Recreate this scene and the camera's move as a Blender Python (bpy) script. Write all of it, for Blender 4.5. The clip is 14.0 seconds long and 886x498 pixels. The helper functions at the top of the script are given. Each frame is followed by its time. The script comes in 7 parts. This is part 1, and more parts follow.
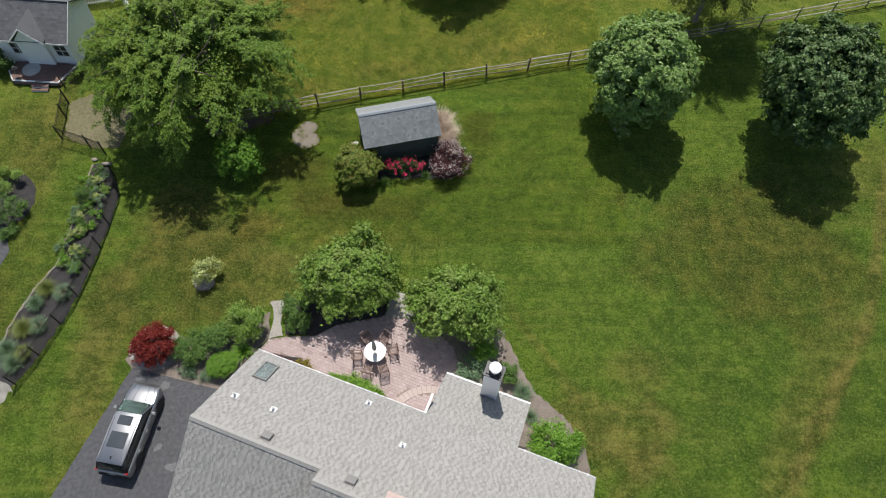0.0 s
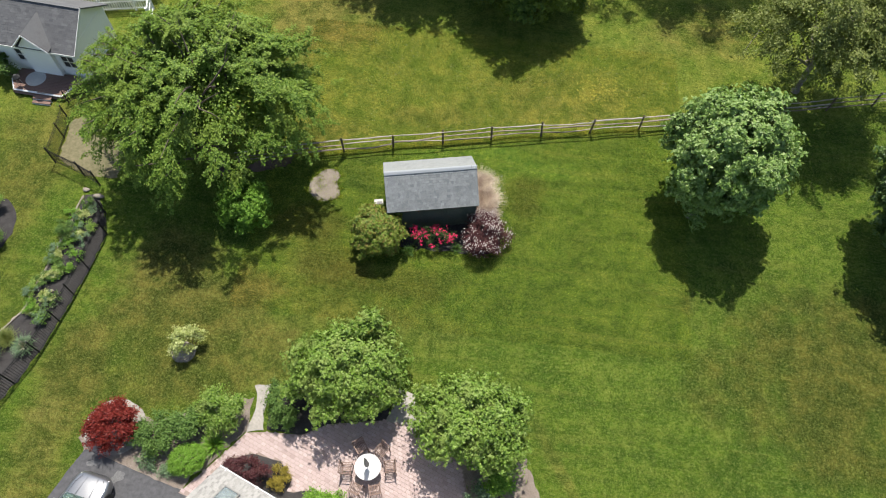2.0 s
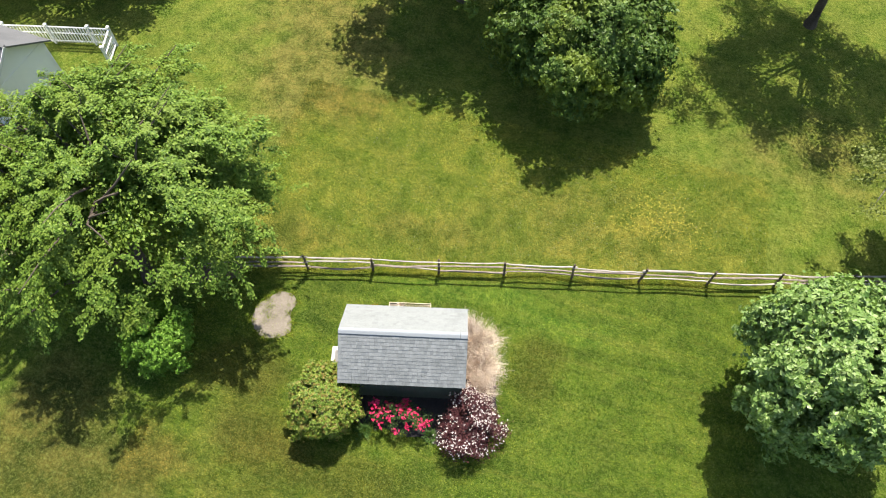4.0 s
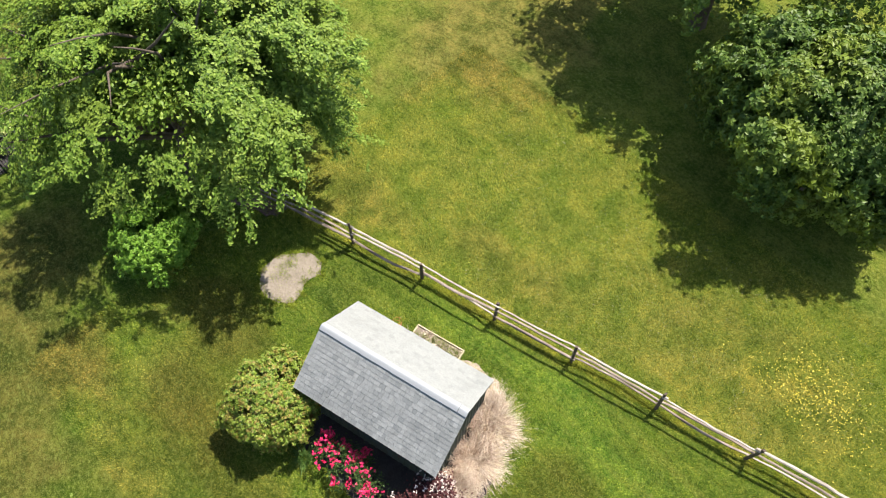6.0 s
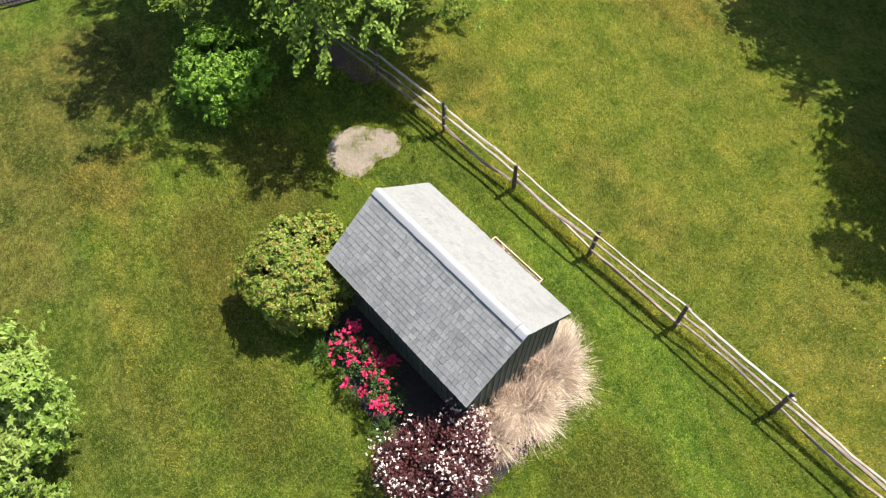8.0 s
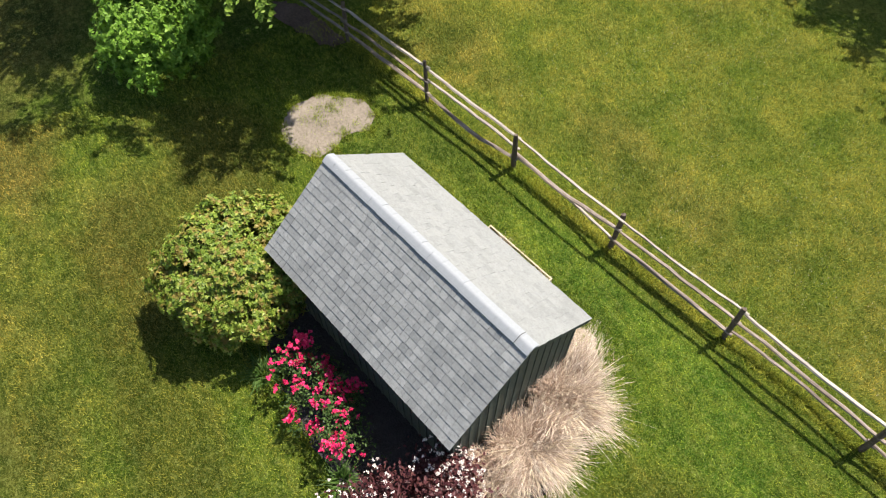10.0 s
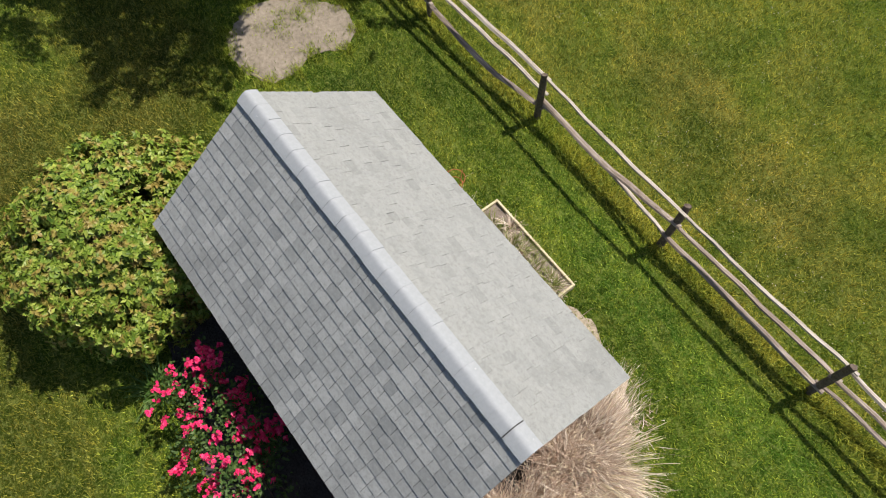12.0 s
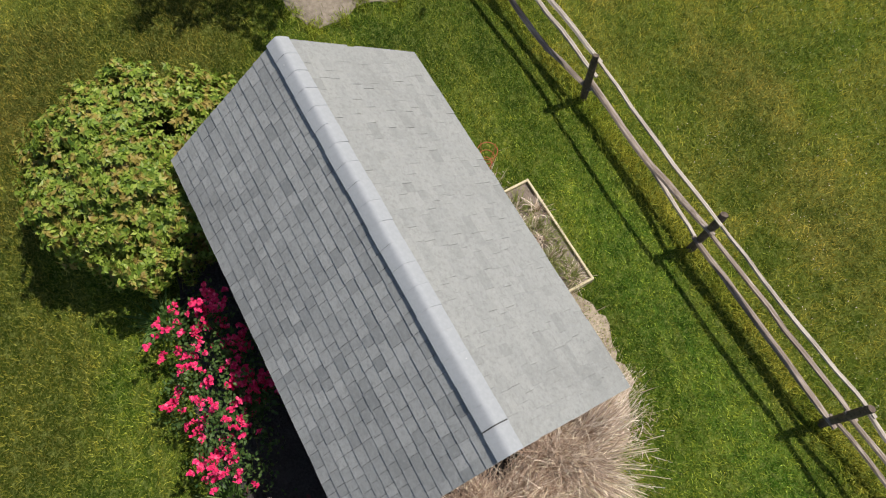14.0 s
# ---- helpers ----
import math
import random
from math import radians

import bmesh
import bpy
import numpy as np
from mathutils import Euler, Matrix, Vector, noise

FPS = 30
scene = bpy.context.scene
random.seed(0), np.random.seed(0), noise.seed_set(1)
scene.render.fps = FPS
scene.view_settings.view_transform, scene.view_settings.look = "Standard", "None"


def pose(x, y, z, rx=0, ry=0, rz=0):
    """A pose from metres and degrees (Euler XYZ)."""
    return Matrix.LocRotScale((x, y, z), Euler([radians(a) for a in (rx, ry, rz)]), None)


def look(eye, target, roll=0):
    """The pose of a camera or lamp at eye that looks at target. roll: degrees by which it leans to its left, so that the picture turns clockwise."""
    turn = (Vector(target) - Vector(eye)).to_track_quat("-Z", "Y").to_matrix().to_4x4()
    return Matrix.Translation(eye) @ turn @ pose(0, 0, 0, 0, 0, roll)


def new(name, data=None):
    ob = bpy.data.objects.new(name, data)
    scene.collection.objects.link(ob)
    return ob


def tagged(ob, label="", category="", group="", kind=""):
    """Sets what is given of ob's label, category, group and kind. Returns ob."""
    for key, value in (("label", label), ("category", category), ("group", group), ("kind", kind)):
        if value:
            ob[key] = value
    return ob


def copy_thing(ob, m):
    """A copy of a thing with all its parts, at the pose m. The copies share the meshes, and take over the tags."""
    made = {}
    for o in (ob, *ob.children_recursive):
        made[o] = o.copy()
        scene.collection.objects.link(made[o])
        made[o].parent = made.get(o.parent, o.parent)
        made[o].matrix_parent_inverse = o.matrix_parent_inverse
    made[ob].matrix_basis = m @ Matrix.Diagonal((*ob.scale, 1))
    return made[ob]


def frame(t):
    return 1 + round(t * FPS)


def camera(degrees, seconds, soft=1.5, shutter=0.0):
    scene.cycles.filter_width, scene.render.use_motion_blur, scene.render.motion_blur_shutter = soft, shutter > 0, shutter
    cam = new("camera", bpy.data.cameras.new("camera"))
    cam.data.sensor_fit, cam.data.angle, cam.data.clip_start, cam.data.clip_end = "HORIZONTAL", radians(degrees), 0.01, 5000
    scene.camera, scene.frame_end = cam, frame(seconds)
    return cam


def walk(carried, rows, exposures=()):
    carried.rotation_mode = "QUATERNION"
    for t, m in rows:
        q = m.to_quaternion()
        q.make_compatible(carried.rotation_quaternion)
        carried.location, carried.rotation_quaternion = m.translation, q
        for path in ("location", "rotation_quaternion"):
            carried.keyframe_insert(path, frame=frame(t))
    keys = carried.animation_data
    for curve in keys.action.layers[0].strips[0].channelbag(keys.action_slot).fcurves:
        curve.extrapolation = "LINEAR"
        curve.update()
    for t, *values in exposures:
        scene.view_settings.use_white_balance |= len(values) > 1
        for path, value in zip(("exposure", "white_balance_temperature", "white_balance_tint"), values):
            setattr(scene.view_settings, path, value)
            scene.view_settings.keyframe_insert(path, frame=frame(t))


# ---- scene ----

cam = camera(65.4, 14.0, soft=1.1)
EXPOSURES = [(0.0, 0.10, 6450, 9), (1.5, 0.42, 6600, 9), (3.0, 0.97, 6800, 9), (3.7, 1.07, 6800, 9), (6.0, 1.12, 6950, 11), (8.0, 1.08, 7000, 12), (10.0, 0.92, 7000, 12), (11.5, 0.66, 7000, 12), (12.5, 0.38, 6950, 12), (14.0, 0.29, 6900, 12)]
PATH = [
    (0, (-0.013, -0.243, 36.474), (0.014, 0.732, 34.728), 1.9),
    (0.5, (0.125, 1.126, 36.354), (0.143, 2.104, 34.61), 1.9),
    (1, (0.295, 2.705, 35.526), (0.279, 3.687, 33.784), 1.6),
    (1.5, (0.437, 4.647, 34.299), (0.393, 5.628, 32.557), 1.8),
    (2, (0.657, 6.795, 32.838), (0.554, 7.78, 31.1), 1.6),
    (2.5, (0.929, 9.399, 31.461), (0.79, 10.383, 29.725), 1.3),
    (3, (1.149, 12.515, 30.215), (0.997, 13.49, 28.476), 1.3),
    (3.5, (1.273, 15.923, 28.938), (1.097, 16.885, 27.193), 1.4),
    (3.7, (1.401, 17.215, 28.478), (1.203, 18.17, 26.733), 1.2),
    (5.8, (3.395, 23.484, 22.067), (2.696, 24.271, 20.367), 2.0),
    (6, (3.354, 23.841, 21.646), (2.654, 24.596, 19.931), 2.3),
    (6.5, (3.967, 24.038, 20.206), (3.149, 24.682, 18.498), 2.1),
    (7, (4.057, 24.073, 18.941), (3.182, 24.594, 17.22), 2.5),
    (7.5, (4.417, 24.107, 17.451), (3.526, 24.622, 15.736), 1.9),
    (7.7, (4.258, 24.202, 17.052), (3.389, 24.701, 15.321), 1.4),
    (9.8, (3.147, 25.327, 13.22), (2.24, 25.845, 11.514), 0.4),
    (10, (2.916, 25.559, 12.73), (1.998, 26.074, 11.03), 0.1),
    (10.5, (1.877, 26.239, 11.401), (0.956, 26.766, 9.705), 0.4),
    (11, (0.946, 26.984, 10.302), (0.019, 27.515, 8.611), 0.3),
    (11.5, (0.673, 27.363, 9.708), (-0.25, 27.89, 8.014), 0.5),
    (12, (0.505, 27.504, 9.7), (-0.249, 27.873, 7.886), 2.0),
    (12.5, (0.339, 27.664, 9.658), (-0.315, 27.98, 7.793), 2.5),
    (13, (0.317, 27.794, 9.566), (-0.341, 28.11, 7.704), 2.4),
    (13.5, (0.318, 27.864, 9.559), (-0.336, 28.182, 7.696), 2.6),
    (14, (0.327, 27.895, 9.544), (-0.362, 28.12, 7.68), 2.6),
]
walk(cam, [(t, look(eye, target, roll)) for t, eye, target, roll in PATH], EXPOSURES)

# ---- sky and sun ----
SUN_UP, SUN_FROM = radians(63.0), Vector((-0.06, 1.0, 0.0)).normalized()
world = bpy.data.worlds.new("sky")
scene.world = world
world.use_nodes = True
wn = world.node_tree.nodes
sky = wn.new("ShaderNodeTexSky")
sky.sky_type, sky.sun_disc = "NISHITA", False
sky.sun_elevation = SUN_UP
sky.sun_rotation = math.atan2(SUN_FROM.x, SUN_FROM.y)
sky.air_density, sky.dust_density = 1.0, 1.5
world.node_tree.links.new(sky.outputs[0], wn["Background"].inputs[0])
wn["Background"].inputs[1].default_value = 0.108
sun_data = bpy.data.lights.new("sun", "SUN")
sun_data.energy, sun_data.angle, sun_data.color = 5.0, radians(0.55), (1.0, 0.955, 0.88)
sun = new("sun", sun_data)
toward = Vector((SUN_FROM.x * math.cos(SUN_UP), SUN_FROM.y * math.cos(SUN_UP), math.sin(SUN_UP)))
sun.matrix_world = look(toward * 60, (0, 0, 0))

# ---- materials ----
def material(name):
    m = bpy.data.materials.new(name)
    m.use_nodes = True
    nt = m.node_tree
    return m, nt, nt.nodes["Principled BSDF"]


def node(nt, kind, **values):
    n = nt.nodes.new(kind)
    for key, value in values.items():
        n.inputs[key].default_value = value
    return n


def place(nt):
    return nt.nodes.new("ShaderNodeTexCoord").outputs["Object"]


def noisy(nt, scale, detail=3.0, rough=0.55, at=None):
    n = node(nt, "ShaderNodeTexNoise", Scale=scale, Detail=detail, Roughness=rough)
    nt.links.new(at or place(nt), n.inputs["Vector"])
    return n.outputs["Fac"]


def ramp(nt, fac, stops):
    r = nt.nodes.new("ShaderNodeValToRGB")
    e = r.color_ramp.elements
    while len(e) < len(stops):
        e.new(0.5)
    for k, (p, c) in enumerate(stops):
        e[k].position = p
        e[k].color = (*c, 1) if len(c) == 3 else c
    nt.links.new(fac, r.inputs[0])
    return r.outputs[0]


def mixed(nt, fac, a, b, blend="MIX"):
    m = nt.nodes.new("ShaderNodeMix")
    m.data_type, m.blend_type = "RGBA", blend
    for sock, v in ((m.inputs[0], fac), (m.inputs[6], a), (m.inputs[7], b)):
        if isinstance(v, bpy.types.NodeSocket):
            nt.links.new(v, sock)
        elif isinstance(v, (int, float)):
            sock.default_value = v
        else:
            sock.default_value = (*v, 1)
    return m.outputs[2]


def calc(nt, op, a, b=0.0):
    m = nt.nodes.new("ShaderNodeMath")
    m.operation = op
    for sock, v in zip(m.inputs, (a, b)):
        if isinstance(v, bpy.types.NodeSocket):
            nt.links.new(v, sock)
        else:
            sock.default_value = v
    return m.outputs[0]


def span(nt, v, lo, hi, a=0.0, b=1.0):
    m = nt.nodes.new("ShaderNodeMapRange")
    m.interpolation_type = "SMOOTHSTEP"
    nt.links.new(v, m.inputs[0])
    for k, x in enumerate((lo, hi, a, b)):
        m.inputs[1 + k].default_value = x
    return m.outputs[0]


def relief(nt, bsdf, height, strength, distance=0.02):
    b = node(nt, "ShaderNodeBump", Strength=strength, Distance=distance)
    nt.links.new(height, b.inputs["Height"])
    nt.links.new(b.outputs[0], bsdf.inputs["Normal"])


def grained(name, dark, light, scale, rough=0.8, bump=0.3, metal=0.0, big=0.4, spec=0.3, gap=0.02):
    """A mottled solid: broad tone changes, fine grain and a little relief."""
    m, nt, p = material(name)
    fine = noisy(nt, scale, 5.0, 0.65)
    wide = noisy(nt, scale * 0.08, 3.0)
    f = calc(nt, "ADD", calc(nt, "MULTIPLY", fine, 1 - big), calc(nt, "MULTIPLY", wide, big))
    nt.links.new(ramp(nt, f, [(0.32, dark), (0.68, light)]), p.inputs["Base Color"])
    p.inputs["Roughness"].default_value, p.inputs["Metallic"].default_value = rough, metal
    p.inputs["Specular IOR Level"].default_value = spec
    if bump:
        relief(nt, p, fine, bump, gap)
    return m


def leafy(name, colours, rough=0.55, through_light=0.3, spec=0.2, patch=None, patch_scale=1.2):
    """Leaves: each its own shade, with drifts of another tone through the crown, and light that passes through."""
    m, nt, p = material(name)
    rnd = nt.nodes.new("ShaderNodeNewGeometry").outputs["Random Per Island"]
    n = len(colours)
    col = ramp(nt, rnd, [(k / max(1, n - 1), c) for k, c in enumerate(colours)])
    if patch:
        f = span(nt, noisy(nt, patch_scale, 2.0), 0.5, 0.62)
        col = mixed(nt, calc(nt, "MULTIPLY", f, 0.6), col, patch)
    nt.links.new(col, p.inputs["Base Color"])
    p.inputs["Roughness"].default_value = rough
    p.inputs["Specular IOR Level"].default_value = spec
    t = nt.nodes.new("ShaderNodeBsdfTranslucent")
    nt.links.new(mixed(nt, 1.0, col, (1.0, 1.0, 0.55), "MULTIPLY"), t.inputs[0])
    mx = nt.nodes.new("ShaderNodeMixShader")
    mx.inputs[0].default_value = through_light
    nt.links.new(p.outputs[0], mx.inputs[1])
    nt.links.new(t.outputs[0], mx.inputs[2])
    nt.links.new(mx.outputs[0], nt.nodes["Material Output"].inputs[0])
    return m


def shingled(name, colours, stain=(0.5, 0.5, 0.5), by_object=False, rough_grain=22.0, smudge=0.35):
    """Mineral-grit shingles: each tab its own shade, smudged and grainy."""
    m, nt, p = material(name)
    if by_object:
        rnd = nt.nodes.new("ShaderNodeObjectInfo").outputs["Random"]
    else:
        rnd = nt.nodes.new("ShaderNodeNewGeometry").outputs["Random Per Island"]
    n = len(colours)
    col = ramp(nt, rnd, [(k / (n - 1), c) for k, c in enumerate(colours)])
    world_at = nt.nodes.new("ShaderNodeNewGeometry").outputs["Position"]
    grit = noisy(nt, 120.0, 3.0, 0.8, world_at)
    grain = noisy(nt, rough_grain, 5.0, 0.75, world_at)
    wide = noisy(nt, 0.8, 4.0, 0.6, world_at)
    dark, pale = tuple(c * 0.62 for c in stain), tuple(min(1, c * 1.25) for c in stain)
    col = mixed(nt, calc(nt, "MULTIPLY", span(nt, wide, 0.50, 0.66), smudge), col, dark)
    col = mixed(nt, calc(nt, "MULTIPLY", span(nt, grain, 0.50, 0.36), 0.45), col, dark)
    col = mixed(nt, calc(nt, "MULTIPLY", span(nt, grain, 0.52, 0.66), 0.35), col, pale)
    col = mixed(nt, calc(nt, "MULTIPLY", span(nt, grit, 0.50, 0.36), 0.40), col, dark)
    nt.links.new(col, p.inputs["Base Color"])
    p.inputs["Roughness"].default_value = 0.92
    p.inputs["Specular IOR Level"].default_value = 0.2
    relief(nt, p, calc(nt, "ADD", grit, grain), 0.6, 0.008)
    return m


def lawn_colour(nt):
    """Broad drifts of green, olive and straw over the whole lawn."""
    at = place(nt)
    sep = nt.nodes.new("ShaderNodeSeparateXYZ")
    nt.links.new(at, sep.inputs[0])
    x, y = sep.outputs[0], sep.outputs[1]
    edge = calc(nt, "SUBTRACT", noisy(nt, 0.35, 5.0, 0.65, at), 0.5)

    def spot(cx, cy, rx, ry, wob=1.1):
        a = calc(nt, "POWER", calc(nt, "DIVIDE", calc(nt, "SUBTRACT", x, cx), rx), 2.0)
        b = calc(nt, "POWER", calc(nt, "DIVIDE", calc(nt, "SUBTRACT", y, cy), ry), 2.0)
        d = calc(nt, "SQRT", calc(nt, "ADD", a, b))
        return span(nt, calc(nt, "ADD", d, calc(nt, "MULTIPLY", edge, wob * 2)), 1.25, 0.35)

    def band(ax, ay, bx, by, width):
        """A worn strip from a to b."""
        L = math.hypot(bx - ax, by - ay)
        ux, uy = (bx - ax) / L, (by - ay) / L
        dx, dy = calc(nt, "SUBTRACT", x, ax), calc(nt, "SUBTRACT", y, ay)
        s = calc(nt, "ADD", calc(nt, "MULTIPLY", dx, ux), calc(nt, "MULTIPLY", dy, uy))
        q = calc(nt, "ABSOLUTE", calc(nt, "SUBTRACT", calc(nt, "MULTIPLY", dx, uy), calc(nt, "MULTIPLY", dy, ux)))
        q = calc(nt, "ADD", q, calc(nt, "MULTIPLY", edge, 1.6 * width))
        f = calc(nt, "MULTIPLY", span(nt, q, width * 1.3, width * 0.3), calc(nt, "MULTIPLY", span(nt, s, -1.5, 1.0), span(nt, s, L + 1.5, L - 1.0)))
        return f

    def streaks(turn, across, along):
        m = node(nt, "ShaderNodeMapping", Rotation=(0, 0, radians(turn)), Scale=(along, across, 1))
        nt.links.new(at, m.inputs[0])
        return noisy(nt, 1.0, 4.0, 0.6, m.outputs[0])

    broad = noisy(nt, 0.16, 4.0, 0.6, at)
    mid = noisy(nt, 0.75, 6.0, 0.70, at)
    col = ramp(nt, calc(nt, "ADD", calc(nt, "MULTIPLY", mid, 0.65), calc(nt, "MULTIPLY", broad, 0.35)),
               [(0.37, (0.050, 0.104, 0.009)), (0.45, (0.070, 0.131, 0.012)), (0.53, (0.097, 0.158, 0.016)), (0.62, (0.134, 0.181, 0.026))])
    fleck = noisy(nt, 1.9, 6.0, 0.75, at)
    col = mixed(nt, calc(nt, "MULTIPLY", span(nt, fleck, 0.52, 0.64), 0.40), col, (0.150, 0.168, 0.026))
    col = mixed(nt, calc(nt, "MULTIPLY", span(nt, fleck, 0.49, 0.37), 0.35), col, (0.034, 0.076, 0.007))
    # the meadow side beyond the fence is paler and yellower
    along = calc(nt, "SUBTRACT", y, calc(nt, "MULTIPLY", x, 0.25))
    col = mixed(nt, calc(nt, "MULTIPLY", span(nt, along, 32.2, 33.6), 0.72), col, mixed(nt, span(nt, mid, 0.36, 0.62), (0.100, 0.154, 0.015), (0.190, 0.203, 0.033)))
    # cooler, darker grass over the middle and east of the lawn, lush by the shed
    for cx, cy, rx, ry, w in ((5.0, 20.0, 9.0, 7.0, 0.22), (21.0, 17.0, 11.0, 13.0, 0.60), (28.0, 36.0, 8.0, 6.0, 0.3), (14.0, 10.0, 3.0, 7.0, 0.40), (-1.0, 22.0, 6.0, 2.6, 0.30), (-6.8, 29.8, 1.8, 1.4, 0.6), (-13.4, 50.0, 1.6, 1.0, 0.6), (23.5, 8.0, 2.0, 6.0, 0.4)):
        col = mixed(nt, calc(nt, "MULTIPLY", spot(cx, cy, rx, ry), w), col, mixed(nt, span(nt, mid, 0.40, 0.62), (0.030, 0.076, 0.009), (0.072, 0.118, 0.014)))
    # dry, straw-coloured ground
    dry = mixed(nt, span(nt, mid, 0.35, 0.65), (0.058, 0.055, 0.010), (0.240, 0.180, 0.052))
    for cx, cy, rx, ry, w in ((-15.8, 22.3, 3.2, 2.2, 0.85), (-13.5, 20.0, 5.5, 3.2, 0.75), (-9.0, 17.8, 4.0, 1.6, 0.45), (-14.0, 16.2, 2.4, 1.2, 0.5), (9.6, 9.0, 3.6, 2.6, 0.75), (11.0, 12.5, 2.2, 1.6, 0.5),
                              (-12.0, 44.0, 5.0, 6.5, 0.75), (-9.2, 32.6, 2.6, 1.3, 0.5), (-18.5, 14.0, 1.8, 8.0, 0.7), (28.0, 26.0, 3.0, 4.0, 0.4), (14.0, 44.0, 4.0, 3.0, 0.5), (-25.5, 28.0, 2.5, 7.0, 0.5), (-11.0, 18.0, 6, 1.6, 0.3),
                              (-7.0, 21.5, 4.0, 2.4, 0.30), (-8.5, 25.0, 2.2, 2.0, 0.3), (-2.0, 20.0, 3.0, 1.6, 0.25), (4.5, 37.0, 6.0, 2.6, 0.25), (-3.5, 34.6, 3.5, 1.2, 0.35)):
        col = mixed(nt, calc(nt, "MULTIPLY", spot(cx, cy, rx, ry), w), col, dry)
    for ax, ay, bx, by, w, f in ((25.4, 16.0, 18.2, 6.2, 0.55, 0.8), (29.6, 26.5, 25.4, 16.0, 0.5, 0.7), (24.3, 17.0, 17.0, 5.0, 1.5, 0.45), (12.5, 9.5, 9.0, 5.0, 0.7, 0.5), (8.0, 10.6, 4.5, 16.2, 0.35, 0.4)):
        col = mixed(nt, calc(nt, "MULTIPLY", band(ax, ay, bx, by, w), f), col, dry)
    # darker, browner grass west of the planting bed
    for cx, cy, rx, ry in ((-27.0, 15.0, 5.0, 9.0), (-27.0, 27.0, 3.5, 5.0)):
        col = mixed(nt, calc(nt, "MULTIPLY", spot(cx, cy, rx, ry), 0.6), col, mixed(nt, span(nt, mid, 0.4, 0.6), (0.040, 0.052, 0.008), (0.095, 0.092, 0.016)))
    # fresh green run between shed and rails
    for ax, ay, bx, by, w in ((-3.8, 31.5, 2.6, 32.6, 0.55), (1.6, 31.4, 5.5, 31.8, 0.8)):
        col = mixed(nt, calc(nt, "MULTIPLY", band(ax, ay, bx, by, w), 0.75), col, mixed(nt, span(nt, fleck, 0.42, 0.60), (0.060, 0.150, 0.014), (0.165, 0.260, 0.030)))
    # mower runs
    s1, s2 = streaks(-10, 1.5, 0.10), streaks(-62, 1.3, 0.09)
    west = span(nt, x, 17.0, 20.0)
    mown = span(nt, along, 34.0, 32.4, 0.15, 1.0)
    runs = calc(nt, "ADD", calc(nt, "MULTIPLY", s1, calc(nt, "SUBTRACT", 1.0, west)), calc(nt, "MULTIPLY", s2, west))
    col = mixed(nt, calc(nt, "MULTIPLY", mown, span(nt, runs, 0.48, 0.36, 0.0, 0.42)), col, (0.030, 0.068, 0.007))
    col = mixed(nt, calc(nt, "MULTIPLY", mown, span(nt, runs, 0.54, 0.64, 0.0, 0.40)), col, (0.160, 0.182, 0.032))
    # darker olive turf towards both sides of the lawn
    for cx, cy, rx, ry, w in ((-14.5, 19.0, 6.0, 6.0, 0.72), (19.5, 20.5, 7.5, 6.0, 0.95), (-25.5, 15.0, 4.0, 9.0, 0.5), (-6.0, 19.5, 4.0, 2.5, 0.25)):
        col = mixed(nt, calc(nt, "MULTIPLY", spot(cx, cy, rx, ry), w), col, mixed(nt, span(nt, mid, 0.38, 0.64), (0.034, 0.048, 0.007), (0.105, 0.098, 0.018)))
    # browner turf in front of the shed beds
    for cx, cy, rx, ry in ((-3.6, 23.0, 3.2, 1.2), (-8.5, 26.0, 2.2, 1.5), (-7.0, 23.8, 2.2, 1.8), (3.0, 29.3, 1.2, 2.0)):
        col = mixed(nt, calc(nt, "MULTIPLY", spot(cx, cy, rx, ry), 0.5), col, (0.058, 0.052, 0.009))
    # mottling of thick and thin growth
    mott = calc(nt, "ADD", calc(nt, "MULTIPLY", noisy(nt, 0.55, 4.0, 0.6, at), 0.6), calc(nt, "MULTIPLY", noisy(nt, 1.5, 3.0, 0.6, at), 0.4))
    col = mixed(nt, 1.0, col, ramp(nt, mott, [(0.38, (0.80, 0.83, 0.82)), (0.5, (0.98, 1.0, 0.96)), (0.62, (1.22, 1.18, 1.12))]), "MULTIPLY")
    return col, at


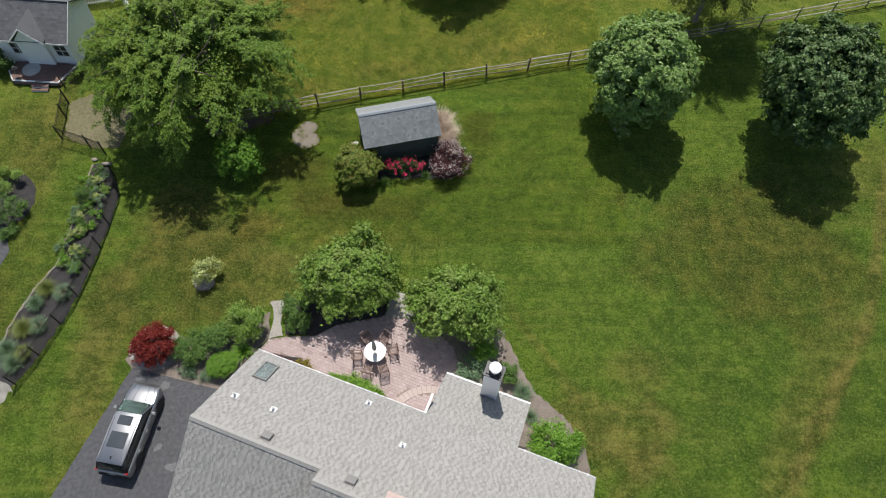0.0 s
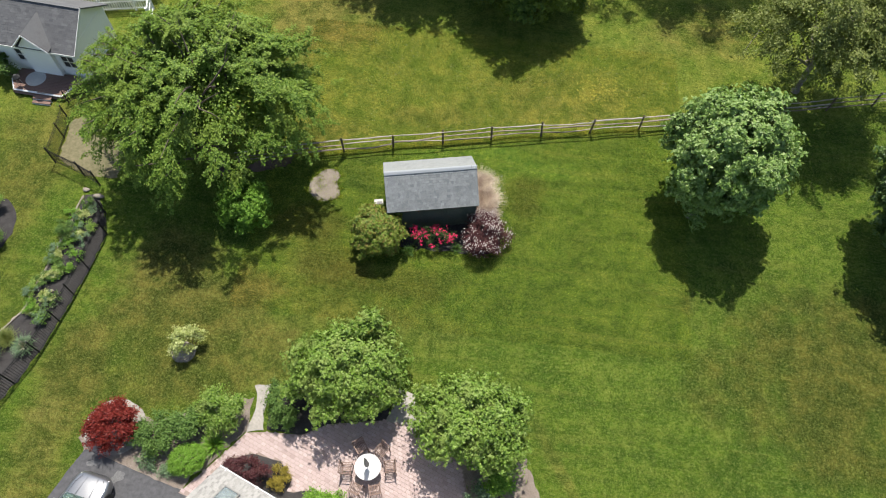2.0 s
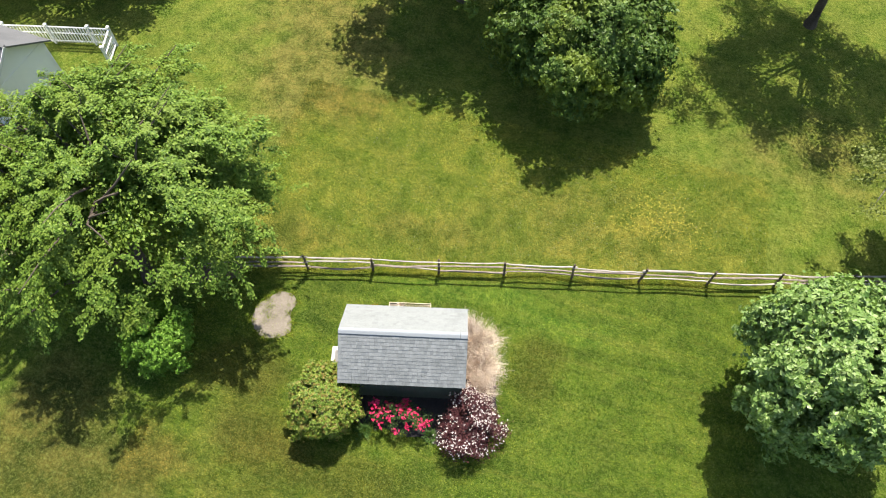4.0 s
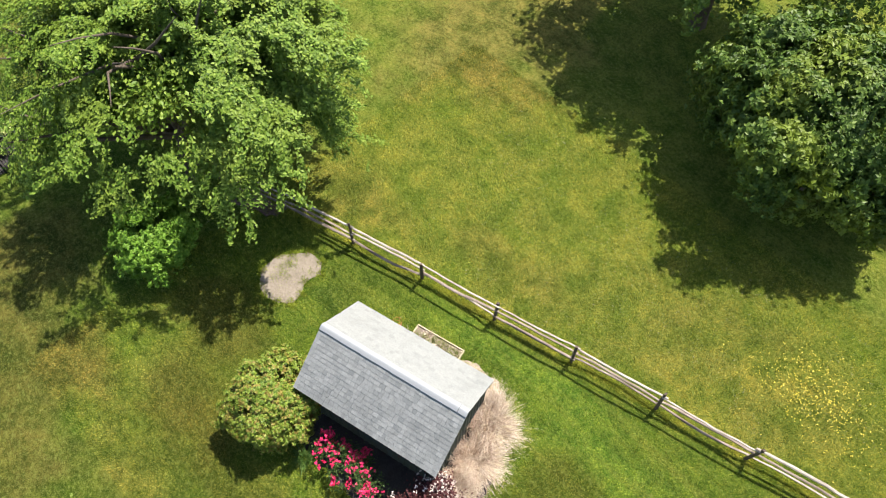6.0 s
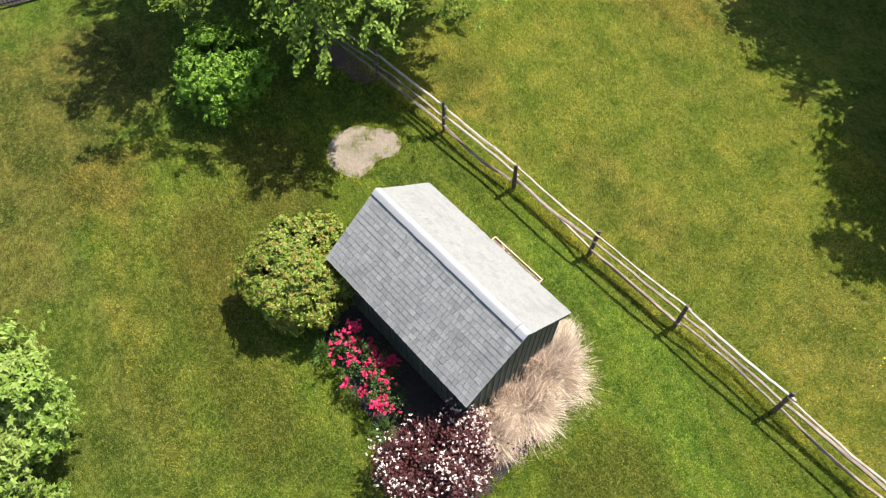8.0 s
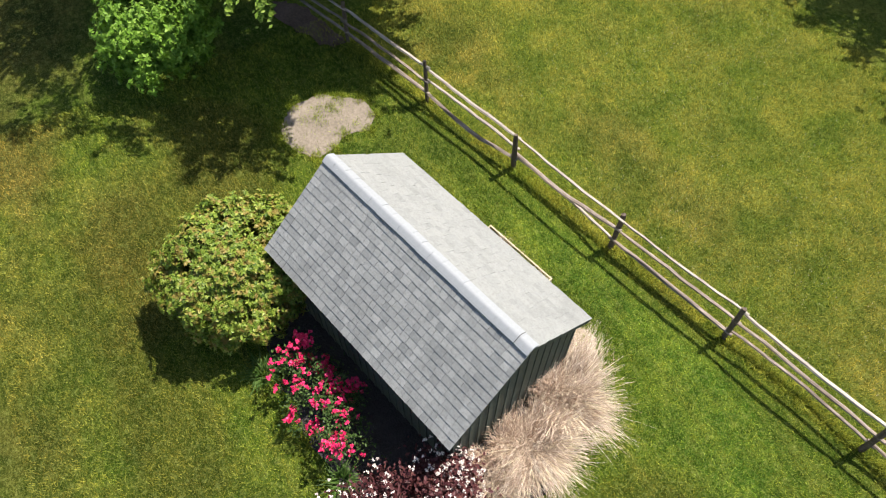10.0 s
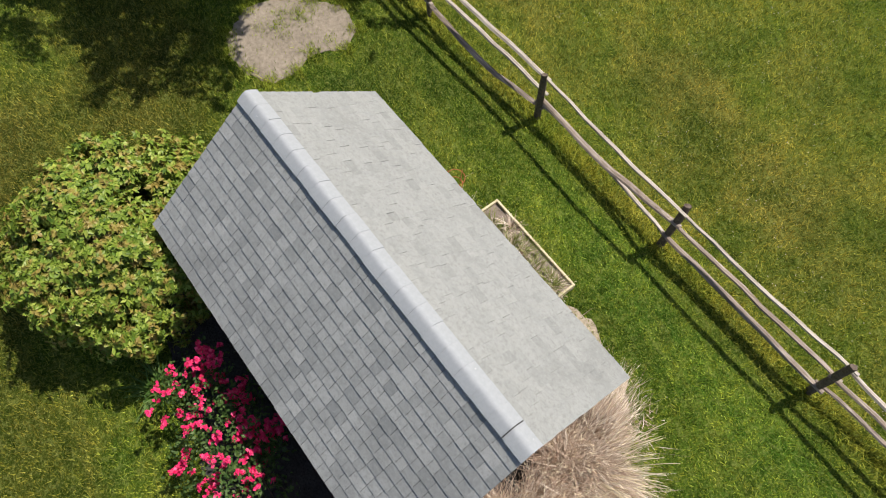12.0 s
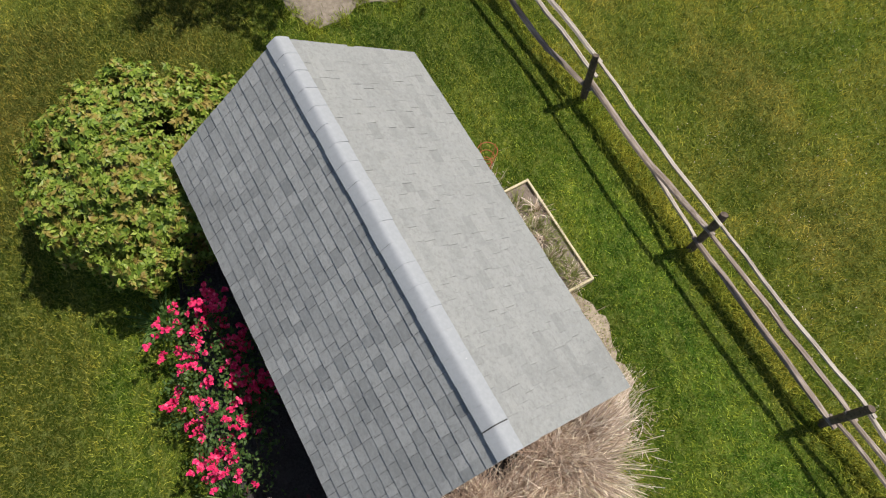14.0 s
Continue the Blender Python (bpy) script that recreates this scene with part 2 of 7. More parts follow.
def lawn_material():
    m, nt, p = material("lawn")
    col, at = lawn_colour(nt)
    small = noisy(nt, 3.2, 6.0, 0.75, at)
    tuft = noisy(nt, 8.0, 5.0, 0.80, at)
    blade = noisy(nt, 30.0, 5.0, 0.8, at)
    col = mixed(nt, calc(nt, "MULTIPLY", span(nt, small, 0.52, 0.63), 0.34), col, (0.215, 0.240, 0.046))
    col = mixed(nt, calc(nt, "MULTIPLY", span(nt, small, 0.49, 0.38), 0.45), col, (0.024, 0.054, 0.005))
    col = mixed(nt, calc(nt, "MULTIPLY", span(nt, tuft, 0.50, 0.39), 0.50), col, (0.018, 0.040, 0.004))
    col = mixed(nt, calc(nt, "MULTIPLY", span(nt, tuft, 0.52, 0.62), 0.42), col, (0.280, 0.320, 0.085))
    col = mixed(nt, calc(nt, "MULTIPLY", span(nt, blade, 0.50, 0.40), 0.55), col, (0.012, 0.024, 0.002))
    col = mixed(nt, calc(nt, "MULTIPLY", span(nt, blade, 0.53, 0.63), 0.50), col, (0.34, 0.34, 0.11))
    col = mixed(nt, 1.0, col, (1.01, 1.03, 1.08), "MULTIPLY")
    nt.links.new(col, p.inputs["Base Color"])
    p.inputs["Roughness"].default_value = 0.95
    p.inputs["Specular IOR Level"].default_value = 0.05
    relief(nt, p, calc(nt, "ADD", calc(nt, "MULTIPLY", blade, 0.7), calc(nt, "ADD", tuft, small)), 1.0, 0.11)
    return m


def blade_material():
    m, nt, p = material("grass_blades")
    col, at = lawn_colour(nt)
    rnd = nt.nodes.new("ShaderNodeNewGeometry").outputs["Random Per Island"]
    col = mixed(nt, 0.20, col, (0.150, 0.152, 0.050))
    col = mixed(nt, 1.0, col, ramp(nt, rnd, [(0.0, (0.70, 0.59, 0.46)), (0.35, (1.95, 1.60, 1.15)), (0.7, (2.7, 2.18, 1.8)), (0.9, (3.4, 2.85, 2.7)), (1.0, (4.0, 3.4, 3.8))]), "MULTIPLY")
    nt.links.new(col, p.inputs["Base Color"])
    p.inputs["Roughness"].default_value = 0.7
    p.inputs["Specular IOR Level"].default_value = 0.08
    t = nt.nodes.new("ShaderNodeBsdfTranslucent")
    nt.links.new(col, t.inputs[0])
    mx = nt.nodes.new("ShaderNodeMixShader")
    mx.inputs[0].default_value = 0.3
    nt.links.new(p.outputs[0], mx.inputs[1])
    nt.links.new(t.outputs[0], mx.inputs[2])
    nt.links.new(mx.outputs[0], nt.nodes["Material Output"].inputs[0])
    return m


GRASSBLADE = blade_material()
LAWN = lawn_material()
BARE = grained("bare_soil", (0.110, 0.094, 0.074), (0.265, 0.230, 0.188), 14, 0.95, 0.8, big=0.45)
DIRT = grained("trampled_dirt", (0.070, 0.072, 0.032), (0.19, 0.165, 0.100), 5, 0.95, 0.8, big=0.4)
MULCH = grained("mulch", (0.017, 0.016, 0.016), (0.062, 0.058, 0.058), 30, 0.95, 0.9, gap=0.05)
DRYMULCH = grained("dry_mulch", (0.11, 0.088, 0.072), (0.28, 0.235, 0.20), 26, 0.95, 0.9, gap=0.05)
STRAWLITTER = grained("straw_litter", (0.17, 0.14, 0.10), (0.42, 0.36, 0.28), 24, 0.95, 0.9, gap=0.04)
ASPHALT = grained("asphalt", (0.050, 0.051, 0.056), (0.092, 0.092, 0.098), 60, 0.9, 0.35, big=0.65)
CONCRETE = grained("concrete", (0.36, 0.35, 0.33), (0.55, 0.54, 0.51), 14, 0.9, 0.25)
WORN = grained("worn_asphalt", (0.085, 0.086, 0.090), (0.165, 0.165, 0.168), 18, 0.9, 0.3, big=0.3)
ROOFGLASS = grained("tinted_roof_glass", (0.040, 0.046, 0.052), (0.062, 0.070, 0.076), 2, 0.12, 0.0, spec=0.6)
FLAGSTONE = grained("flagstone", (0.20, 0.185, 0.165), (0.36, 0.34, 0.31), 9, 0.9, 0.35)
GRAVEL = grained("pale_gravel", (0.13, 0.125, 0.11), (0.32, 0.30, 0.27), 34, 0.95, 0.9)
ROCK = grained("rock", (0.17, 0.145, 0.115), (0.36, 0.32, 0.27), 7, 0.9, 0.6)
BARK = grained("bark", (0.045, 0.034, 0.026), (0.135, 0.110, 0.088), 18, 0.95, 0.9, gap=0.03)
GREYBARK = grained("grey_bark", (0.16, 0.14, 0.12), (0.36, 0.33, 0.29), 14, 0.95, 0.8)
WHITE = grained("white_paint", (0.66, 0.67, 0.67), (0.80, 0.80, 0.79), 6, 0.55, 0.05, big=0.7)
SIDING = grained("pale_siding", (0.80, 0.82, 0.83), (0.88, 0.89, 0.89), 4, 0.6, 0.05, big=0.7)
GREENWALL = grained("green_grey_boards", (0.050, 0.066, 0.056), (0.095, 0.115, 0.098), 16, 0.8, 0.3)
BLACKIRON = grained("black_iron", (0.010, 0.010, 0.011), (0.024, 0.024, 0.026), 20, 0.6, 0.1, spec=0.2)
DECK = grained("deck_boards", (0.12, 0.072, 0.058), (0.20, 0.13, 0.105), 10, 0.8, 0.2)
BRICKRED = grained("chimney_brick", (0.40, 0.30, 0.27), (0.52, 0.41, 0.37), 9, 0.9, 0.3)
STEEL = grained("steel", (0.45, 0.46, 0.47), (0.62, 0.63, 0.64), 12, 0.35, 0.05, metal=0.9)
DARKMETAL = grained("dark_metal", (0.035, 0.035, 0.037), (0.075, 0.075, 0.078), 14, 0.5, 0.1, metal=0.4)
GREYVENT = grained("grey_vent", (0.17, 0.165, 0.16), (0.25, 0.245, 0.235), 9, 0.7, 0.1)
TEAK = grained("weathered_teak", (0.13, 0.085, 0.070), (0.27, 0.19, 0.160), 20, 0.75, 0.3)
TABLEWHITE = grained("table_top", (0.50, 0.51, 0.51), (0.62, 0.62, 0.61), 5, 0.35, 0.03, big=0.8)
CANVAS = grained("grey_canvas", (0.20, 0.20, 0.20), (0.33, 0.33, 0.32), 16, 0.9, 0.2)
PALEWOOD = grained("pale_timber", (0.36, 0.31, 0.20), (0.58, 0.52, 0.37), 18, 0.85, 0.3)
REDWIRE = grained("red_wire", (0.40, 0.075, 0.045), (0.52, 0.13, 0.08), 14, 0.6, 0.0)
POSTWOOD = grained("dark_weathered_post", (0.060, 0.045, 0.035), (0.190, 0.152, 0.124), 16, 0.95, 0.8, gap=0.02)
CHARCOAL = grained("charcoal", (0.02, 0.02, 0.021), (0.05, 0.05, 0.052), 30, 0.6, 0.2)
RUBBER = grained("rubber", (0.012, 0.012, 0.012), (0.024, 0.024, 0.024), 30, 0.85, 0.2)
TRIMBLACK = grained("black_trim", (0.012, 0.012, 0.013), (0.022, 0.022, 0.024), 20, 0.45, 0.05)
REDLENS = grained("red_lens", (0.30, 0.010, 0.012), (0.42, 0.02, 0.02), 10, 0.2, 0.0, spec=0.5)
CLEARLENS = grained("clear_lens", (0.60, 0.62, 0.64), (0.72, 0.74, 0.76), 10, 0.12, 0.0, spec=0.6)


def rail_material(name, stops):
    m, nt, p = material(name)
    at = place(nt)
    s = node(nt, "ShaderNodeMapping", Scale=(1.2, 22, 22))
    nt.links.new(at, s.inputs[0])
    g = noisy(nt, 1.6, 5.0, 0.7, s.outputs[0])
    wide = noisy(nt, 1.1, 3.0, 0.6, at)
    f = calc(nt, "ADD", calc(nt, "MULTIPLY", g, 0.65), calc(nt, "MULTIPLY", wide, 0.35))
    nt.links.new(ramp(nt, f, stops), p.inputs["Base Color"])
    p.inputs["Roughness"].default_value = 0.9
    relief(nt, p, g, 0.7, 0.014)
    return m


RAILWOOD = rail_material("silvered_rail", [(0.34, (0.13, 0.105, 0.085)), (0.5, (0.32, 0.285, 0.250)), (0.66, (0.48, 0.445, 0.40))])
BROWNRAIL = rail_material("brown_rail", [(0.34, (0.070, 0.052, 0.042)), (0.5, (0.185, 0.150, 0.125)), (0.66, (0.36, 0.315, 0.275))])


def car_paint():
    m, nt, p = material("silver_car_paint")
    flake = noisy(nt, 260.0, 1.0)
    nt.links.new(ramp(nt, flake, [(0.3, (0.25, 0.255, 0.265)), (0.7, (0.32, 0.325, 0.335))]), p.inputs["Base Color"])
    p.inputs["Metallic"].default_value, p.inputs["Roughness"].default_value = 0.85, 0.30
    p.inputs["Coat Weight"].default_value, p.inputs["Coat Roughness"].default_value = 0.5, 0.08
    return m


def car_glass(name, tint):
    m, nt, p = material(name)
    p.inputs["Base Color"].default_value = (*tint, 1)
    p.inputs["Roughness"].default_value = 0.05
    p.inputs["Transmission Weight"].default_value = 0.85
    p.inputs["IOR"].default_value = 1.45
    return m


PAINT = car_paint()
GLASS = car_glass("tinted_glass", (0.10, 0.13, 0.14))
SKYGLASS = car_glass("skylight_glass", (0.62, 0.70, 0.70))
SCREENGLASS = car_glass("windscreen_glass", (0.42, 0.56, 0.50))
SEAT = grained("pale_car_seat", (0.22, 0.22, 0.21), (0.34, 0.34, 0.32), 20, 0.7, 0.1)
PANEGLASS = car_glass("window_glass", (0.30, 0.33, 0.35))

# one roofing in two tone sets: the front's grazing-light shading is in its colours
SHED_FRONT = shingled("shed_shingles_shaded", [(0.150, 0.163, 0.170), (0.250, 0.264, 0.268), (0.186, 0.199, 0.204), (0.262, 0.276, 0.280), (0.212, 0.226, 0.230), (0.172, 0.185, 0.191), (0.245, 0.259, 0.263), (0.200, 0.213, 0.218)], (0.214, 0.228, 0.233), True, smudge=0.42)
SHED_BACK = shingled("shed_shingles_lit", [(0.196, 0.208, 0.208), (0.234, 0.247, 0.246), (0.226, 0.239, 0.238), (0.242, 0.255, 0.253), (0.236, 0.249, 0.248), (0.218, 0.231, 0.231), (0.238, 0.251, 0.250)], (0.232, 0.245, 0.244), True)
RIDGECAP = grained("ridge_cap_shingle", (0.225, 0.246, 0.266), (0.285, 0.306, 0.326), 26, 0.8, 0.12, big=0.5)
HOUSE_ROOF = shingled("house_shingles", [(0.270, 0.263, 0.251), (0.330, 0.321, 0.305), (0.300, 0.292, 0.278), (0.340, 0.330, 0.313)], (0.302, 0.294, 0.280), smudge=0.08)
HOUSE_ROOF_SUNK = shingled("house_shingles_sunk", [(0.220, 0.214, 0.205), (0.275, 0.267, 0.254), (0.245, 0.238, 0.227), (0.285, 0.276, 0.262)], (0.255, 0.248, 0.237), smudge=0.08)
NEIGHBOUR_ROOF = shingled("dark_shingles", [(0.088, 0.090, 0.096), (0.128, 0.130, 0.136), (0.108, 0.110, 0.116), (0.148, 0.150, 0.156)], (0.122, 0.124, 0.130))
ROOFDECK = grained("roof_felt", (0.06, 0.06, 0.062), (0.10, 0.10, 0.10), 20, 0.95, 0.2)


def paver_material():
    m, nt, p = material("pink_pavers")
    rnd = nt.nodes.new("ShaderNodeNewGeometry").outputs["Random Per Island"]
    col = ramp(nt, rnd, [(0, (0.31, 0.238, 0.230)), (0.35, (0.395, 0.315, 0.305)), (0.65, (0.36, 0.285, 0.278)), (1, (0.43, 0.352, 0.343))])
    g = noisy(nt, 26.0, 4.0, 0.7)
    col = mixed(nt, calc(nt, "MULTIPLY", span(nt, g, 0.4, 0.7), 0.35), col, (0.26, 0.19, 0.17))
    nt.links.new(col, p.inputs["Base Color"])
    p.inputs["Roughness"].default_value = 0.9
    relief(nt, p, g, 0.4, 0.01)
    return m


PAVER = paver_material()
PALEPAVER = grained("pale_pavers", (0.36, 0.285, 0.265), (0.46, 0.385, 0.36), 16, 0.9, 0.3)
JOINT = grained("paver_joint_sand", (0.20, 0.15, 0.13), (0.30, 0.24, 0.21), 40, 0.95, 0.4)

LEAF_LOCUST = leafy("locust_leaves", [(0.044, 0.095, 0.012), (0.145, 0.238, 0.030), (0.094, 0.175, 0.021), (0.235, 0.330, 0.055), (0.060, 0.122, 0.015)], 0.5, 0.22, patch=(0.175, 0.245, 0.036), patch_scale=0.5)
BROWNMULCH = grained("brown_mulch", (0.060, 0.040, 0.031), (0.165, 0.115, 0.092), 22, 0.95, 0.9, gap=0.04)
LEAF_MAPLE = leafy("maple_leaves", [(0.090, 0.180, 0.038), (0.220, 0.335, 0.082), (0.150, 0.255, 0.058), (0.340, 0.445, 0.165), (0.108, 0.200, 0.045), (0.250, 0.365, 0.100)], 0.42, 0.25, 0.32)
LEAF_DEEP = leafy("deep_maple_leaves", [(0.034, 0.078, 0.019), (0.085, 0.150, 0.041), (0.056, 0.107, 0.027), (0.165, 0.235, 0.087), (0.042, 0.090, 0.021)], 0.42, 0.18, 0.3)
LEAF_DARK = leafy("dark_tree_leaves", [(0.032, 0.072, 0.014), (0.088, 0.152, 0.028), (0.056, 0.108, 0.020), (0.145, 0.215, 0.044)], 0.45, 0.18, patch=(0.185, 0.240, 0.032), patch_scale=0.35)
LEAF_SILVER = leafy("grey_green_leaves", [(0.105, 0.140, 0.034), (0.225, 0.265, 0.075), (0.155, 0.195, 0.050), (0.310, 0.340, 0.125)], 0.55, 0.3)
LEAF_FRESH = leafy("dogwood_leaves", [(0.072, 0.148, 0.021), (0.205, 0.318, 0.050), (0.138, 0.240, 0.034), (0.310, 0.415, 0.118), (0.092, 0.178, 0.030)], 0.45, 0.27, patch=(0.240, 0.305, 0.085), patch_scale=1.1)
LEAF_BRIGHT = leafy("bright_bush_leaves", [(0.075, 0.175, 0.018), (0.165, 0.315, 0.036), (0.115, 0.245, 0.026), (0.240, 0.390, 0.065)], 0.5, 0.25, 0.22)
LEAF_OLIVE = leafy("viburnum_leaves", [(0.048, 0.106, 0.014), (0.180, 0.262, 0.034), (0.110, 0.186, 0.021), (0.315, 0.385, 0.072), (0.072, 0.140, 0.017)], 0.45, 0.25, 0.3, patch=(0.320, 0.190, 0.065), patch_scale=7.0)
LEAF_HEDGE = leafy("hedge_leaves", [(0.055, 0.115, 0.026), (0.120, 0.205, 0.046), (0.085, 0.158, 0.035), (0.165, 0.255, 0.066)], 0.5, 0.22)
LEAF_BOX = leafy("box_leaves", [(0.090, 0.200, 0.022), (0.180, 0.330, 0.040), (0.130, 0.265, 0.030), (0.24, 0.40, 0.07)], 0.45, 0.22)
LEAF_RED = leafy("red_maple_leaves", [(0.110, 0.014, 0.012), (0.225, 0.030, 0.024), (0.155, 0.020, 0.017), (0.290, 0.055, 0.036)], 0.45, 0.3)
LEAF_PURPLE = leafy("purple_leaves", [(0.045, 0.015, 0.018), (0.095, 0.032, 0.036), (0.066, 0.021, 0.025), (0.135, 0.055, 0.050)], 0.45, 0.2)
LEAF_PALE = leafy("variegated_leaves", [(0.20, 0.26, 0.07), (0.45, 0.49, 0.19), (0.30, 0.36, 0.11), (0.60, 0.62, 0.32)], 0.5, 0.3)
LEAF_BLUE = leafy("blue_green_leaves", [(0.080, 0.140, 0.075), (0.190, 0.275, 0.155), (0.130, 0.205, 0.110)], 0.55, 0.2)
LEAF_LILY = leafy("daylily_leaves", [(0.045, 0.105, 0.022), (0.085, 0.165, 0.035), (0.120, 0.200, 0.060)], 0.45, 0.3)
LEAF_ROSE = leafy("rose_leaves", [(0.022, 0.055, 0.014), (0.050, 0.095, 0.024), (0.075, 0.125, 0.034)], 0.45, 0.2)
LEAF_YELLOW = leafy("yellow_shrub_leaves", [(0.16, 0.13, 0.020), (0.30, 0.24, 0.045), (0.22, 0.18, 0.030)], 0.5, 0.25)
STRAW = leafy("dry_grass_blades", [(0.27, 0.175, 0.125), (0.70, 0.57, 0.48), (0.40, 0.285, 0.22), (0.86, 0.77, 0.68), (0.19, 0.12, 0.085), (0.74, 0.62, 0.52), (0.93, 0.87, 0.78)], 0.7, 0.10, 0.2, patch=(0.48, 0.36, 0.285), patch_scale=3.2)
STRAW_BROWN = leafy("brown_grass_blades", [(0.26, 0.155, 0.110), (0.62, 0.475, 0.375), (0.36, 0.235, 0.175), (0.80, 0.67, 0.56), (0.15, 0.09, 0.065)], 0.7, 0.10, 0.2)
PLUME = leafy("straw_tips", [(0.72, 0.62, 0.47), (0.92, 0.85, 0.70)], 0.7, 0.3, 0.2)
ROSE = leafy("rose_petals", [(0.58, 0.012, 0.085), (0.78, 0.035, 0.170), (0.68, 0.022, 0.120), (0.86, 0.13, 0.28)], 0.5, 0.25)
WHITEFLOWER = leafy("white_blossom", [(0.54, 0.46, 0.45), (0.76, 0.71, 0.69), (0.62, 0.54, 0.53)], 0.6, 0.2)
YELLOWFLOWER = leafy("yellow_blossom", [(0.62, 0.52, 0.05), (0.80, 0.70, 0.14)], 0.6, 0.2)

# ---- building tools ----
def thing(name, label, category, at=(0, 0, 0), turn=0.0, group="", kind=""):
    ob = new(name)
    ob.empty_display_size = 0.2
    ob.location, ob.rotation_euler = at, (0, 0, radians(turn))
    return tagged(ob, label, category, group, kind)


def hang(ob, parent, label=""):
    ob.parent = parent
    return tagged(ob, label)


def part(name, bm, mat, parent, label=""):
    me = bpy.data.meshes.new(name)
    bm.to_mesh(me)
    bm.free()
    me.materials.append(mat)
    return hang(new(name, me), parent, label)


def raw(name, verts, faces, mat, parent=None, label="", smooth=False):
    """One mesh from arrays; faces is an array of equal-sized faces or a list of them."""
    me = bpy.data.meshes.new(name)
    verts = np.asarray(verts, dtype=np.float32)
    if isinstance(faces, np.ndarray):
        n, k = faces.shape
        me.vertices.add(len(verts))
        me.vertices.foreach_set("co", verts.ravel())
        me.loops.add(n * k)
        me.loops.foreach_set("vertex_index", faces.astype(np.int32).ravel())
        me.polygons.add(n)
        me.polygons.foreach_set("loop_start", np.arange(0, n * k, k, dtype=np.int32))
        me.update(calc_edges=True)
    else:
        me.from_pydata(verts.tolist(), [], faces)
    if smooth:
        me.shade_smooth()
    else:
        me.shade_flat()
    me.materials.append(mat)
    ob = new(name, me)
    if parent is not None:
        ob.parent = parent
    return tagged(ob, label)


def block(bm, size, at=(0, 0, 0), turn=None, bevel=0.0):
    """A bevelled block added to bm, centred at a place."""
    m = Matrix.Translation(at) @ (turn or Matrix.Identity(4)) @ Matrix.Diagonal((*size, 1))
    got = bmesh.ops.create_cube(bm, size=1.0, matrix=m)["verts"]
    if bevel:
        edges = list({e for v in got for e in v.link_edges})
        bmesh.ops.bevel(bm, geom=edges, offset=bevel, segments=1, affect="EDGES")
    return bm


def blocks(*rows):
    bm = bmesh.new()
    for r in rows:
        block(bm, *r)
    return bm


def rod(bm, a, b, r0, r1=None, sides=8, caps=True):
    a, b = Vector(a), Vector(b)
    d = b - a
    m = Matrix.Translation((a + b) / 2) @ d.to_track_quat("Z", "Y").to_matrix().to_4x4()
    bmesh.ops.create_cone(bm, cap_ends=caps, segments=sides, radius1=r0, radius2=r0 if r1 is None else r1, depth=d.length, matrix=m)
    return bm


def rods(*rows):
    bm = bmesh.new()
    for r in rows:
        rod(bm, *r)
    return bm


def sheet(name, outline, z, mat, label, category, thick=0.0, wobble=0.0, step=0.25, seed=1, kind="structure", parent=None):
    """A flat patch with a loosely wandering outline, lying on the ground."""
    rng = np.random.default_rng(seed)
    pts = []
    n = len(outline)
    for k in range(n):
        a, b = np.array(outline[k], float), np.array(outline[(k + 1) % n], float)
        m = max(1, int(np.linalg.norm(b - a) / step))
        for j in range(m):
            p = a + (b - a) * j / m
            pts.append(p + rng.normal(0, wobble, 2) if wobble else p)
    bm = bmesh.new()
    top = [bm.verts.new((p[0], p[1], z)) for p in pts]
    face = bm.faces.new(top)
    if face.normal.z < 0:
        face.normal_flip()
    face.normal_update()
    if thick:
        low = [bm.verts.new((p[0], p[1], z - thick)) for p in pts]
        for k in range(len(pts)):
            q = (k + 1) % len(pts)
            bm.faces.new((top[k], top[q], low[q], low[k]))
    bmesh.ops.triangulate(bm, faces=[f for f in bm.faces if len(f.verts) > 4])
    bmesh.ops.recalc_face_normals(bm, faces=bm.faces)
    me = bpy.data.meshes.new(name)
    bm.to_mesh(me)
    bm.free()
    me.materials.append(mat)
    ob = new(name, me)
    if parent is not None:
        return hang(ob, parent, label)
    return tagged(ob, label, category, kind=kind)


def ring(cx, cy, rx, ry, n=28, wob=0.0, seed=0, turn=0.0):
    rng = np.random.default_rng(seed)
    ph = rng.uniform(0, 6.28, 4)
    out = []
    for k in range(n):
        a = 2 * math.pi * k / n
        w = 1 + wob * (math.sin(2 * a + ph[0]) * 0.5 + math.sin(3 * a + ph[1]) * 0.35 + math.sin(5 * a + ph[2]) * 0.25 + math.sin(9 * a + ph[3]) * 0.15)
        px, py = rx * w * math.cos(a), ry * w * math.sin(a)
        out.append((cx + px * math.cos(turn) - py * math.sin(turn), cy + px * math.sin(turn) + py * math.cos(turn)))
    return out


def unit(v):
    return v / np.maximum(np.linalg.norm(v, axis=-1, keepdims=True), 1e-9)


def blades(points, normals, axes, length, width, fold=0.18):
    """Leaves: kite-shaped faces folded a little along the middle."""
    n = len(points)
    axes = unit(axes - normals * np.sum(axes * normals, -1, keepdims=True))
    side = np.cross(normals, axes)
    L = np.asarray(length).reshape(-1, 1) * 0.5
    W = np.asarray(width).reshape(-1, 1) * 0.5
    v = np.stack([points - axes * L, points + side * W + normals * W * fold - axes * L * 0.1, points + axes * L, points - side * W + normals * W * fold - axes * L * 0.1], 1).reshape(-1, 3)
    f = np.arange(n * 4).reshape(n, 4)
    return v, f


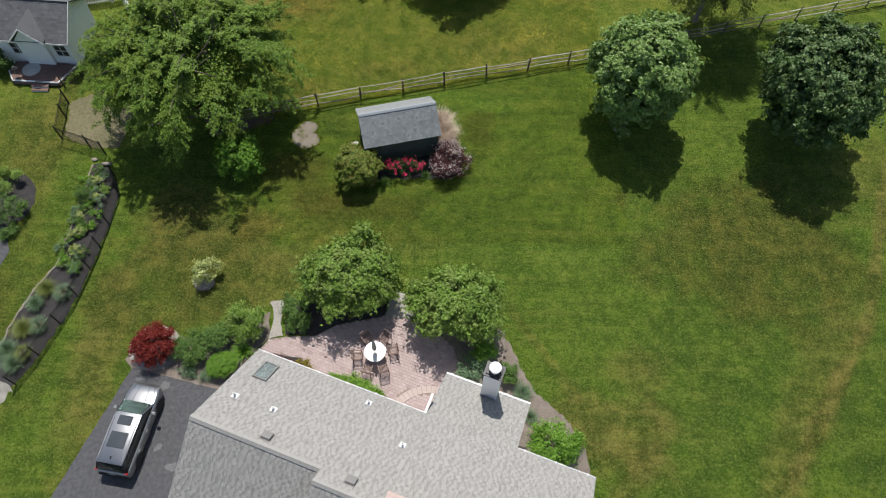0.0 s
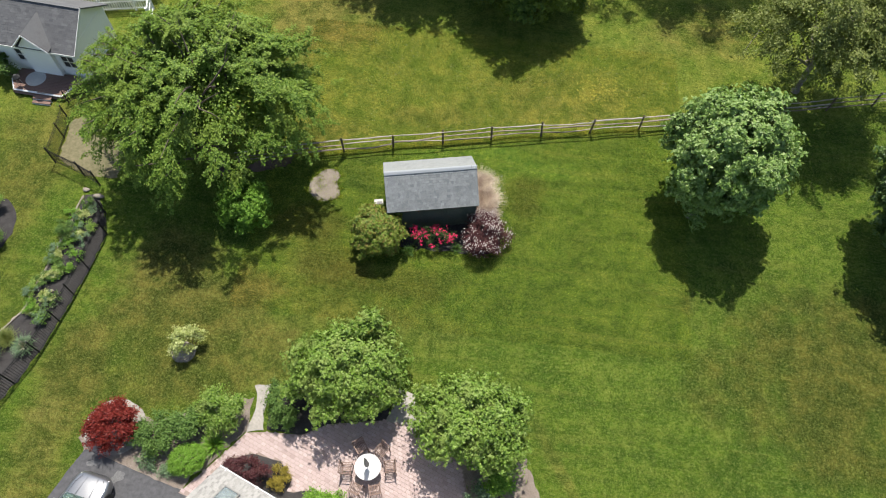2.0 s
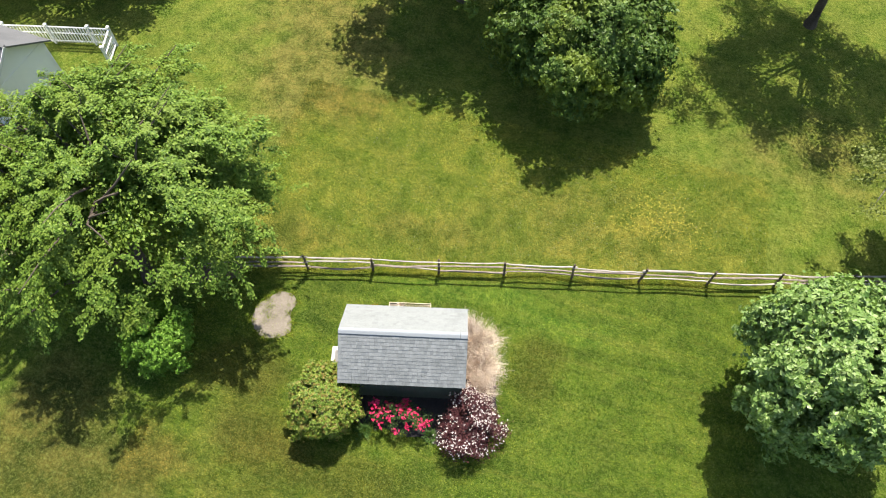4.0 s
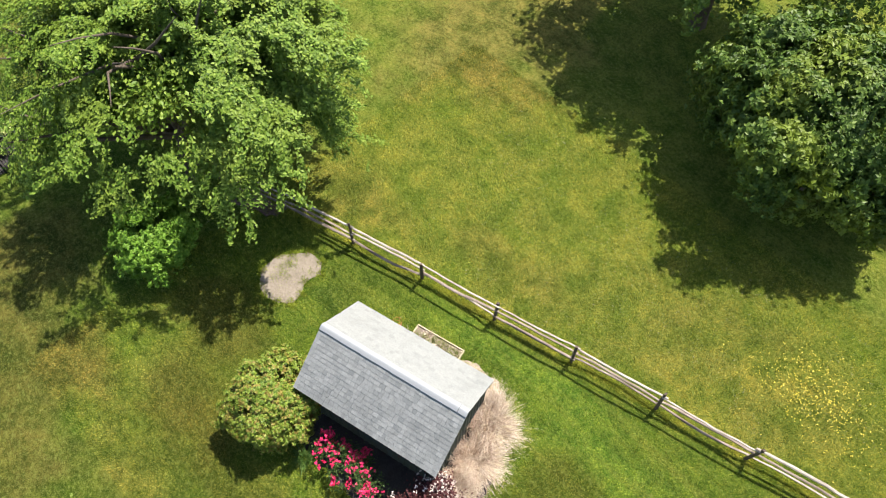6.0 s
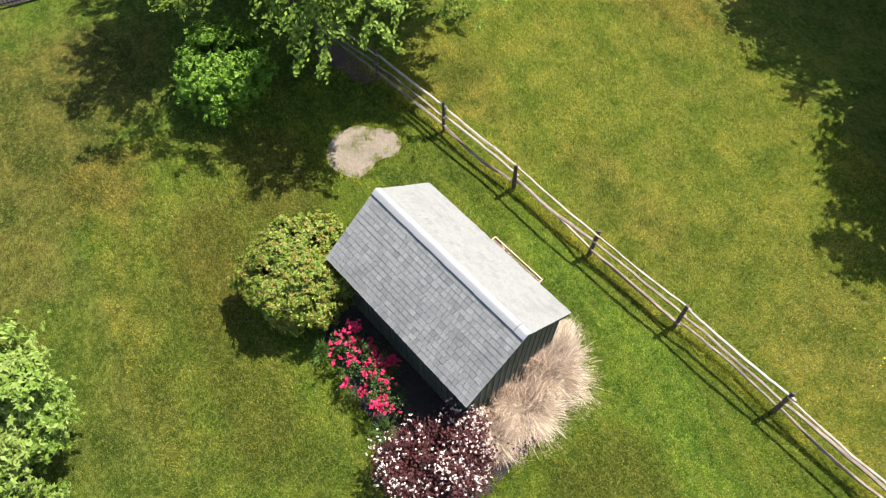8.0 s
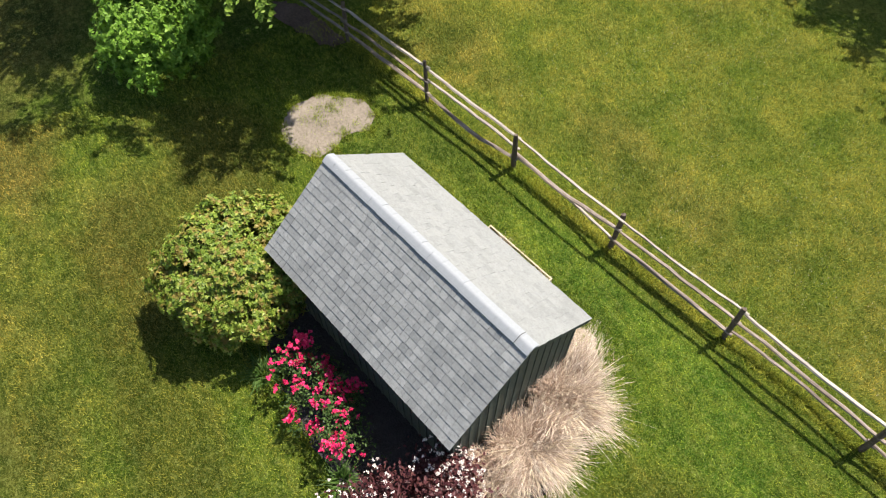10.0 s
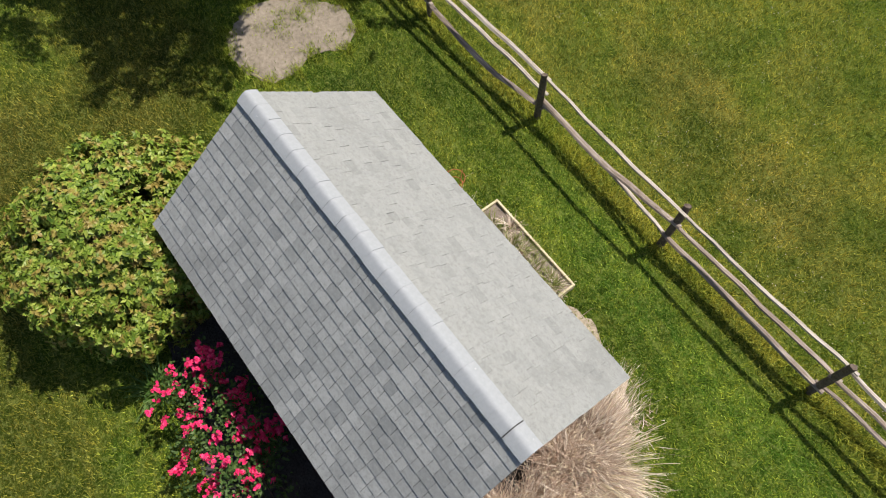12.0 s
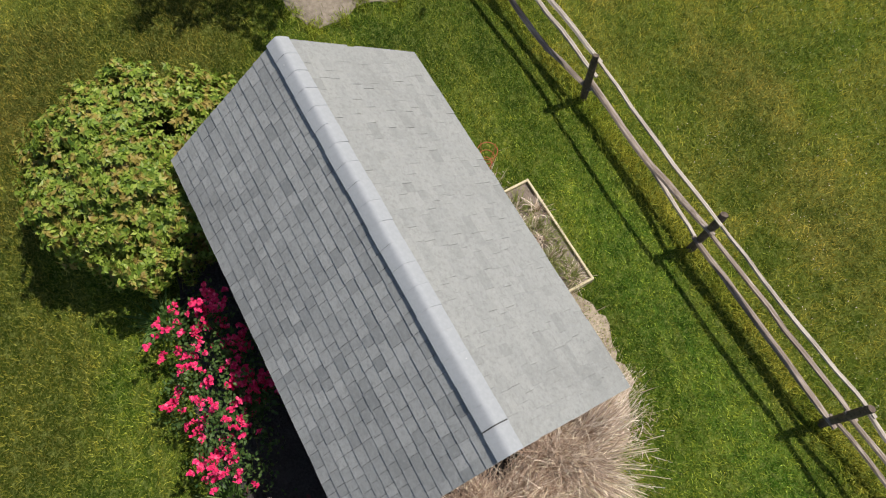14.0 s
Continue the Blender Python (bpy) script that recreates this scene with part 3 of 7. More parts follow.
def whorls(rng, p, nrm, leaf, n, aspect, droop=0.35):
    """A star of n leaves round each point, spread over the twig end's facing."""
    side = unit(np.cross(nrm, unit(rng.normal(size=nrm.shape))))
    third = np.cross(nrm, side)
    m = len(p)
    k = np.repeat(np.arange(m), n)
    a = rng.uniform(0, 6.283, m)[k] + np.tile(np.arange(n), m) * (6.283 / n) + rng.normal(0, 0.25, m * n)
    ax = unit(side[k] * np.cos(a)[:, None] + third[k] * np.sin(a)[:, None] - nrm[k] * droop - np.r_[0, 0, 0.12])
    s = (leaf * rng.uniform(0.7, 1.2, m))[k] * rng.uniform(0.75, 1.15, m * n)
    face = unit(nrm[k] + ax * droop + rng.normal(size=ax.shape) * 0.22)
    return blades(p[k] + ax * (s * 0.5)[:, None], face, ax, s, s * aspect)


def crown_leaves(rng, centre, radii, clumps, per, clump, leaf, low=-0.35, hollow=0.5, droop=0.25, stretch=1.5, ragged=0.15, up=0.42, aspect=0.6, lobes=0, lobe=0.34, clear=None, whorl=0, facing=0.4):
    """Leaf clumps on the lobes of a crown with a ragged outline: each lobe is a billow of sprays, with gaps between."""
    centre, radii = np.asarray(centre, float), np.asarray(radii, float)
    n = lobes or max(6, clumps // 9)
    d = unit(rng.normal(size=(n * 6, 3)))
    d = d[d[:, 2] > low]
    keep = [0]
    for k in range(1, len(d)):
        if len(keep) < n and np.min(np.linalg.norm(d[keep] - d[k], axis=1)) > 1.9 / math.sqrt(n):
            keep.append(k)
    d = d[keep]
    depth = rng.uniform(min(hollow, 0.8), 0.84, len(d))
    rag = 1 + ragged * rng.normal(0, 0.8, len(d))
    heart = d * (depth * rag)[:, None]
    j = rng.integers(0, len(d), clumps)
    o = unit(rng.normal(size=(clumps, 3)) + d[j] * 0.9 + np.r_[0, 0, 0.35])
    q = heart[j] + o * (lobe * rng.uniform(0.55, 1.1, clumps) * (0.75 + 0.5 * rng.uniform(size=len(d))[j]))[:, None]
    c = centre + q * radii
    if clear:
        away = np.min([np.hypot(c[:, 0] - a, c[:, 1] - 0.51 * (c[:, 2] - 2.2) - b) - r for a, b, r in clear], axis=0) > 0
        c, o, j = c[away], o[away], j[away]
        clumps = len(c)
    out = unit(o * np.r_[1, 1, 0.7] + d[j] * 0.6 - np.r_[0, 0, droop])
    k = np.repeat(np.arange(clumps), max(1, per // whorl) if whorl else per)
    size = clump * rng.uniform(0.6, 1.2, clumps)[k]
    w = rng.normal(size=(len(k), 3)) * size[:, None] * 0.42
    w = w + out[k] * np.sum(w * out[k], -1, keepdims=True) * (stretch - 1)
    w[:, 2] *= 0.5
    p = c[k] + w
    p[:, 2] = np.maximum(p[:, 2], 0.06)
    nrm = unit(np.array([0, 0, up]) + out[k] * facing + rng.normal(size=(len(k), 3)) * 0.42)
    if whorl:
        return whorls(rng, p, nrm, leaf, whorl, aspect) + (c,)
    ax = unit(out[k] + rng.normal(size=(len(k), 3)) * 0.7 - np.array([0, 0, droop]))
    s = leaf * rng.uniform(0.6, 1.25, len(k))
    return blades(p, nrm, ax, s, s * aspect) + (c,)


def bough_leaves(rng, centre, radii, boughs, twigs, per, leaf, low=-0.5, clear=None, aspect=0.5):
    """A spreading crown of boughs: each carries a flat, drooping fan of twigs set with leaves, so that fans overlap in tiers with dark gaps between."""
    centre, radii = np.asarray(centre, float), np.asarray(radii, float)
    g = np.arange(boughs) + 0.5
    z = 1 - (1 - low) * g / boughs
    az = g * 2.39996 + rng.normal(0, 0.25, boughs)
    flat = np.sqrt(np.maximum(0, 1 - z * z))
    d = np.c_[np.cos(az) * flat, np.sin(az) * flat, z] + rng.normal(0, 0.06, (boughs, 3))
    tip = centre + d * radii * (rng.uniform(0.72, 1.08, boughs))[:, None]
    root = centre + d * radii * np.r_[0.22, 0.22, 0.10] - np.r_[0, 0, radii[2] * 0.15]
    n = boughs * twigs
    b = np.repeat(np.arange(boughs), twigs)
    s = np.tile(np.linspace(0.36, 1.0, twigs), boughs) + rng.normal(0, 0.03, n)
    way = tip - root
    span_ = np.linalg.norm(way, axis=1)[b]
    stem = root[b] + way[b] * s[:, None]
    stem[:, 2] += (np.sin(np.pi * np.clip(s, 0, 1)) * 0.16 - 0.10 * s ** 3) * span_
    ahead = unit(way)[b]
    side = unit(np.cross(ahead, np.r_[0, 0, 1]) + rng.normal(0, 0.25, (n, 3)))
    turn = np.where(np.arange(n) % 2 == 0, 1.0, -1.0)[:, None]
    go = unit(ahead * rng.uniform(0.5, 1.2, (n, 1)) + side * turn * rng.uniform(0.5, 1.0, (n, 1)))
    length = (0.30 + 0.75 * np.sin(np.pi * np.clip(1.05 - 0.62 * s, 0, 1))) * rng.uniform(0.6, 1.25, n) * 0.15 * radii[0]
    k = np.repeat(np.arange(n), per)
    u = rng.uniform(0, 1, n * per)
    p = stem[k] + go[k] * (u * length[k])[:, None] + rng.normal(0, 0.075, (n * per, 3)) * np.r_[1, 1, 0.8]
    p[:, 2] -= 0.55 * (u ** 2) * length[k] * rng.uniform(0.6, 1.3, n)[k]
    nrm = unit(np.r_[0, 0, 0.75] + d[b][k] * 0.45 + go[k] * 0.25 + rng.normal(size=p.shape) * 0.34)
    ax = unit(go[k] * 0.9 + rng.normal(size=p.shape) * 0.6 - np.r_[0, 0, 0.45])
    keep = p[:, 2] > 0.35
    if clear:
        soft = rng.uniform(0.7, 1.25, boughs)[b][k]
        keep &= np.min([np.hypot(p[:, 0] - a, p[:, 1] - 0.51 * (p[:, 2] - 2.2) - c) - r * soft for a, c, r in clear[:2]], axis=0) > 0
        keep &= (p[:, 2] > 4.3) | (np.min([np.hypot(p[:, 0] - a, p[:, 1] - c) - r * 1.25 for a, c, r in clear], axis=0) > 0)
    p, nrm, ax = p[keep], nrm[keep], ax[keep]
    size = leaf * rng.uniform(0.65, 1.25, len(p))
    return blades(p, nrm, ax, size, size * aspect) + (tip[(d[:, 2] > 0.05) & (d[:, 0] < 0.5)],)


def limb_mesh(rng, base, top, ends, r0, sides=7):
    """A tapered trunk with limbs reaching towards the ends."""
    V, F = [], []

    def tube(pts, radii):
        start = len(V)
        for i, (p, r) in enumerate(zip(pts, radii)):
            a, b = pts[max(i - 1, 0)], pts[min(i + 1, len(pts) - 1)]
            q = Vector(b - a).to_track_quat("Z", "Y").to_matrix()
            for s in range(sides):
                t = 2 * math.pi * s / sides
                V.append(np.array(p) + np.array(q @ Vector((math.cos(t) * r, math.sin(t) * r, 0))))
        for i in range(len(pts) - 1):
            for s in range(sides):
                u = (s + 1) % sides
                F.append((start + i * sides + s, start + i * sides + u, start + (i + 1) * sides + u, start + (i + 1) * sides + s))

    base, top = np.array(base, float), np.array(top, float)
    n = 7
    trunk = [base + (top - base) * k / n + np.r_[rng.normal(0, r0 * 0.35, 2), 0] * (k > 0) for k in range(n + 1)]
    tube(trunk, [r0 * (1.45 if k == 0 else 1.05) * (1 - 0.75 * k / n) for k in range(n + 1)])
    for e in ends:
        k = int(rng.integers(2, n))
        s = trunk[k]
        e = np.array(e)
        mid = (s + e) / 2 + np.r_[rng.normal(0, 0.12, 2), 0.12] * np.linalg.norm(e - s)
        pts = [s, s * 0.6 + mid * 0.4, mid, mid * 0.45 + e * 0.55 + rng.normal(0, 0.05, 3), e]
        r = r0 * 0.5 * (1 - 0.6 * k / n)
        tube(pts, [r, r * 0.8, r * 0.55, r * 0.35, r * 0.12])
    return np.array(V), np.array(F)


def tree(name, label, at, centre, radii, leaves, mat, bark=BARK, r0=0.2, limbs=12, seed=1, top=None, inner=0.0, **kw):
    rng = np.random.default_rng(seed)
    t = thing(name, label, "tree", (*at, 0))
    local = np.array(centre) - np.array([*at, 0])
    grow = bough_leaves if "boughs" in leaves else crown_leaves
    v, f, c = grow(rng, local, radii, **leaves, **kw)
    if inner:
        v2, f2, _ = crown_leaves(rng, local + np.r_[0, 0, radii[2] * 0.06], np.array(radii) * inner, 420, 64, 0.16 * radii[0], leaves["leaf"] * 1.3, low=-0.6, hollow=0.3, lobes=40)
        v, f = np.concatenate([v, v2]), np.concatenate([f, f2 + len(v)])
    raw("crown", v, f, mat, t)
    far = c[np.argsort(-np.linalg.norm((c - local) / np.array(radii), axis=1))[: len(c) // 2]]
    ends = far[rng.choice(len(far), limbs, False)]
    tv, tf = limb_mesh(rng, (0, 0, -0.05), top or (local[0] * 0.8, local[1] * 0.8, local[2] + radii[2] * 0.45), ends, r0)
    raw("trunk", tv, tf, bark, t, smooth=True)
    return t


def shrub(name, label, at, size, mat, seed, clumps=60, per=40, clump=0.3, leaf=0.1, category="shrub", group="", low=-0.1, flowers=None, **kw):
    """A bush of stems and clumped leaves; size is its half widths and its height."""
    rng = np.random.default_rng(seed)
    t = thing(name, label, category, (*at, 0), group=group)
    rx, ry, h = size
    v, f, c = crown_leaves(rng, (0, 0, h * 0.45), (rx * 0.86, ry * 0.86, h * 0.48), clumps, per, clump, leaf, low=low, **kw)
    raw("foliage", v, f, mat, t)
    V, F = [], []
    for e in c[rng.choice(len(c), min(len(c), 9), False)]:
        tv, tf = limb_mesh(rng, (e[0] * 0.15, e[1] * 0.15, -0.03), e * 0.95, [], 0.018, 5)
        F.append(tf + sum(len(q) for q in V))
        V.append(tv)
    raw("stem", np.concatenate(V), np.concatenate(F), BARK, t)
    return t, c, rng


def tussock(name, label, at, radius, height, count, mat, seed, width=0.014, arch=0.6, category="grass clump", group="", tips=None, parent=None, rx=1.0, ry=1.0, spread=0.35, turn=0.0):
    """A clump of long arching blades, three bends each."""
    rng = np.random.default_rng(seed)
    t = parent or thing(name, label, category, (*at, 0), turn=turn, group=group)
    az = rng.uniform(0, 2 * math.pi, count)
    rr = rng.uniform(0, 1, count) ** 0.5
    h = height * rng.uniform(0.5, 1.0, count) * (1.05 - 0.35 * rr)
    root = np.c_[np.cos(az) * rr * spread * radius * rx, np.sin(az) * rr * spread * radius * ry, np.full(count, -0.02)]
    az2 = az + rng.normal(0, 0.75, count)
    reach = radius * (1 - spread) * (0.25 + rr) * rng.uniform(0.4, 1.15, count)
    out = np.c_[np.cos(az2) * rx, np.sin(az2) * ry, np.zeros(count)]
    az = az2
    side = np.c_[-np.sin(az), np.cos(az), rng.normal(0, 0.3, count)] * (width / 2)
    verts = []
    for s in (0, 0.35, 0.7, 1.0):
        p = root + out * (reach * (s ** 1.6))[:, None] + np.c_[np.zeros(count), np.zeros(count), h * (s * (1 + arch) - arch * s * s * 1.15)]
        w = 1.0 - 0.8 * s
        verts += [p - side * w, p + side * w]
    v = np.stack(verts, 1)
    v[:, :, 2] = np.maximum(v[:, :, 2], 0.01)
    b = np.arange(count)[:, None] * 8
    f = np.concatenate([b + np.array([[0, 1, 3, 2]]), b + np.array([[2, 3, 5, 4]]), b + np.array([[4, 5, 7, 6]])])
    tagged(raw("foliage", v.reshape(-1, 3), f, mat, t), kind="stuff")
    if tips is not None:
        pick = rng.choice(count, count // 14, False)
        e = (v[pick, 6] + v[pick, 7]) / 2
        vv, ff = blades(e, unit(rng.normal(size=(len(e), 3)) + np.r_[0, 0, 1]), unit(out[pick] + np.r_[0, 0, 0.2]), np.full(len(e), 0.07), np.full(len(e), 0.012))
        tagged(raw("seed_heads", vv, ff, tips, t), kind="stuff")
    return t


def dry_grass(label, at, radius, height, seed, lean, tufts=44, per=210):
    """A mop of dry arching stems from many leaning tufts."""
    rng = np.random.default_rng(seed)
    t = thing("ornamental_grass", label, "grass clump", (*at, 0), group="ornamental grasses")
    V, F, E, O = {0: [], 1: []}, {0: [], 1: []}, [], []
    toward = np.array(lean) / np.linalg.norm(lean)
    for k in range(tufts):
        a, r = rng.uniform(0, 6.283), radius * 0.80 * math.sqrt(rng.uniform())
        c = np.r_[r * math.cos(a), r * math.sin(a), 0]
        way = np.r_[np.array(lean) * rng.uniform(0.2, 0.8) + np.r_[math.cos(a), math.sin(a)] * (0.25 + 0.5 * r / radius) + rng.normal(0, 0.28, 2), 0]
        h = height * rng.uniform(0.45, 1.1)
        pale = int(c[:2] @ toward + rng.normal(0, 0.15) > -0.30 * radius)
        root = c + np.c_[rng.normal(0, 0.07, (per, 2)), np.full(per, -0.02)]
        d = way * rng.uniform(0.3, 1.1, (per, 1)) * h * 0.50 + np.c_[rng.normal(0, 0.15, (per, 2)), np.zeros(per)] * h
        hh = h * rng.uniform(0.55, 1.0, per)
        side = unit(np.c_[-d[:, 1], d[:, 0], rng.normal(0, 0.4, per)]) * rng.uniform(0.0032, 0.0065, per)[:, None]
        curl = rng.normal(0, 0.07, (per, 2))
        rows = []
        for s in (0, 0.3, 0.6, 0.85, 1.0):
            p = root + d * (s ** 1.7) + np.c_[curl * math.sin(3.1 * s), hh * (1.35 * s - 0.52 * s * s)]
            rows += [p - side * (1.15 - s), p + side * (1.15 - s)]
        v = np.stack(rows, 1)
        v[:, :, 2] = np.maximum(v[:, :, 2], 0.02)
        b = np.arange(per)[:, None] * 10 + sum(len(x) for x in V[pale])
        F[pale] += [b + np.array([[q, q + 1, q + 3, q + 2]]) for q in (0, 2, 4, 6)]
        V[pale].append(v.reshape(-1, 3))
        E.append(v[::9, 8])
        O.append(d[::9] + np.r_[0, 0, 0.05])
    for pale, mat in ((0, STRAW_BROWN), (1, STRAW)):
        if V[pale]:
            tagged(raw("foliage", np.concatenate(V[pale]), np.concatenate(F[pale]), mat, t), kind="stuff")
    # long pale stalks arching out of the clump
    n = tufts * 2
    a = math.atan2(lean[1], lean[0]) + rng.normal(0, 0.75, n)
    go = np.c_[np.cos(a), np.sin(a), np.zeros(n)]
    foot = go * (radius * rng.uniform(0.3, 0.9, n))[:, None]
    reach = (height * rng.uniform(0.22, 0.5, n))[:, None]
    side = np.c_[-go[:, 1], go[:, 0], rng.normal(0, 0.5, n)] * 0.0032
    rows = []
    for q in (0.2, 0.5, 0.8, 1.0):
        p = foot + go * reach * q ** 1.5 + np.c_[np.zeros((n, 2)), np.full(n, height * (1.2 * q - 0.42 * q * q))]
        rows += [p - side, p + side]
    v = np.stack(rows, 1).reshape(-1, 3)
    b = np.arange(n)[:, None] * 8
    tagged(raw("stalk", v, np.concatenate([b + np.array([[q, q + 1, q + 3, q + 2]]) for q in (0, 2, 4)]), PLUME, t), kind="stuff")
    E.append(p), O.append(go)
    e, o = np.concatenate(E), np.concatenate(O)
    vv, ff = blades(e, unit(rng.normal(size=e.shape) + np.r_[0, 0, 1.2]), unit(o), np.full(len(e), 0.10), np.full(len(e), 0.007))
    tagged(raw("seed_heads", vv, ff, PLUME, t), kind="stuff")
    return t


def tab_field(rng, bounds, length, course=0.145, tab=0.30, vary=0.4, thick=0.011, low=0.0):
    """Courses of shingle tabs on a slope: x along the eave, y up the slope, z out of it. bounds gives each course's ends; low is the width of the sunk tabs between raised ones."""
    V, F, K = [], [], []
    y = 0.0
    while y < length - 0.02:
        x0, x1 = bounds(y + course / 2)
        x = x0 - rng.uniform(0, tab + low)
        odd = False
        while x < x1:
            odd = not odd
            w = (low if odd and low else tab) * (1 + rng.uniform(-vary, vary))
            a, b = max(x, x0), min(x + w, x1)
            if b - a > 0.01:
                n = len(V)
                t = min(y + course * 1.08, length)
                h = thick * rng.uniform(0.75, 1.3)
                g = 0.002
                if low:
                    h *= 0.45 if odd else 1.3
                V += [(a + g, y, 0), (b - g, y, 0), (a + g, y, h), (b - g, y, h), (a + g, t, h * 0.35), (b - g, t, h * 0.35), (a + g, t, 0), (b - g, t, 0)]
                K.append(odd)
                F += [(n, n + 1, n + 3, n + 2), (n + 2, n + 3, n + 5, n + 4), (n, n + 2, n + 4, n + 6), (n + 1, n + 7, n + 5, n + 3)]
            x += w
        y += course
    return (np.array(V), np.array(F), np.repeat(K, 4)) if low else (np.array(V), np.array(F))

# ---- ground ----
bm = bmesh.new()
bmesh.ops.create_grid(bm, x_segments=60, y_segments=60, size=1500)
me = bpy.data.meshes.new("ground")
bm.to_mesh(me)
bm.free()
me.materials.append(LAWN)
tagged(new("ground", me), "mown lawn of green and straw-yellow grass with dry patches", "lawn", kind="structure")

BALD = [(-8.94, 27.67), (-9.42, 28.14), (-9.46, 28.97), (-9.15, 29.33), (-8.82, 29.8), (-8.17, 29.87), (-7.8, 29.53), (-7.92, 28.94), (-7.65, 28.52), (-7.61, 28.03), (-7.99, 27.73), (-8.53, 27.55)]
sheet("bare_patch", BALD, 0.012, BARE, "bare sandy soil patch in the lawn", "bare soil", thick=0.02, wobble=0.022, step=0.09, seed=5)
drive = sheet("driveway", [(-16.45, 12.5), (-11.6, 11.3), (-9.9, 10.6), (-12.4, 4.0), (-14.5, -6.0), (-23.4, -6.0), (-19.05, 5.66)], 0.02, ASPHALT, "worn dark grey asphalt driveway", "driveway", thick=0.05, wobble=0.015, step=0.3)
for k, (ax, ay, bx, by) in enumerate(((-13.41, 9.75, -13.25, 10.95), (-14.35, 7.85, -13.95, 8.80), (-17.25, 9.60, -16.80, 9.36), (-13.60, 8.87, -12.90, 8.70), (-13.9, 8.8, -13.6, 9.4))):
    L = math.hypot(bx - ax, by - ay)
    nx, ny = -(by - ay) / L * 0.014, (bx - ax) / L * 0.014
    sheet("crack", [(ax, ay), (ax * 0.5 + bx * 0.5 + nx, ay * 0.5 + by * 0.5 + ny), (bx, by), (ax * 0.5 + bx * 0.5 - nx, ay * 0.5 + by * 0.5 - ny)], 0.0245, CHARCOAL, "", "", wobble=0.007, step=0.09, seed=30 + k, parent=drive)
for k, (x, y, rx, ry) in enumerate(((-15.85, 11.9, 0.30, 0.14), (-14.5, 11.45, 0.34, 0.22), (-14.2, 8.2, 0.30, 0.12), (-13.3, 7.2, 0.22, 0.3))):
    sheet("worn_patch", ring(x, y, rx, ry, 26, 0.35, k + 3, 0.4 * k), 0.0242, WORN, "", "", wobble=0.012, step=0.05, seed=40 + k, parent=drive)
sheet("neighbour_driveway", [(-26.2, 21.4), (-25.35, 19.7), (-25.6, 18.7), (-28.2, 14.8), (-33.0, 15.0), (-31.0, 21.6)], 0.02, ASPHALT, "dark asphalt driveway beside a planting bed", "driveway", thick=0.05)
# planting beds
sheet("shed_bed", [(-5.3, 26.4), (-4.9, 25.6), (-3.9, 25.2), (-2.9, 25.2), (-1.6, 25.25), (-0.5, 25.35), (0.2, 25.2), (1.7, 25.6), (1.8, 27.2), (1.3, 28.8), (0.5, 30.1), (-0.5, 30.2), (-0.9, 30.1), (-2.2, 29.9), (-4.6, 29.4), (-4.9, 28.6), (-4.6, 26.6)], 0.010, MULCH, "dark brown mulch bed round the shed", "planting bed", thick=0.02, wobble=0.06, step=0.2, seed=8)
sheet("straw_strip", [(-1.55, 31.0), (-0.6, 30.95), (0.25, 30.6), (-0.2, 30.2), (-1.4, 30.0), (-4.5, 29.3), (-4.55, 29.85), (-2.4, 30.5)], 0.018, STRAWLITTER, "dry straw and mulch strip behind the shed", "planting bed", thick=0.02, wobble=0.05, step=0.15, seed=9)
sheet("tree_bed", ring(-12.1, 29.7, 1.25, 0.42, 30, 0.22, 3, 0.3), 0.011, BROWNMULCH, "dark mulch under the big tree", "planting bed", thick=0.02, wobble=0.05, step=0.2, seed=10)
sheet("fence_bed", [(-21.9, 26.1), (-21.95, 23.5), (-22.15, 21.3), (-22.35, 18.6), (-23.1, 17.5), (-23.9, 14.2), (-24.9, 12.4), (-22.7, 11.3), (-21.7, 13.2), (-21.0, 15.2), (-20.55, 16.7), (-20.2, 18.6), (-19.9, 21.3), (-19.75, 23.8), (-20.3, 25.0), (-21.1, 26.3)], 0.010, MULCH, "long dark mulch bed along the iron fence", "planting bed", thick=0.02, wobble=0.05, step=0.25, seed=11)
sheet("dirt_corner", [(-24.4, 28.35), (-22.3, 27.4), (-20.6, 27.6), (-20.2, 30.5), (-22.4, 32.6), (-24.7, 31.4)], 0.010, DIRT, "trampled grassy soil inside the fence corner", "bare soil", thick=0.02, wobble=0.07, step=0.25, seed=12)
sheet("gravel_patch", [(-22.7, 11.35), (-24.9, 12.3), (-26.0, 10.5), (-24.5, 8.6), (-23.3, 9.6)], 0.012, GRAVEL, "pale gravel at the end of the fence", "gravel", thick=0.02, wobble=0.08, step=0.2, seed=13)
sheet("neighbour_bed", ring(-26.6, 23.2, 1.75, 2.0, 30, 0.05, 4), 0.010, MULCH, "dark mulch bed with round shrubs", "planting bed", thick=0.02, wobble=0.04, seed=14)
sheet("patio_bed_west", [(-16.9, 13.0), (-16.4, 12.2), (-11.7, 11.0), (-11.2, 11.9), (-10.55, 12.55), (-9.75, 13.7), (-9.2, 14.4), (-9.4, 15.9), (-11.3, 15.2), (-13.6, 14.2), (-15.6, 14.6), (-16.7, 14.0)], 0.010, DRYMULCH, "mulched shrub bed beside the driveway", "planting bed", thick=0.02, wobble=0.05, seed=15)
sheet("patio_bed_north", [(-8.4, 16.3), (-8.35, 14.45), (-6.6, 14.5), (-5.2, 15.2), (-2.7, 15.7), (-2.6, 17.2), (-4.0, 18.6), (-6.5, 18.0)], 0.010, MULCH, "dark mulch bed under the patio tree", "planting bed", thick=0.02, wobble=0.05, seed=16)
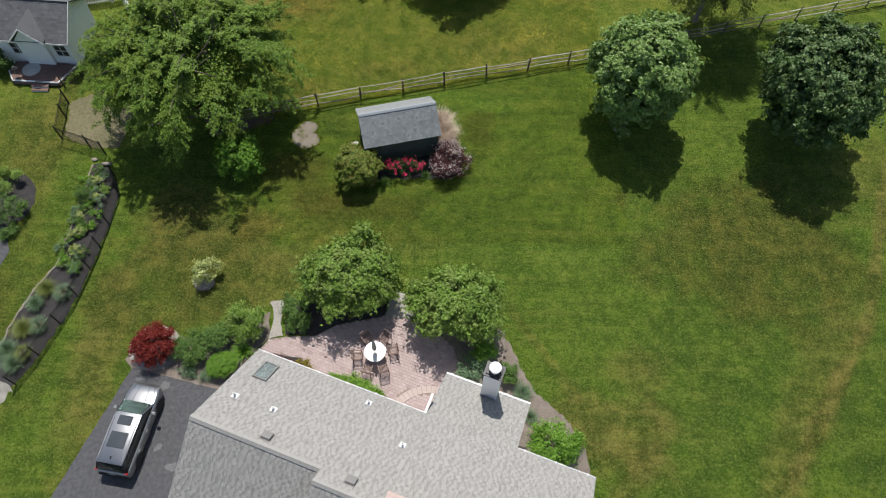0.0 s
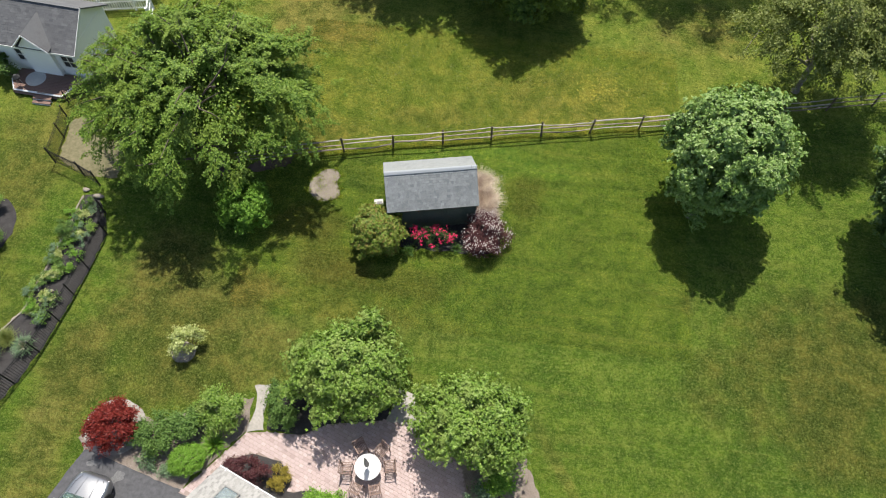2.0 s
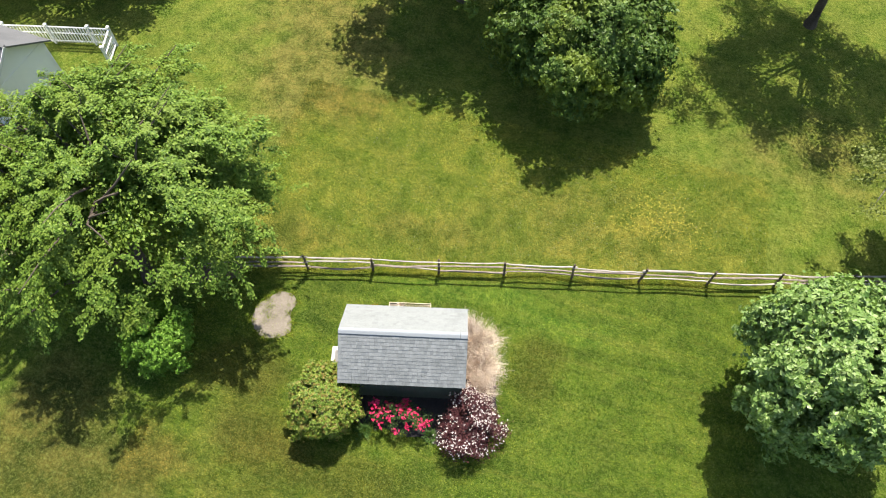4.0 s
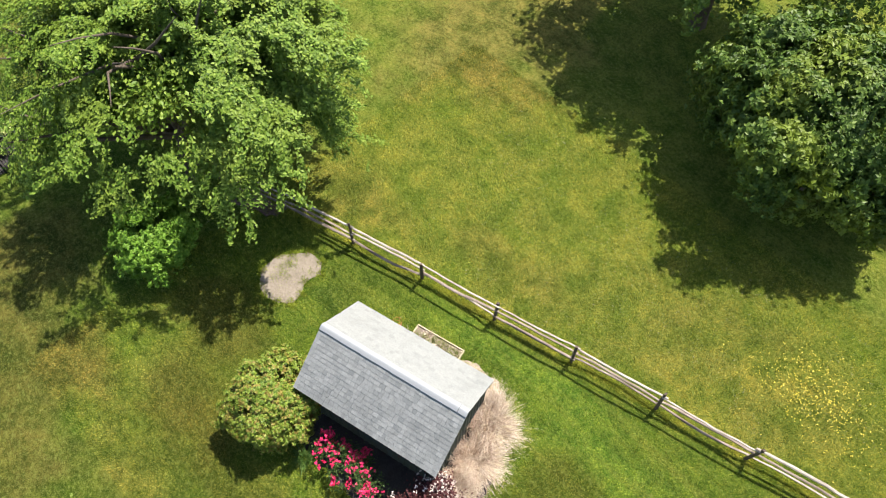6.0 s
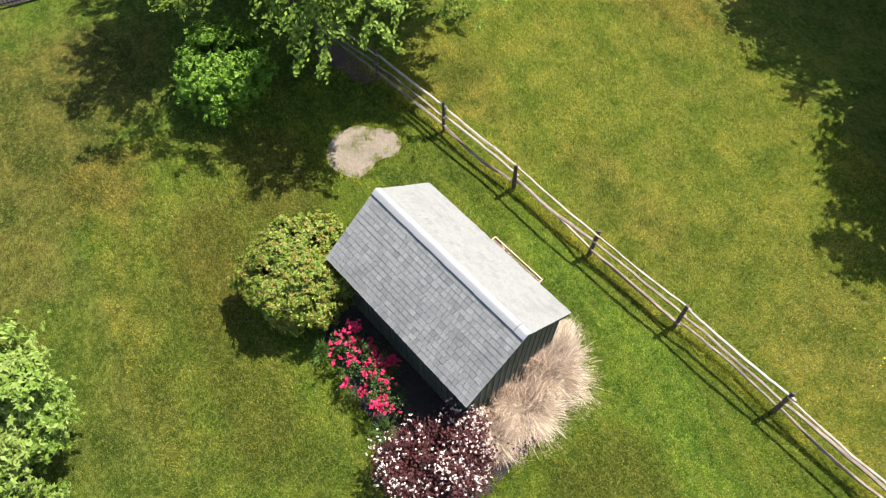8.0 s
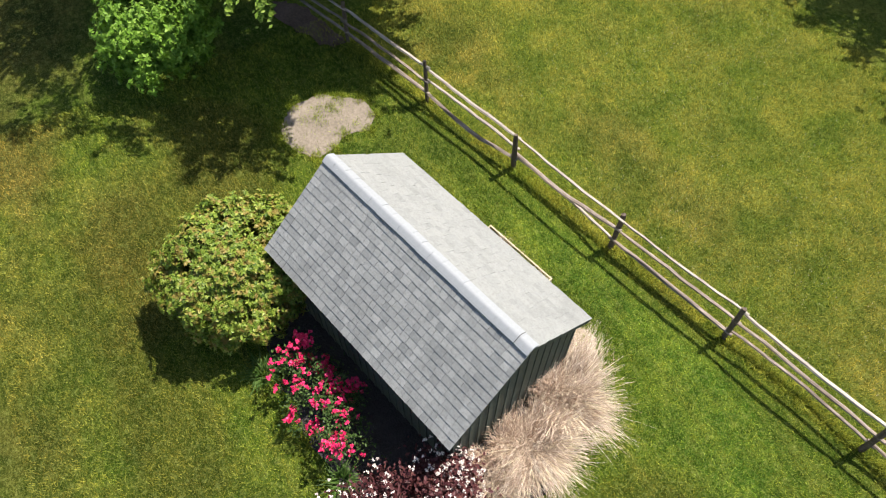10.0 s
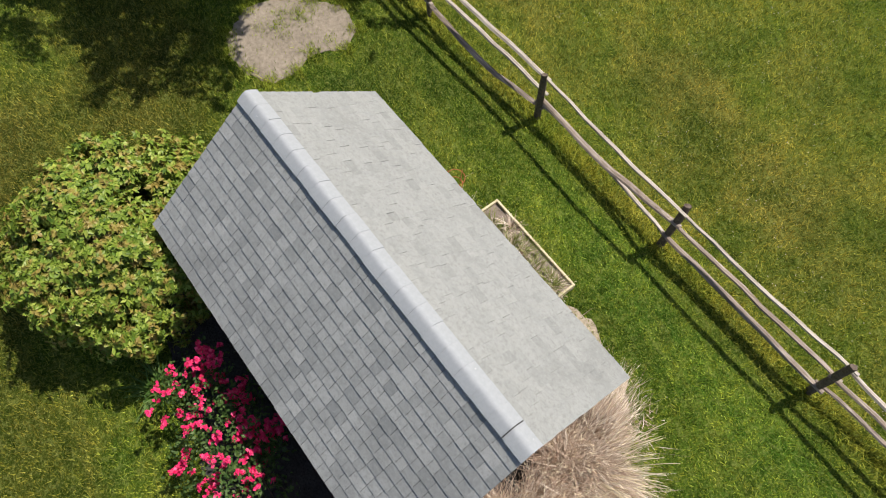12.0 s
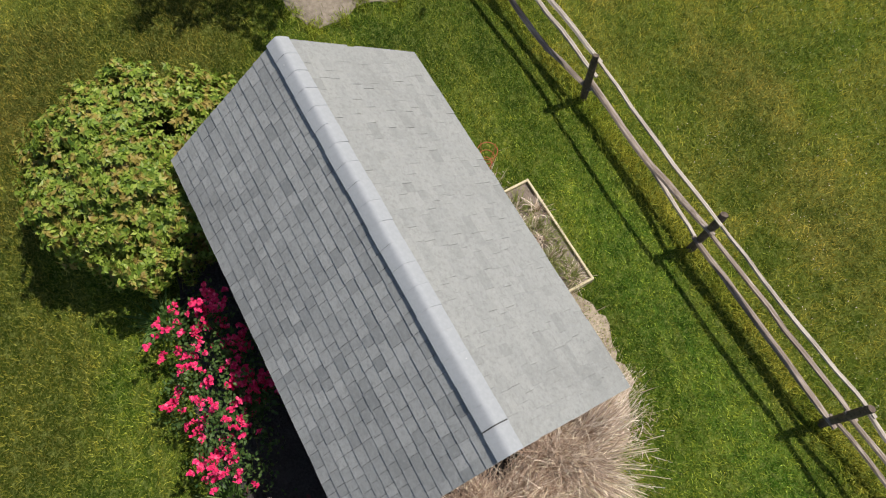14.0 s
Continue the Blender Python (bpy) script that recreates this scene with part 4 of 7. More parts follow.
sheet("patio_bed_east", [(-0.9, 16.6), (-0.6, 15.5), (1.1, 13.9), (1.6, 12.3), (2.4, 11.5), (4.6, 9.9), (4.0, 7.9), (7.4, 6.2), (8.2, 6.9), (8.0, 8.2), (7.1, 9.8), (5.45, 11.4), (4.45, 13.7), (3.7, 15.3), (1.5, 17.0)], 0.010, DRYMULCH, "mulch bed curving round the house corner", "planting bed", thick=0.02, wobble=0.05, seed=17)
sheet("wall_bed", [(-10.5, 12.0), (-9.6, 12.9), (-8.7, 13.3), (-7.3, 13.1), (-6.6, 12.4), (-6.7, 11.8), (-5.8, 12.0), (-4.0, 11.6), (-2.4, 10.9), (-2.2, 10.2), (-8.4, 11.4)], 0.038, MULCH, "narrow mulch bed against the house wall", "planting bed", thick=0.03, wobble=0.03, seed=18)
sheet("maple_edging", ring(-15.45, 13.65, 1.42, 1.36, 30, 0.03, 2), 0.014, FLAGSTONE, "pale stone edging round the red maple", "edging", thick=0.03, wobble=0.02, seed=19)
sheet("ring_bed", ring(-13.42, 17.72, 0.56, 0.5, 24, 0.06, 2), 0.012, ROCK, "small round bed of pale stones in the lawn", "planting bed", thick=0.03, wobble=0.03, step=0.1, seed=20)
sheet("garden_path", [(-9.45, 16.45), (-8.65, 16.7), (-8.6, 16.2), (-8.72, 15.4), (-8.45, 14.4), (-9.25, 14.25), (-9.1, 15.4), (-9.2, 16.1)], 0.03, FLAGSTONE, "pale flagstone path through the shrubs", "path", thick=0.05, wobble=0.03, seed=21)
sheet("stone_landing", [(-2.75, 15.6), (-2.45, 17.35), (-0.85, 16.9), (-0.75, 15.4)], 0.03, FLAGSTONE, "pale flagstone landing at the patio edge", "path", thick=0.05, wobble=0.03, seed=22)
patio = sheet("patio", [(-11.55, 11.15), (-10.65, 12.3), (-9.7, 13.55), (-9.25, 14.2), (-8.4, 14.35), (-6.6, 14.45), (-5.5, 15.1), (-2.6, 15.7), (-0.6, 15.5), (1.1, 13.9), (1.7, 12.2), (1.2, 10.0), (0.0, 8.6), (-8.4, 10.4)], 0.022, JOINT, "pinkish brick paver patio behind the house", "patio", thick=0.05)

# ---- garden shed ----
SHED, SHED_TURN = (-2.356, 28.123), 13.3
HL, HW, EAVE, RIDGE = 2.45, 1.64, 2.16, 3.43
PITCH = math.atan2(RIDGE - EAVE, HW)
SLOPE = math.hypot(RIDGE - EAVE, HW)
shed = thing("garden_shed", "dark green board garden shed with a grey shingle gable roof", "shed", (*SHED, 0), SHED_TURN)
WX, WY, WZ = HL - 0.12, HW - 0.20, EAVE + 0.02
rng = np.random.default_rng(3)


def shed_wall(name, length, axis, sign, gable=False):
    """A backed wall of vertical boards, each its own piece, with battens over the joints."""
    def put(size, c, off, z):
        if axis == "x":
            return (size[0], size[1], size[2]), (c, sign * off, z)
        return (size[1], size[0], size[2]), (sign * off, c, z)

    face = WY if axis == "x" else WX
    bm = blocks((*put((length - 0.02, 0.03, WZ - 0.16), 0, face - 0.045, 0.08 + (WZ - 0.16) / 2),))
    if gable:
        h = (WY - 0.05) * math.tan(PITCH)
        tri = [bm.verts.new((sign * (face - 0.045), y, z)) for y, z in ((-WY + 0.05, WZ - 0.08), (WY - 0.05, WZ - 0.08), (0, WZ - 0.08 + h))]
        bm.faces.new(tri)
    wall = part(name, bm, GREENWALL, shed)
    n = max(2, int(length / 0.2))
    w = length / n
    for k in range(n):
        c = -length / 2 + w * (k + 0.5)
        top = WZ - 0.06 + (max(0.0, (WY - abs(c) - w / 2)) * math.tan(PITCH) if gable else 0.0)
        z = 0.08 + (top - 0.08) / 2
        bm = blocks(put((w - 0.006, 0.028, top - 0.08), c, face - 0.014 + rng.uniform(-0.003, 0.003), z), put((0.045, 0.018, top - 0.08), c + w / 2 - 0.03, face + 0.009, z))
        part("board", bm, GREENWALL, wall)


shed_wall("front_wall", 2 * WX - 0.07, "x", -1)
shed_wall("back_wall", 2 * WX - 0.07, "x", 1)
shed_wall("gable_wall", 2 * WY, "y", 1, True)
shed_wall("gable_wall", 2 * WY, "y", -1, True)
part("floor_frame", blocks(((2 * WX - 0.1, 2 * WY - 0.1, 0.1), (0, 0, 0.06))), POSTWOOD, shed)
part("door", blocks(((0.03, 0.80, 1.80), (-WX - 0.035, 0.1, 1.0), None, 0.006), ((0.02, 0.80, 0.08), (-WX - 0.06, 0.1, 0.5)), ((0.02, 0.80, 0.08), (-WX - 0.06, 0.1, 1.5))), GREENWALL, shed)
for name, sign in (("front_slope", -1), ("back_slope", 1)):
    bm = bmesh.new()
    m = pose(0, sign * HW, EAVE) @ (pose(0, 0, 0, 0, 0, 180) if sign > 0 else Matrix.Identity(4)) @ Matrix.Rotation(PITCH, 4, "X")
    block(bm, (2 * HL - 0.03, SLOPE - 0.01, 0.03), (0, SLOPE / 2 + 0.004, -0.028))
    roof = part(name, bm, ROOFDECK, shed, "grey asphalt shingle slope")
    roof.matrix_local = m
    # tabs of a few widths and thicknesses share their meshes; the sunny slope has the longer laminated pieces
    kinds = []
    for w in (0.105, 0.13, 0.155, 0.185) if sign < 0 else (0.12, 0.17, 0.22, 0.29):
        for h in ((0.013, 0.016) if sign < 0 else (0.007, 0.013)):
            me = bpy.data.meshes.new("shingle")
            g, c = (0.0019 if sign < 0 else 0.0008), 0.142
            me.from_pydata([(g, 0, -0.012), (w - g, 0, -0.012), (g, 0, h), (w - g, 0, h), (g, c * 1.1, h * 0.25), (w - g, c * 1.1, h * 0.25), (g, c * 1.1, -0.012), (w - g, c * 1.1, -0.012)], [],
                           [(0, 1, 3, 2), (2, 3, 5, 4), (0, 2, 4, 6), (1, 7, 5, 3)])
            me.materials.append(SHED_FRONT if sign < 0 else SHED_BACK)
            kinds.append((w, me))
    rows = int(round(SLOPE / 0.142))
    for r in range(rows):
        x = -HL - rng.uniform(0, 0.008)
        while x < HL - 0.02:
            w, me = kinds[int(rng.integers(0, 8))]
            if x + w > HL + 0.006:
                rest = HL + 0.008 - x
                w, me = min((k for k in kinds if k[0] >= rest - 0.003), key=lambda k: k[0])
                x = HL + 0.008 - w
            s = new("shingle", me)
            s.parent = roof
            s.location = (x, r * SLOPE / rows - 0.012 * (r == 0) + rng.normal(0, 0.0015), rng.uniform(0, 0.0015))
            s.rotation_euler = (0, 0, rng.normal(0, 0.003))
            x += w
# ridge: a run of bent caps, close fitted
cap_parent = thing("ridge_cap", "", "")
cap_parent.parent = shed
cap = bmesh.new()
seg, wing = 0.245, 0.165
ca, sa = math.cos(PITCH), math.sin(PITCH)
n = 10
prof = []
for k in range(n + 1):
    s = 2 * k / n - 1
    prof.append((s * wing * ca, -(math.sqrt(s * s + 0.05) - 0.2236) * wing * sa + 0.022))


def cap_rows(x, rise, drop=0.0):
    return [cap.verts.new((x, y, z + rise - drop)) for y, z in prof]


ra, rb = cap_rows(-seg / 2 + 0.0015, 0.0), cap_rows(seg / 2 + 0.006, 0.006)
for k in range(n):
    cap.faces.new((ra[k], rb[k], rb[k + 1], ra[k + 1])).smooth = True
# edges turned down all round
for x, rise in ((-seg / 2 + 0.0015, 0.0), (seg / 2 + 0.006, 0.006)):
    t, b = cap_rows(x, rise), cap_rows(x, rise, 0.022)
    for k in range(n):
        cap.faces.new((t[k], t[k + 1], b[k + 1], b[k]))
for k in (0, n):
    y, z = prof[k]
    cap.faces.new([cap.verts.new(p) for p in ((-seg / 2 + 0.0015, y, z), (seg / 2 + 0.006, y, z + 0.003), (seg / 2 + 0.006, y, z - 0.03), (-seg / 2 + 0.0015, y, z - 0.03))])
me = bpy.data.meshes.new("cap_shingle")
cap.to_mesh(me)
cap.free()
me.materials.append(RIDGECAP)
n = int(2 * HL / seg)
for k in range(n):
    s = new("cap_shingle", me)
    s.parent = cap_parent
    s.location = (-HL + seg / 2 + k * (2 * HL - seg) / (n - 1), rng.normal(0, 0.0025), RIDGE + 0.010 + rng.uniform(0, 0.0015))
    s.rotation_euler = (rng.normal(0, 0.006), 0, rng.normal(0, 0.006))
seam = bmesh.new()
for k in range(len(prof) - 1):
    seam.faces.new([seam.verts.new((x, y, z + 0.012)) for x, (y, z) in ((-0.006, prof[k]), (0.006, prof[k]), (0.006, prof[k + 1]), (-0.006, prof[k + 1]))])
part("cap_seam", seam, CHARCOAL, cap_parent, "dark open joint").location = (HL - 0.27, 0, RIDGE + 0.010)
for x, y in ((-2.1, -0.06), (-0.35, 0.05), (1.55, 0.07), (2.3, -0.05), (2.36, 0.08)):
    s = part("nail_head", rods(((0, 0, -0.004), (0, 0, 0.004), 0.011, 0.009, 8)), STEEL, cap_parent)
    s.location = (x, y, RIDGE + 0.034 - abs(y) * 0.62)
for sign in (-1, 1):
    part("eave_board", blocks(((2 * HL - 0.06, 0.022, 0.10), (0, sign * (HW - 0.035), EAVE - 0.085))), GREENWALL, shed)
    for e in (-1, 1):
        m = Matrix.Translation((e * (HL - 0.022), sign * HW / 2, (EAVE + RIDGE) / 2 - 0.098)) @ Matrix.Rotation(-sign * PITCH, 4, "X")
        part("rake_board", blocks(((0.024, SLOPE - 0.06, 0.09), (0, 0, 0), None)), GREENWALL, shed).matrix_local = m

# white step with a grey mat at the shed door
step = thing("doorstep", "pale doorstep with a grey ribbed mat beside the shed", "step", (-5.22, 27.64, 0), SHED_TURN)
part("platform", blocks(((0.50, 0.72, 0.05), (0, 0, 0.235), None, 0.008), ((0.44, 0.06, 0.21), (0, 0.30, 0.105)), ((0.44, 0.06, 0.21), (0, -0.30, 0.105))), CONCRETE, step)
mat_bm = bmesh.new()
block(mat_bm, (0.30, 0.5, 0.015), (0.04, -0.06, 0.268))
for k in range(8):
    block(mat_bm, (0.28, 0.03, 0.012), (0.04, -0.27 + k * 0.06, 0.28))
part("mat", mat_bm, GREYVENT, step, "grey ribbed mat")

# raised bed of pale boards behind the shed
bed = thing("raised_bed", "pale timber raised bed frame with weeds behind the shed", "raised bed", (-2.356, 28.123, 0), SHED_TURN)
for size, at in (((1.84, 0.035, 0.16), (-0.03, 2.74, 0.08)), ((1.84, 0.035, 0.16), (-0.03, 2.02, 0.08)), ((0.035, 0.68, 0.16), (-0.93, 2.38, 0.08)), ((0.035, 0.68, 0.16), (0.87, 2.38, 0.08))):
    part("board", blocks((size, at, None, 0.005)), PALEWOOD, bed)
part("soil", blocks(((1.76, 0.66, 0.09), (-0.03, 2.38, 0.055))), DRYMULCH, bed)
for k in range(26):
    a, b = rng.uniform(-0.8, 0.75), rng.uniform(2.12, 2.64)
    q = Matrix.Translation((-2.356, 28.123, 0)) @ Matrix.Rotation(radians(SHED_TURN), 4, "Z") @ Vector((a, b, 0.09))
    t = tussock("weed_clump", "thin grey-green weeds in the raised bed", (q.x, q.y), rng.uniform(0.18, 0.34), rng.uniform(0.15, 0.4), 70, LEAF_SILVER if k % 3 else STRAW, 60 + k, width=0.010, group="weeds in the raised bed")
    t.location.z = 0.09
# red wire plant cage
cage = thing("plant_cage", "red wire plant cage behind the shed", "plant support", (-4.35, 30.05, 0))
for k, (r, z) in enumerate(((0.09, 0.15), (0.12, 0.32), (0.15, 0.5))):
    bm = bmesh.new()
    pts = [(r * math.cos(2 * math.pi * i / 20), r * math.sin(2 * math.pi * i / 20), z) for i in range(20)]
    for i in range(20):
        rod(bm, pts[i], pts[(i + 1) % 20], 0.0045, sides=5)
    part("hoop", bm, REDWIRE, cage)
for k in range(4):
    a = math.pi / 2 * k + 0.4
    part("wire_leg", rods(((0.09 * math.cos(a), 0.09 * math.sin(a), -0.05), (0.16 * math.cos(a), 0.16 * math.sin(a), 0.54), 0.0045, 0.0045, 5)), REDWIRE, cage)

# ---- split-rail fence ----
def rail(name, a, b, r, rng, parent, sag=0.0, mat=RAILWOOD):
    """A hand-split rail: an uneven tapered bar between two posts."""
    a, b = np.array(a), np.array(b)
    n, sides = 9, 6
    d = b - a
    ang = math.atan2(d[1], d[0])
    V = []
    wob = rng.normal(0, 0.008, (n + 1, 2))
    bow = rng.normal(0, 0.045)
    shape = rng.uniform(0.72, 1.25, sides)
    for k in range(n + 1):
        s = k / n
        p = np.array([np.linalg.norm(d) * (s - 0.5), wob[k, 0] + bow * math.sin(math.pi * s), wob[k, 1] - sag * math.sin(math.pi * s) ** 1.3 + (d[2]) * (s - 0.5)])
        rr = r * (0.62 + 0.38 * math.sin(math.pi * min(max(s, 0.02), 0.98)) ** 0.4)
        for i in range(sides):
            t = 2 * math.pi * i / sides + 0.25 * s
            V.append(p + np.array([0, math.cos(t) * rr * shape[i] * 1.25, math.sin(t) * rr * shape[i] * 0.85]))
    F = [(k * sides + i, k * sides + (i + 1) % sides, (k + 1) * sides + (i + 1) % sides, (k + 1) * sides + i) for k in range(n) for i in range(sides)]
    F += [tuple(range(sides))[::-1], tuple(n * sides + i for i in range(sides))]
    me = bpy.data.meshes.new(name)
    me.from_pydata([tuple(v) for v in V], [], F)
    me.materials.append(mat)
    ob = new(name, me)
    ob.parent = parent
    ob.location = (a + b) / 2
    ob.rotation_euler = (0, 0, ang)
    return ob


rng = np.random.default_rng(11)
split = thing("split_rail_fence", "weathered grey split-rail fence with dark hewn posts", "fence")
line = [(-13.8, 29.5), (-10.87, 30.38), (-7.95, 31.2), (-5.12, 31.95), (-2.22, 32.6), (0.62, 33.32), (3.58, 34.0), (6.51, 34.67), (9.46, 35.35)]
line += [(9.46 + k * 2.92, 35.35 + k * 0.79) for k in range(1, 13)]
for k, (x, y) in enumerate(line):
    bm = bmesh.new()
    h = 1.22 + rng.uniform(-0.06, 0.08)
    lean = rng.normal(0, 0.035, 2)
    last = None
    for s in range(6):
        z = -0.15 + (h + 0.15) * s / 5
        loop = []
        for i in range(7):
            t = 2 * math.pi * i / 7
            rr = (0.054 if s < 5 else 0.046) * rng.uniform(0.86, 1.14)
            loop.append(bm.verts.new((math.cos(t) * rr * 1.15 + lean[0] * z, math.sin(t) * rr * 0.9 + lean[1] * z, z + (0.02 * math.cos(t) if s == 5 else 0))))
        if last:
            for i in range(7):
                bm.faces.new((last[i], last[(i + 1) % 7], loop[(i + 1) % 7], loop[i]))
        last = loop
    bm.faces.new(last)
    post = part("post", bm, POSTWOOD, split)
    post.location, post.rotation_euler = (x, y, 0), (0, 0, radians(14) + rng.normal(0, 0.2))
    if k + 1 < len(line):
        nx, ny = line[k + 1]
        for j, z in enumerate((0.34, 0.70, 1.08)):
            sag = rng.uniform(-0.02, 0.06)
            za, zb = z + rng.normal(0, 0.03), z + rng.normal(0, 0.03)
            if k == 3 and j == 1:
                za, zb, sag = 0.50, 0.74, 0.17
            if k == 3 and j == 0:
                za, zb, sag = 0.42, 0.30, -0.03
            ex = 0.09
            d = np.array([nx - x, ny - y]) / math.hypot(nx - x, ny - y)
            off = np.array([-d[1], d[0]]) * rng.normal(0, 0.018)
            rail("rail", (x - d[0] * ex + off[0], y - d[1] * ex + off[1], za), (nx + d[0] * ex + off[0], ny + d[1] * ex + off[1], zb), 0.038 * rng.uniform(0.8, 1.15), rng, split, sag, RAILWOOD if j == 2 or rng.uniform() < 0.3 else BROWNRAIL)

# ---- trees ----
tree("tree", "large spreading deciduous tree with feathery yellow-green leaves", (-14.6, 28.9), (-15.05, 30.45, 5.0), (6.15, 5.6, 3.9), dict(boughs=185, twigs=17, per=84, leaf=0.135), LEAF_LOCUST, r0=0.32, limbs=40, seed=21, inner=0.66, low=-0.36, aspect=0.52, clear=((2.25, -2.9, 1.7), (6.2, 0.95, 1.35), (4.2, 0.2, 1.2), (4.0, -2.6, 1.3)))
tree("tree", "round-crowned maple with pale-tipped green leaves on the lawn", (12.7, 29.9), (12.9, 30.5, 4.35), (3.3, 3.3, 3.4), dict(clumps=620, per=120, clump=0.40, leaf=0.185), LEAF_MAPLE, r0=0.17, limbs=14, seed=22, inner=0.74, low=-0.8, hollow=0.62, stretch=1.0, aspect=0.55, ragged=0.08, whorl=6, facing=0.85, lobes=70, lobe=0.26)
tree("tree", "large round dark green maple on the lawn", (24.3, 28.6), (23.7, 29.3, 4.8), (3.8, 4.0, 3.6), dict(clumps=760, per=120, clump=0.44, leaf=0.19), LEAF_DEEP, r0=0.22, limbs=14, seed=23, inner=0.74, low=-0.8, hollow=0.62, stretch=1.0, aspect=0.55, ragged=0.08, whorl=6, facing=0.85, lobes=80, lobe=0.26)
tree("tree", "dense dark green tree beyond the fence", (2.4, 45.6), (1.6, 45.5, 3.6), (4.5, 3.7, 3.0), dict(clumps=680, per=150, clump=0.52, leaf=0.19), LEAF_DARK, r0=0.28, limbs=14, seed=24, inner=0.72, low=-0.85, hollow=0.58, stretch=1.2, ragged=0.14, whorl=6, facing=0.8, lobes=64, lobe=0.30, aspect=0.5)
tree("tree", "tall dark shady tree beyond the fence", (-5.8, 50.2), (-5.8, 50.0, 5.6), (5.8, 4.8, 4.2), dict(clumps=700, per=120, clump=0.6, leaf=0.19), LEAF_DARK, r0=0.32, limbs=14, seed=25, inner=0.7, low=-0.5, hollow=0.55, stretch=1.3, ragged=0.12, whorl=6, facing=0.8, aspect=0.5)
tree("tree", "sparse grey-green tree with bare pale twigs", (19.4, 39.9), (19.2, 39.6, 6.0), (4.6, 4.0, 3.6), dict(clumps=700, per=110, clump=0.5, leaf=0.15), LEAF_SILVER, bark=GREYBARK, r0=0.20, limbs=24, seed=26, low=-0.6, hollow=0.5, stretch=1.7, ragged=0.2)
tree("tree", "tall open tree casting dappled shade over the meadow", (13.6, 53.6), (13.4, 53.4, 7.6), (6.2, 5.0, 3.8), dict(clumps=460, per=110, clump=0.75, leaf=0.18), LEAF_SILVER, bark=BARK, r0=0.28, limbs=26, seed=27, low=-0.5, hollow=0.45, stretch=1.5, ragged=0.2, lobes=34, lobe=0.26)
tree("patio_tree", "small multi-stemmed tree with fresh green leaves by the patio", (-4.6, 16.5), (-4.75, 17.15, 2.05), (2.85, 2.4, 1.9), dict(clumps=520, per=120, clump=0.30, leaf=0.125), LEAF_FRESH, r0=0.11, limbs=14, seed=28, inner=0.7, low=-0.6, hollow=0.55, stretch=1.6, ragged=0.16, whorl=6, facing=0.8, lobes=60, lobe=0.28, aspect=0.5)
tree("patio_tree", "small multi-stemmed tree with green leaves and bare twigs", (1.3, 15.2), (1.3, 15.55, 2.05), (2.8, 2.2, 1.8), dict(clumps=480, per=120, clump=0.30, leaf=0.125), LEAF_FRESH, bark=GREYBARK, r0=0.11, limbs=22, seed=29, inner=0.7, low=-0.6, hollow=0.55, stretch=1.6, ragged=0.16, whorl=6, facing=0.8, lobes=56, lobe=0.28, aspect=0.5)
for k, (x, y, r) in enumerate(((-31.5, 44.5, 2.6), (-27.5, 45.0, 2.4), (-24.2, 46.0, 2.2))):
    tree("background_tree", "dark evergreen behind the neighbouring garden", (x, y), (x, y, 3.2), (r, r, 3.0), dict(clumps=120, per=60, clump=0.7, leaf=0.24), LEAF_DARK, r0=0.15, limbs=8, seed=70 + k, low=-0.8, hollow=0.6)

# ---- shrubs round the shed ----
shrub("bush", "bright green leafy bush under the big tree", (-12.35, 26.0), (1.55, 1.65, 2.6), LEAF_BRIGHT, 31, 330, 96, 0.26, 0.125, low=-0.5, ragged=0.10, whorl=6, facing=0.8, hollow=0.6, lobes=44, lobe=0.26, aspect=0.5)
shrub("bush", "round yellow-green viburnum bush with rusty new growth beside the shed", (-4.80, 25.38), (1.72, 1.78, 2.6), LEAF_OLIVE, 32, 1000, 114, 0.17, 0.088, low=-0.5, ragged=0.09, stretch=1.2, hollow=0.64, lobes=80, lobe=0.22, aspect=0.5, whorl=6, facing=0.8)
roses, c, rng = shrub("rose_bush", "rose bush covered with bright pink-red flowers against the shed", (-1.95, 25.76), (1.5, 0.72, 1.35), LEAF_ROSE, 33, 130, 34, 0.2, 0.06, low=-0.2, ragged=0.12, lobes=30)
roses.rotation_euler = (0, 0, radians(3))
top = c[c[:, 2] > 0.4]
k = np.repeat(rng.integers(0, len(top), 60), 5)[:290]
fp = top[k] + rng.normal(0, 0.085, (290, 3)) + np.r_[0, 0, 0.10]
roses_meshes = []
for q in range(6):
    pet = rng.normal(0, 0.018, (11, 3)) * np.r_[1, 1, 0.6]
    v, f = blades(pet, unit(rng.normal(size=pet.shape) * 0.5 + np.r_[0, 0, 1]), unit(rng.normal(size=pet.shape)), np.full(11, 0.057), np.full(11, 0.048))
    me = bpy.data.meshes.new("flower")
    me.from_pydata(v.tolist(), [], f.tolist())
    me.materials.append(ROSE)
    roses_meshes.append(me)
for p in fp:
    o = new("flower", roses_meshes[int(rng.integers(0, 6))])
    o.parent, o.location, o.rotation_euler = roses, p, (rng.normal(0, 0.4), rng.normal(0, 0.4), rng.uniform(0, 6.28))

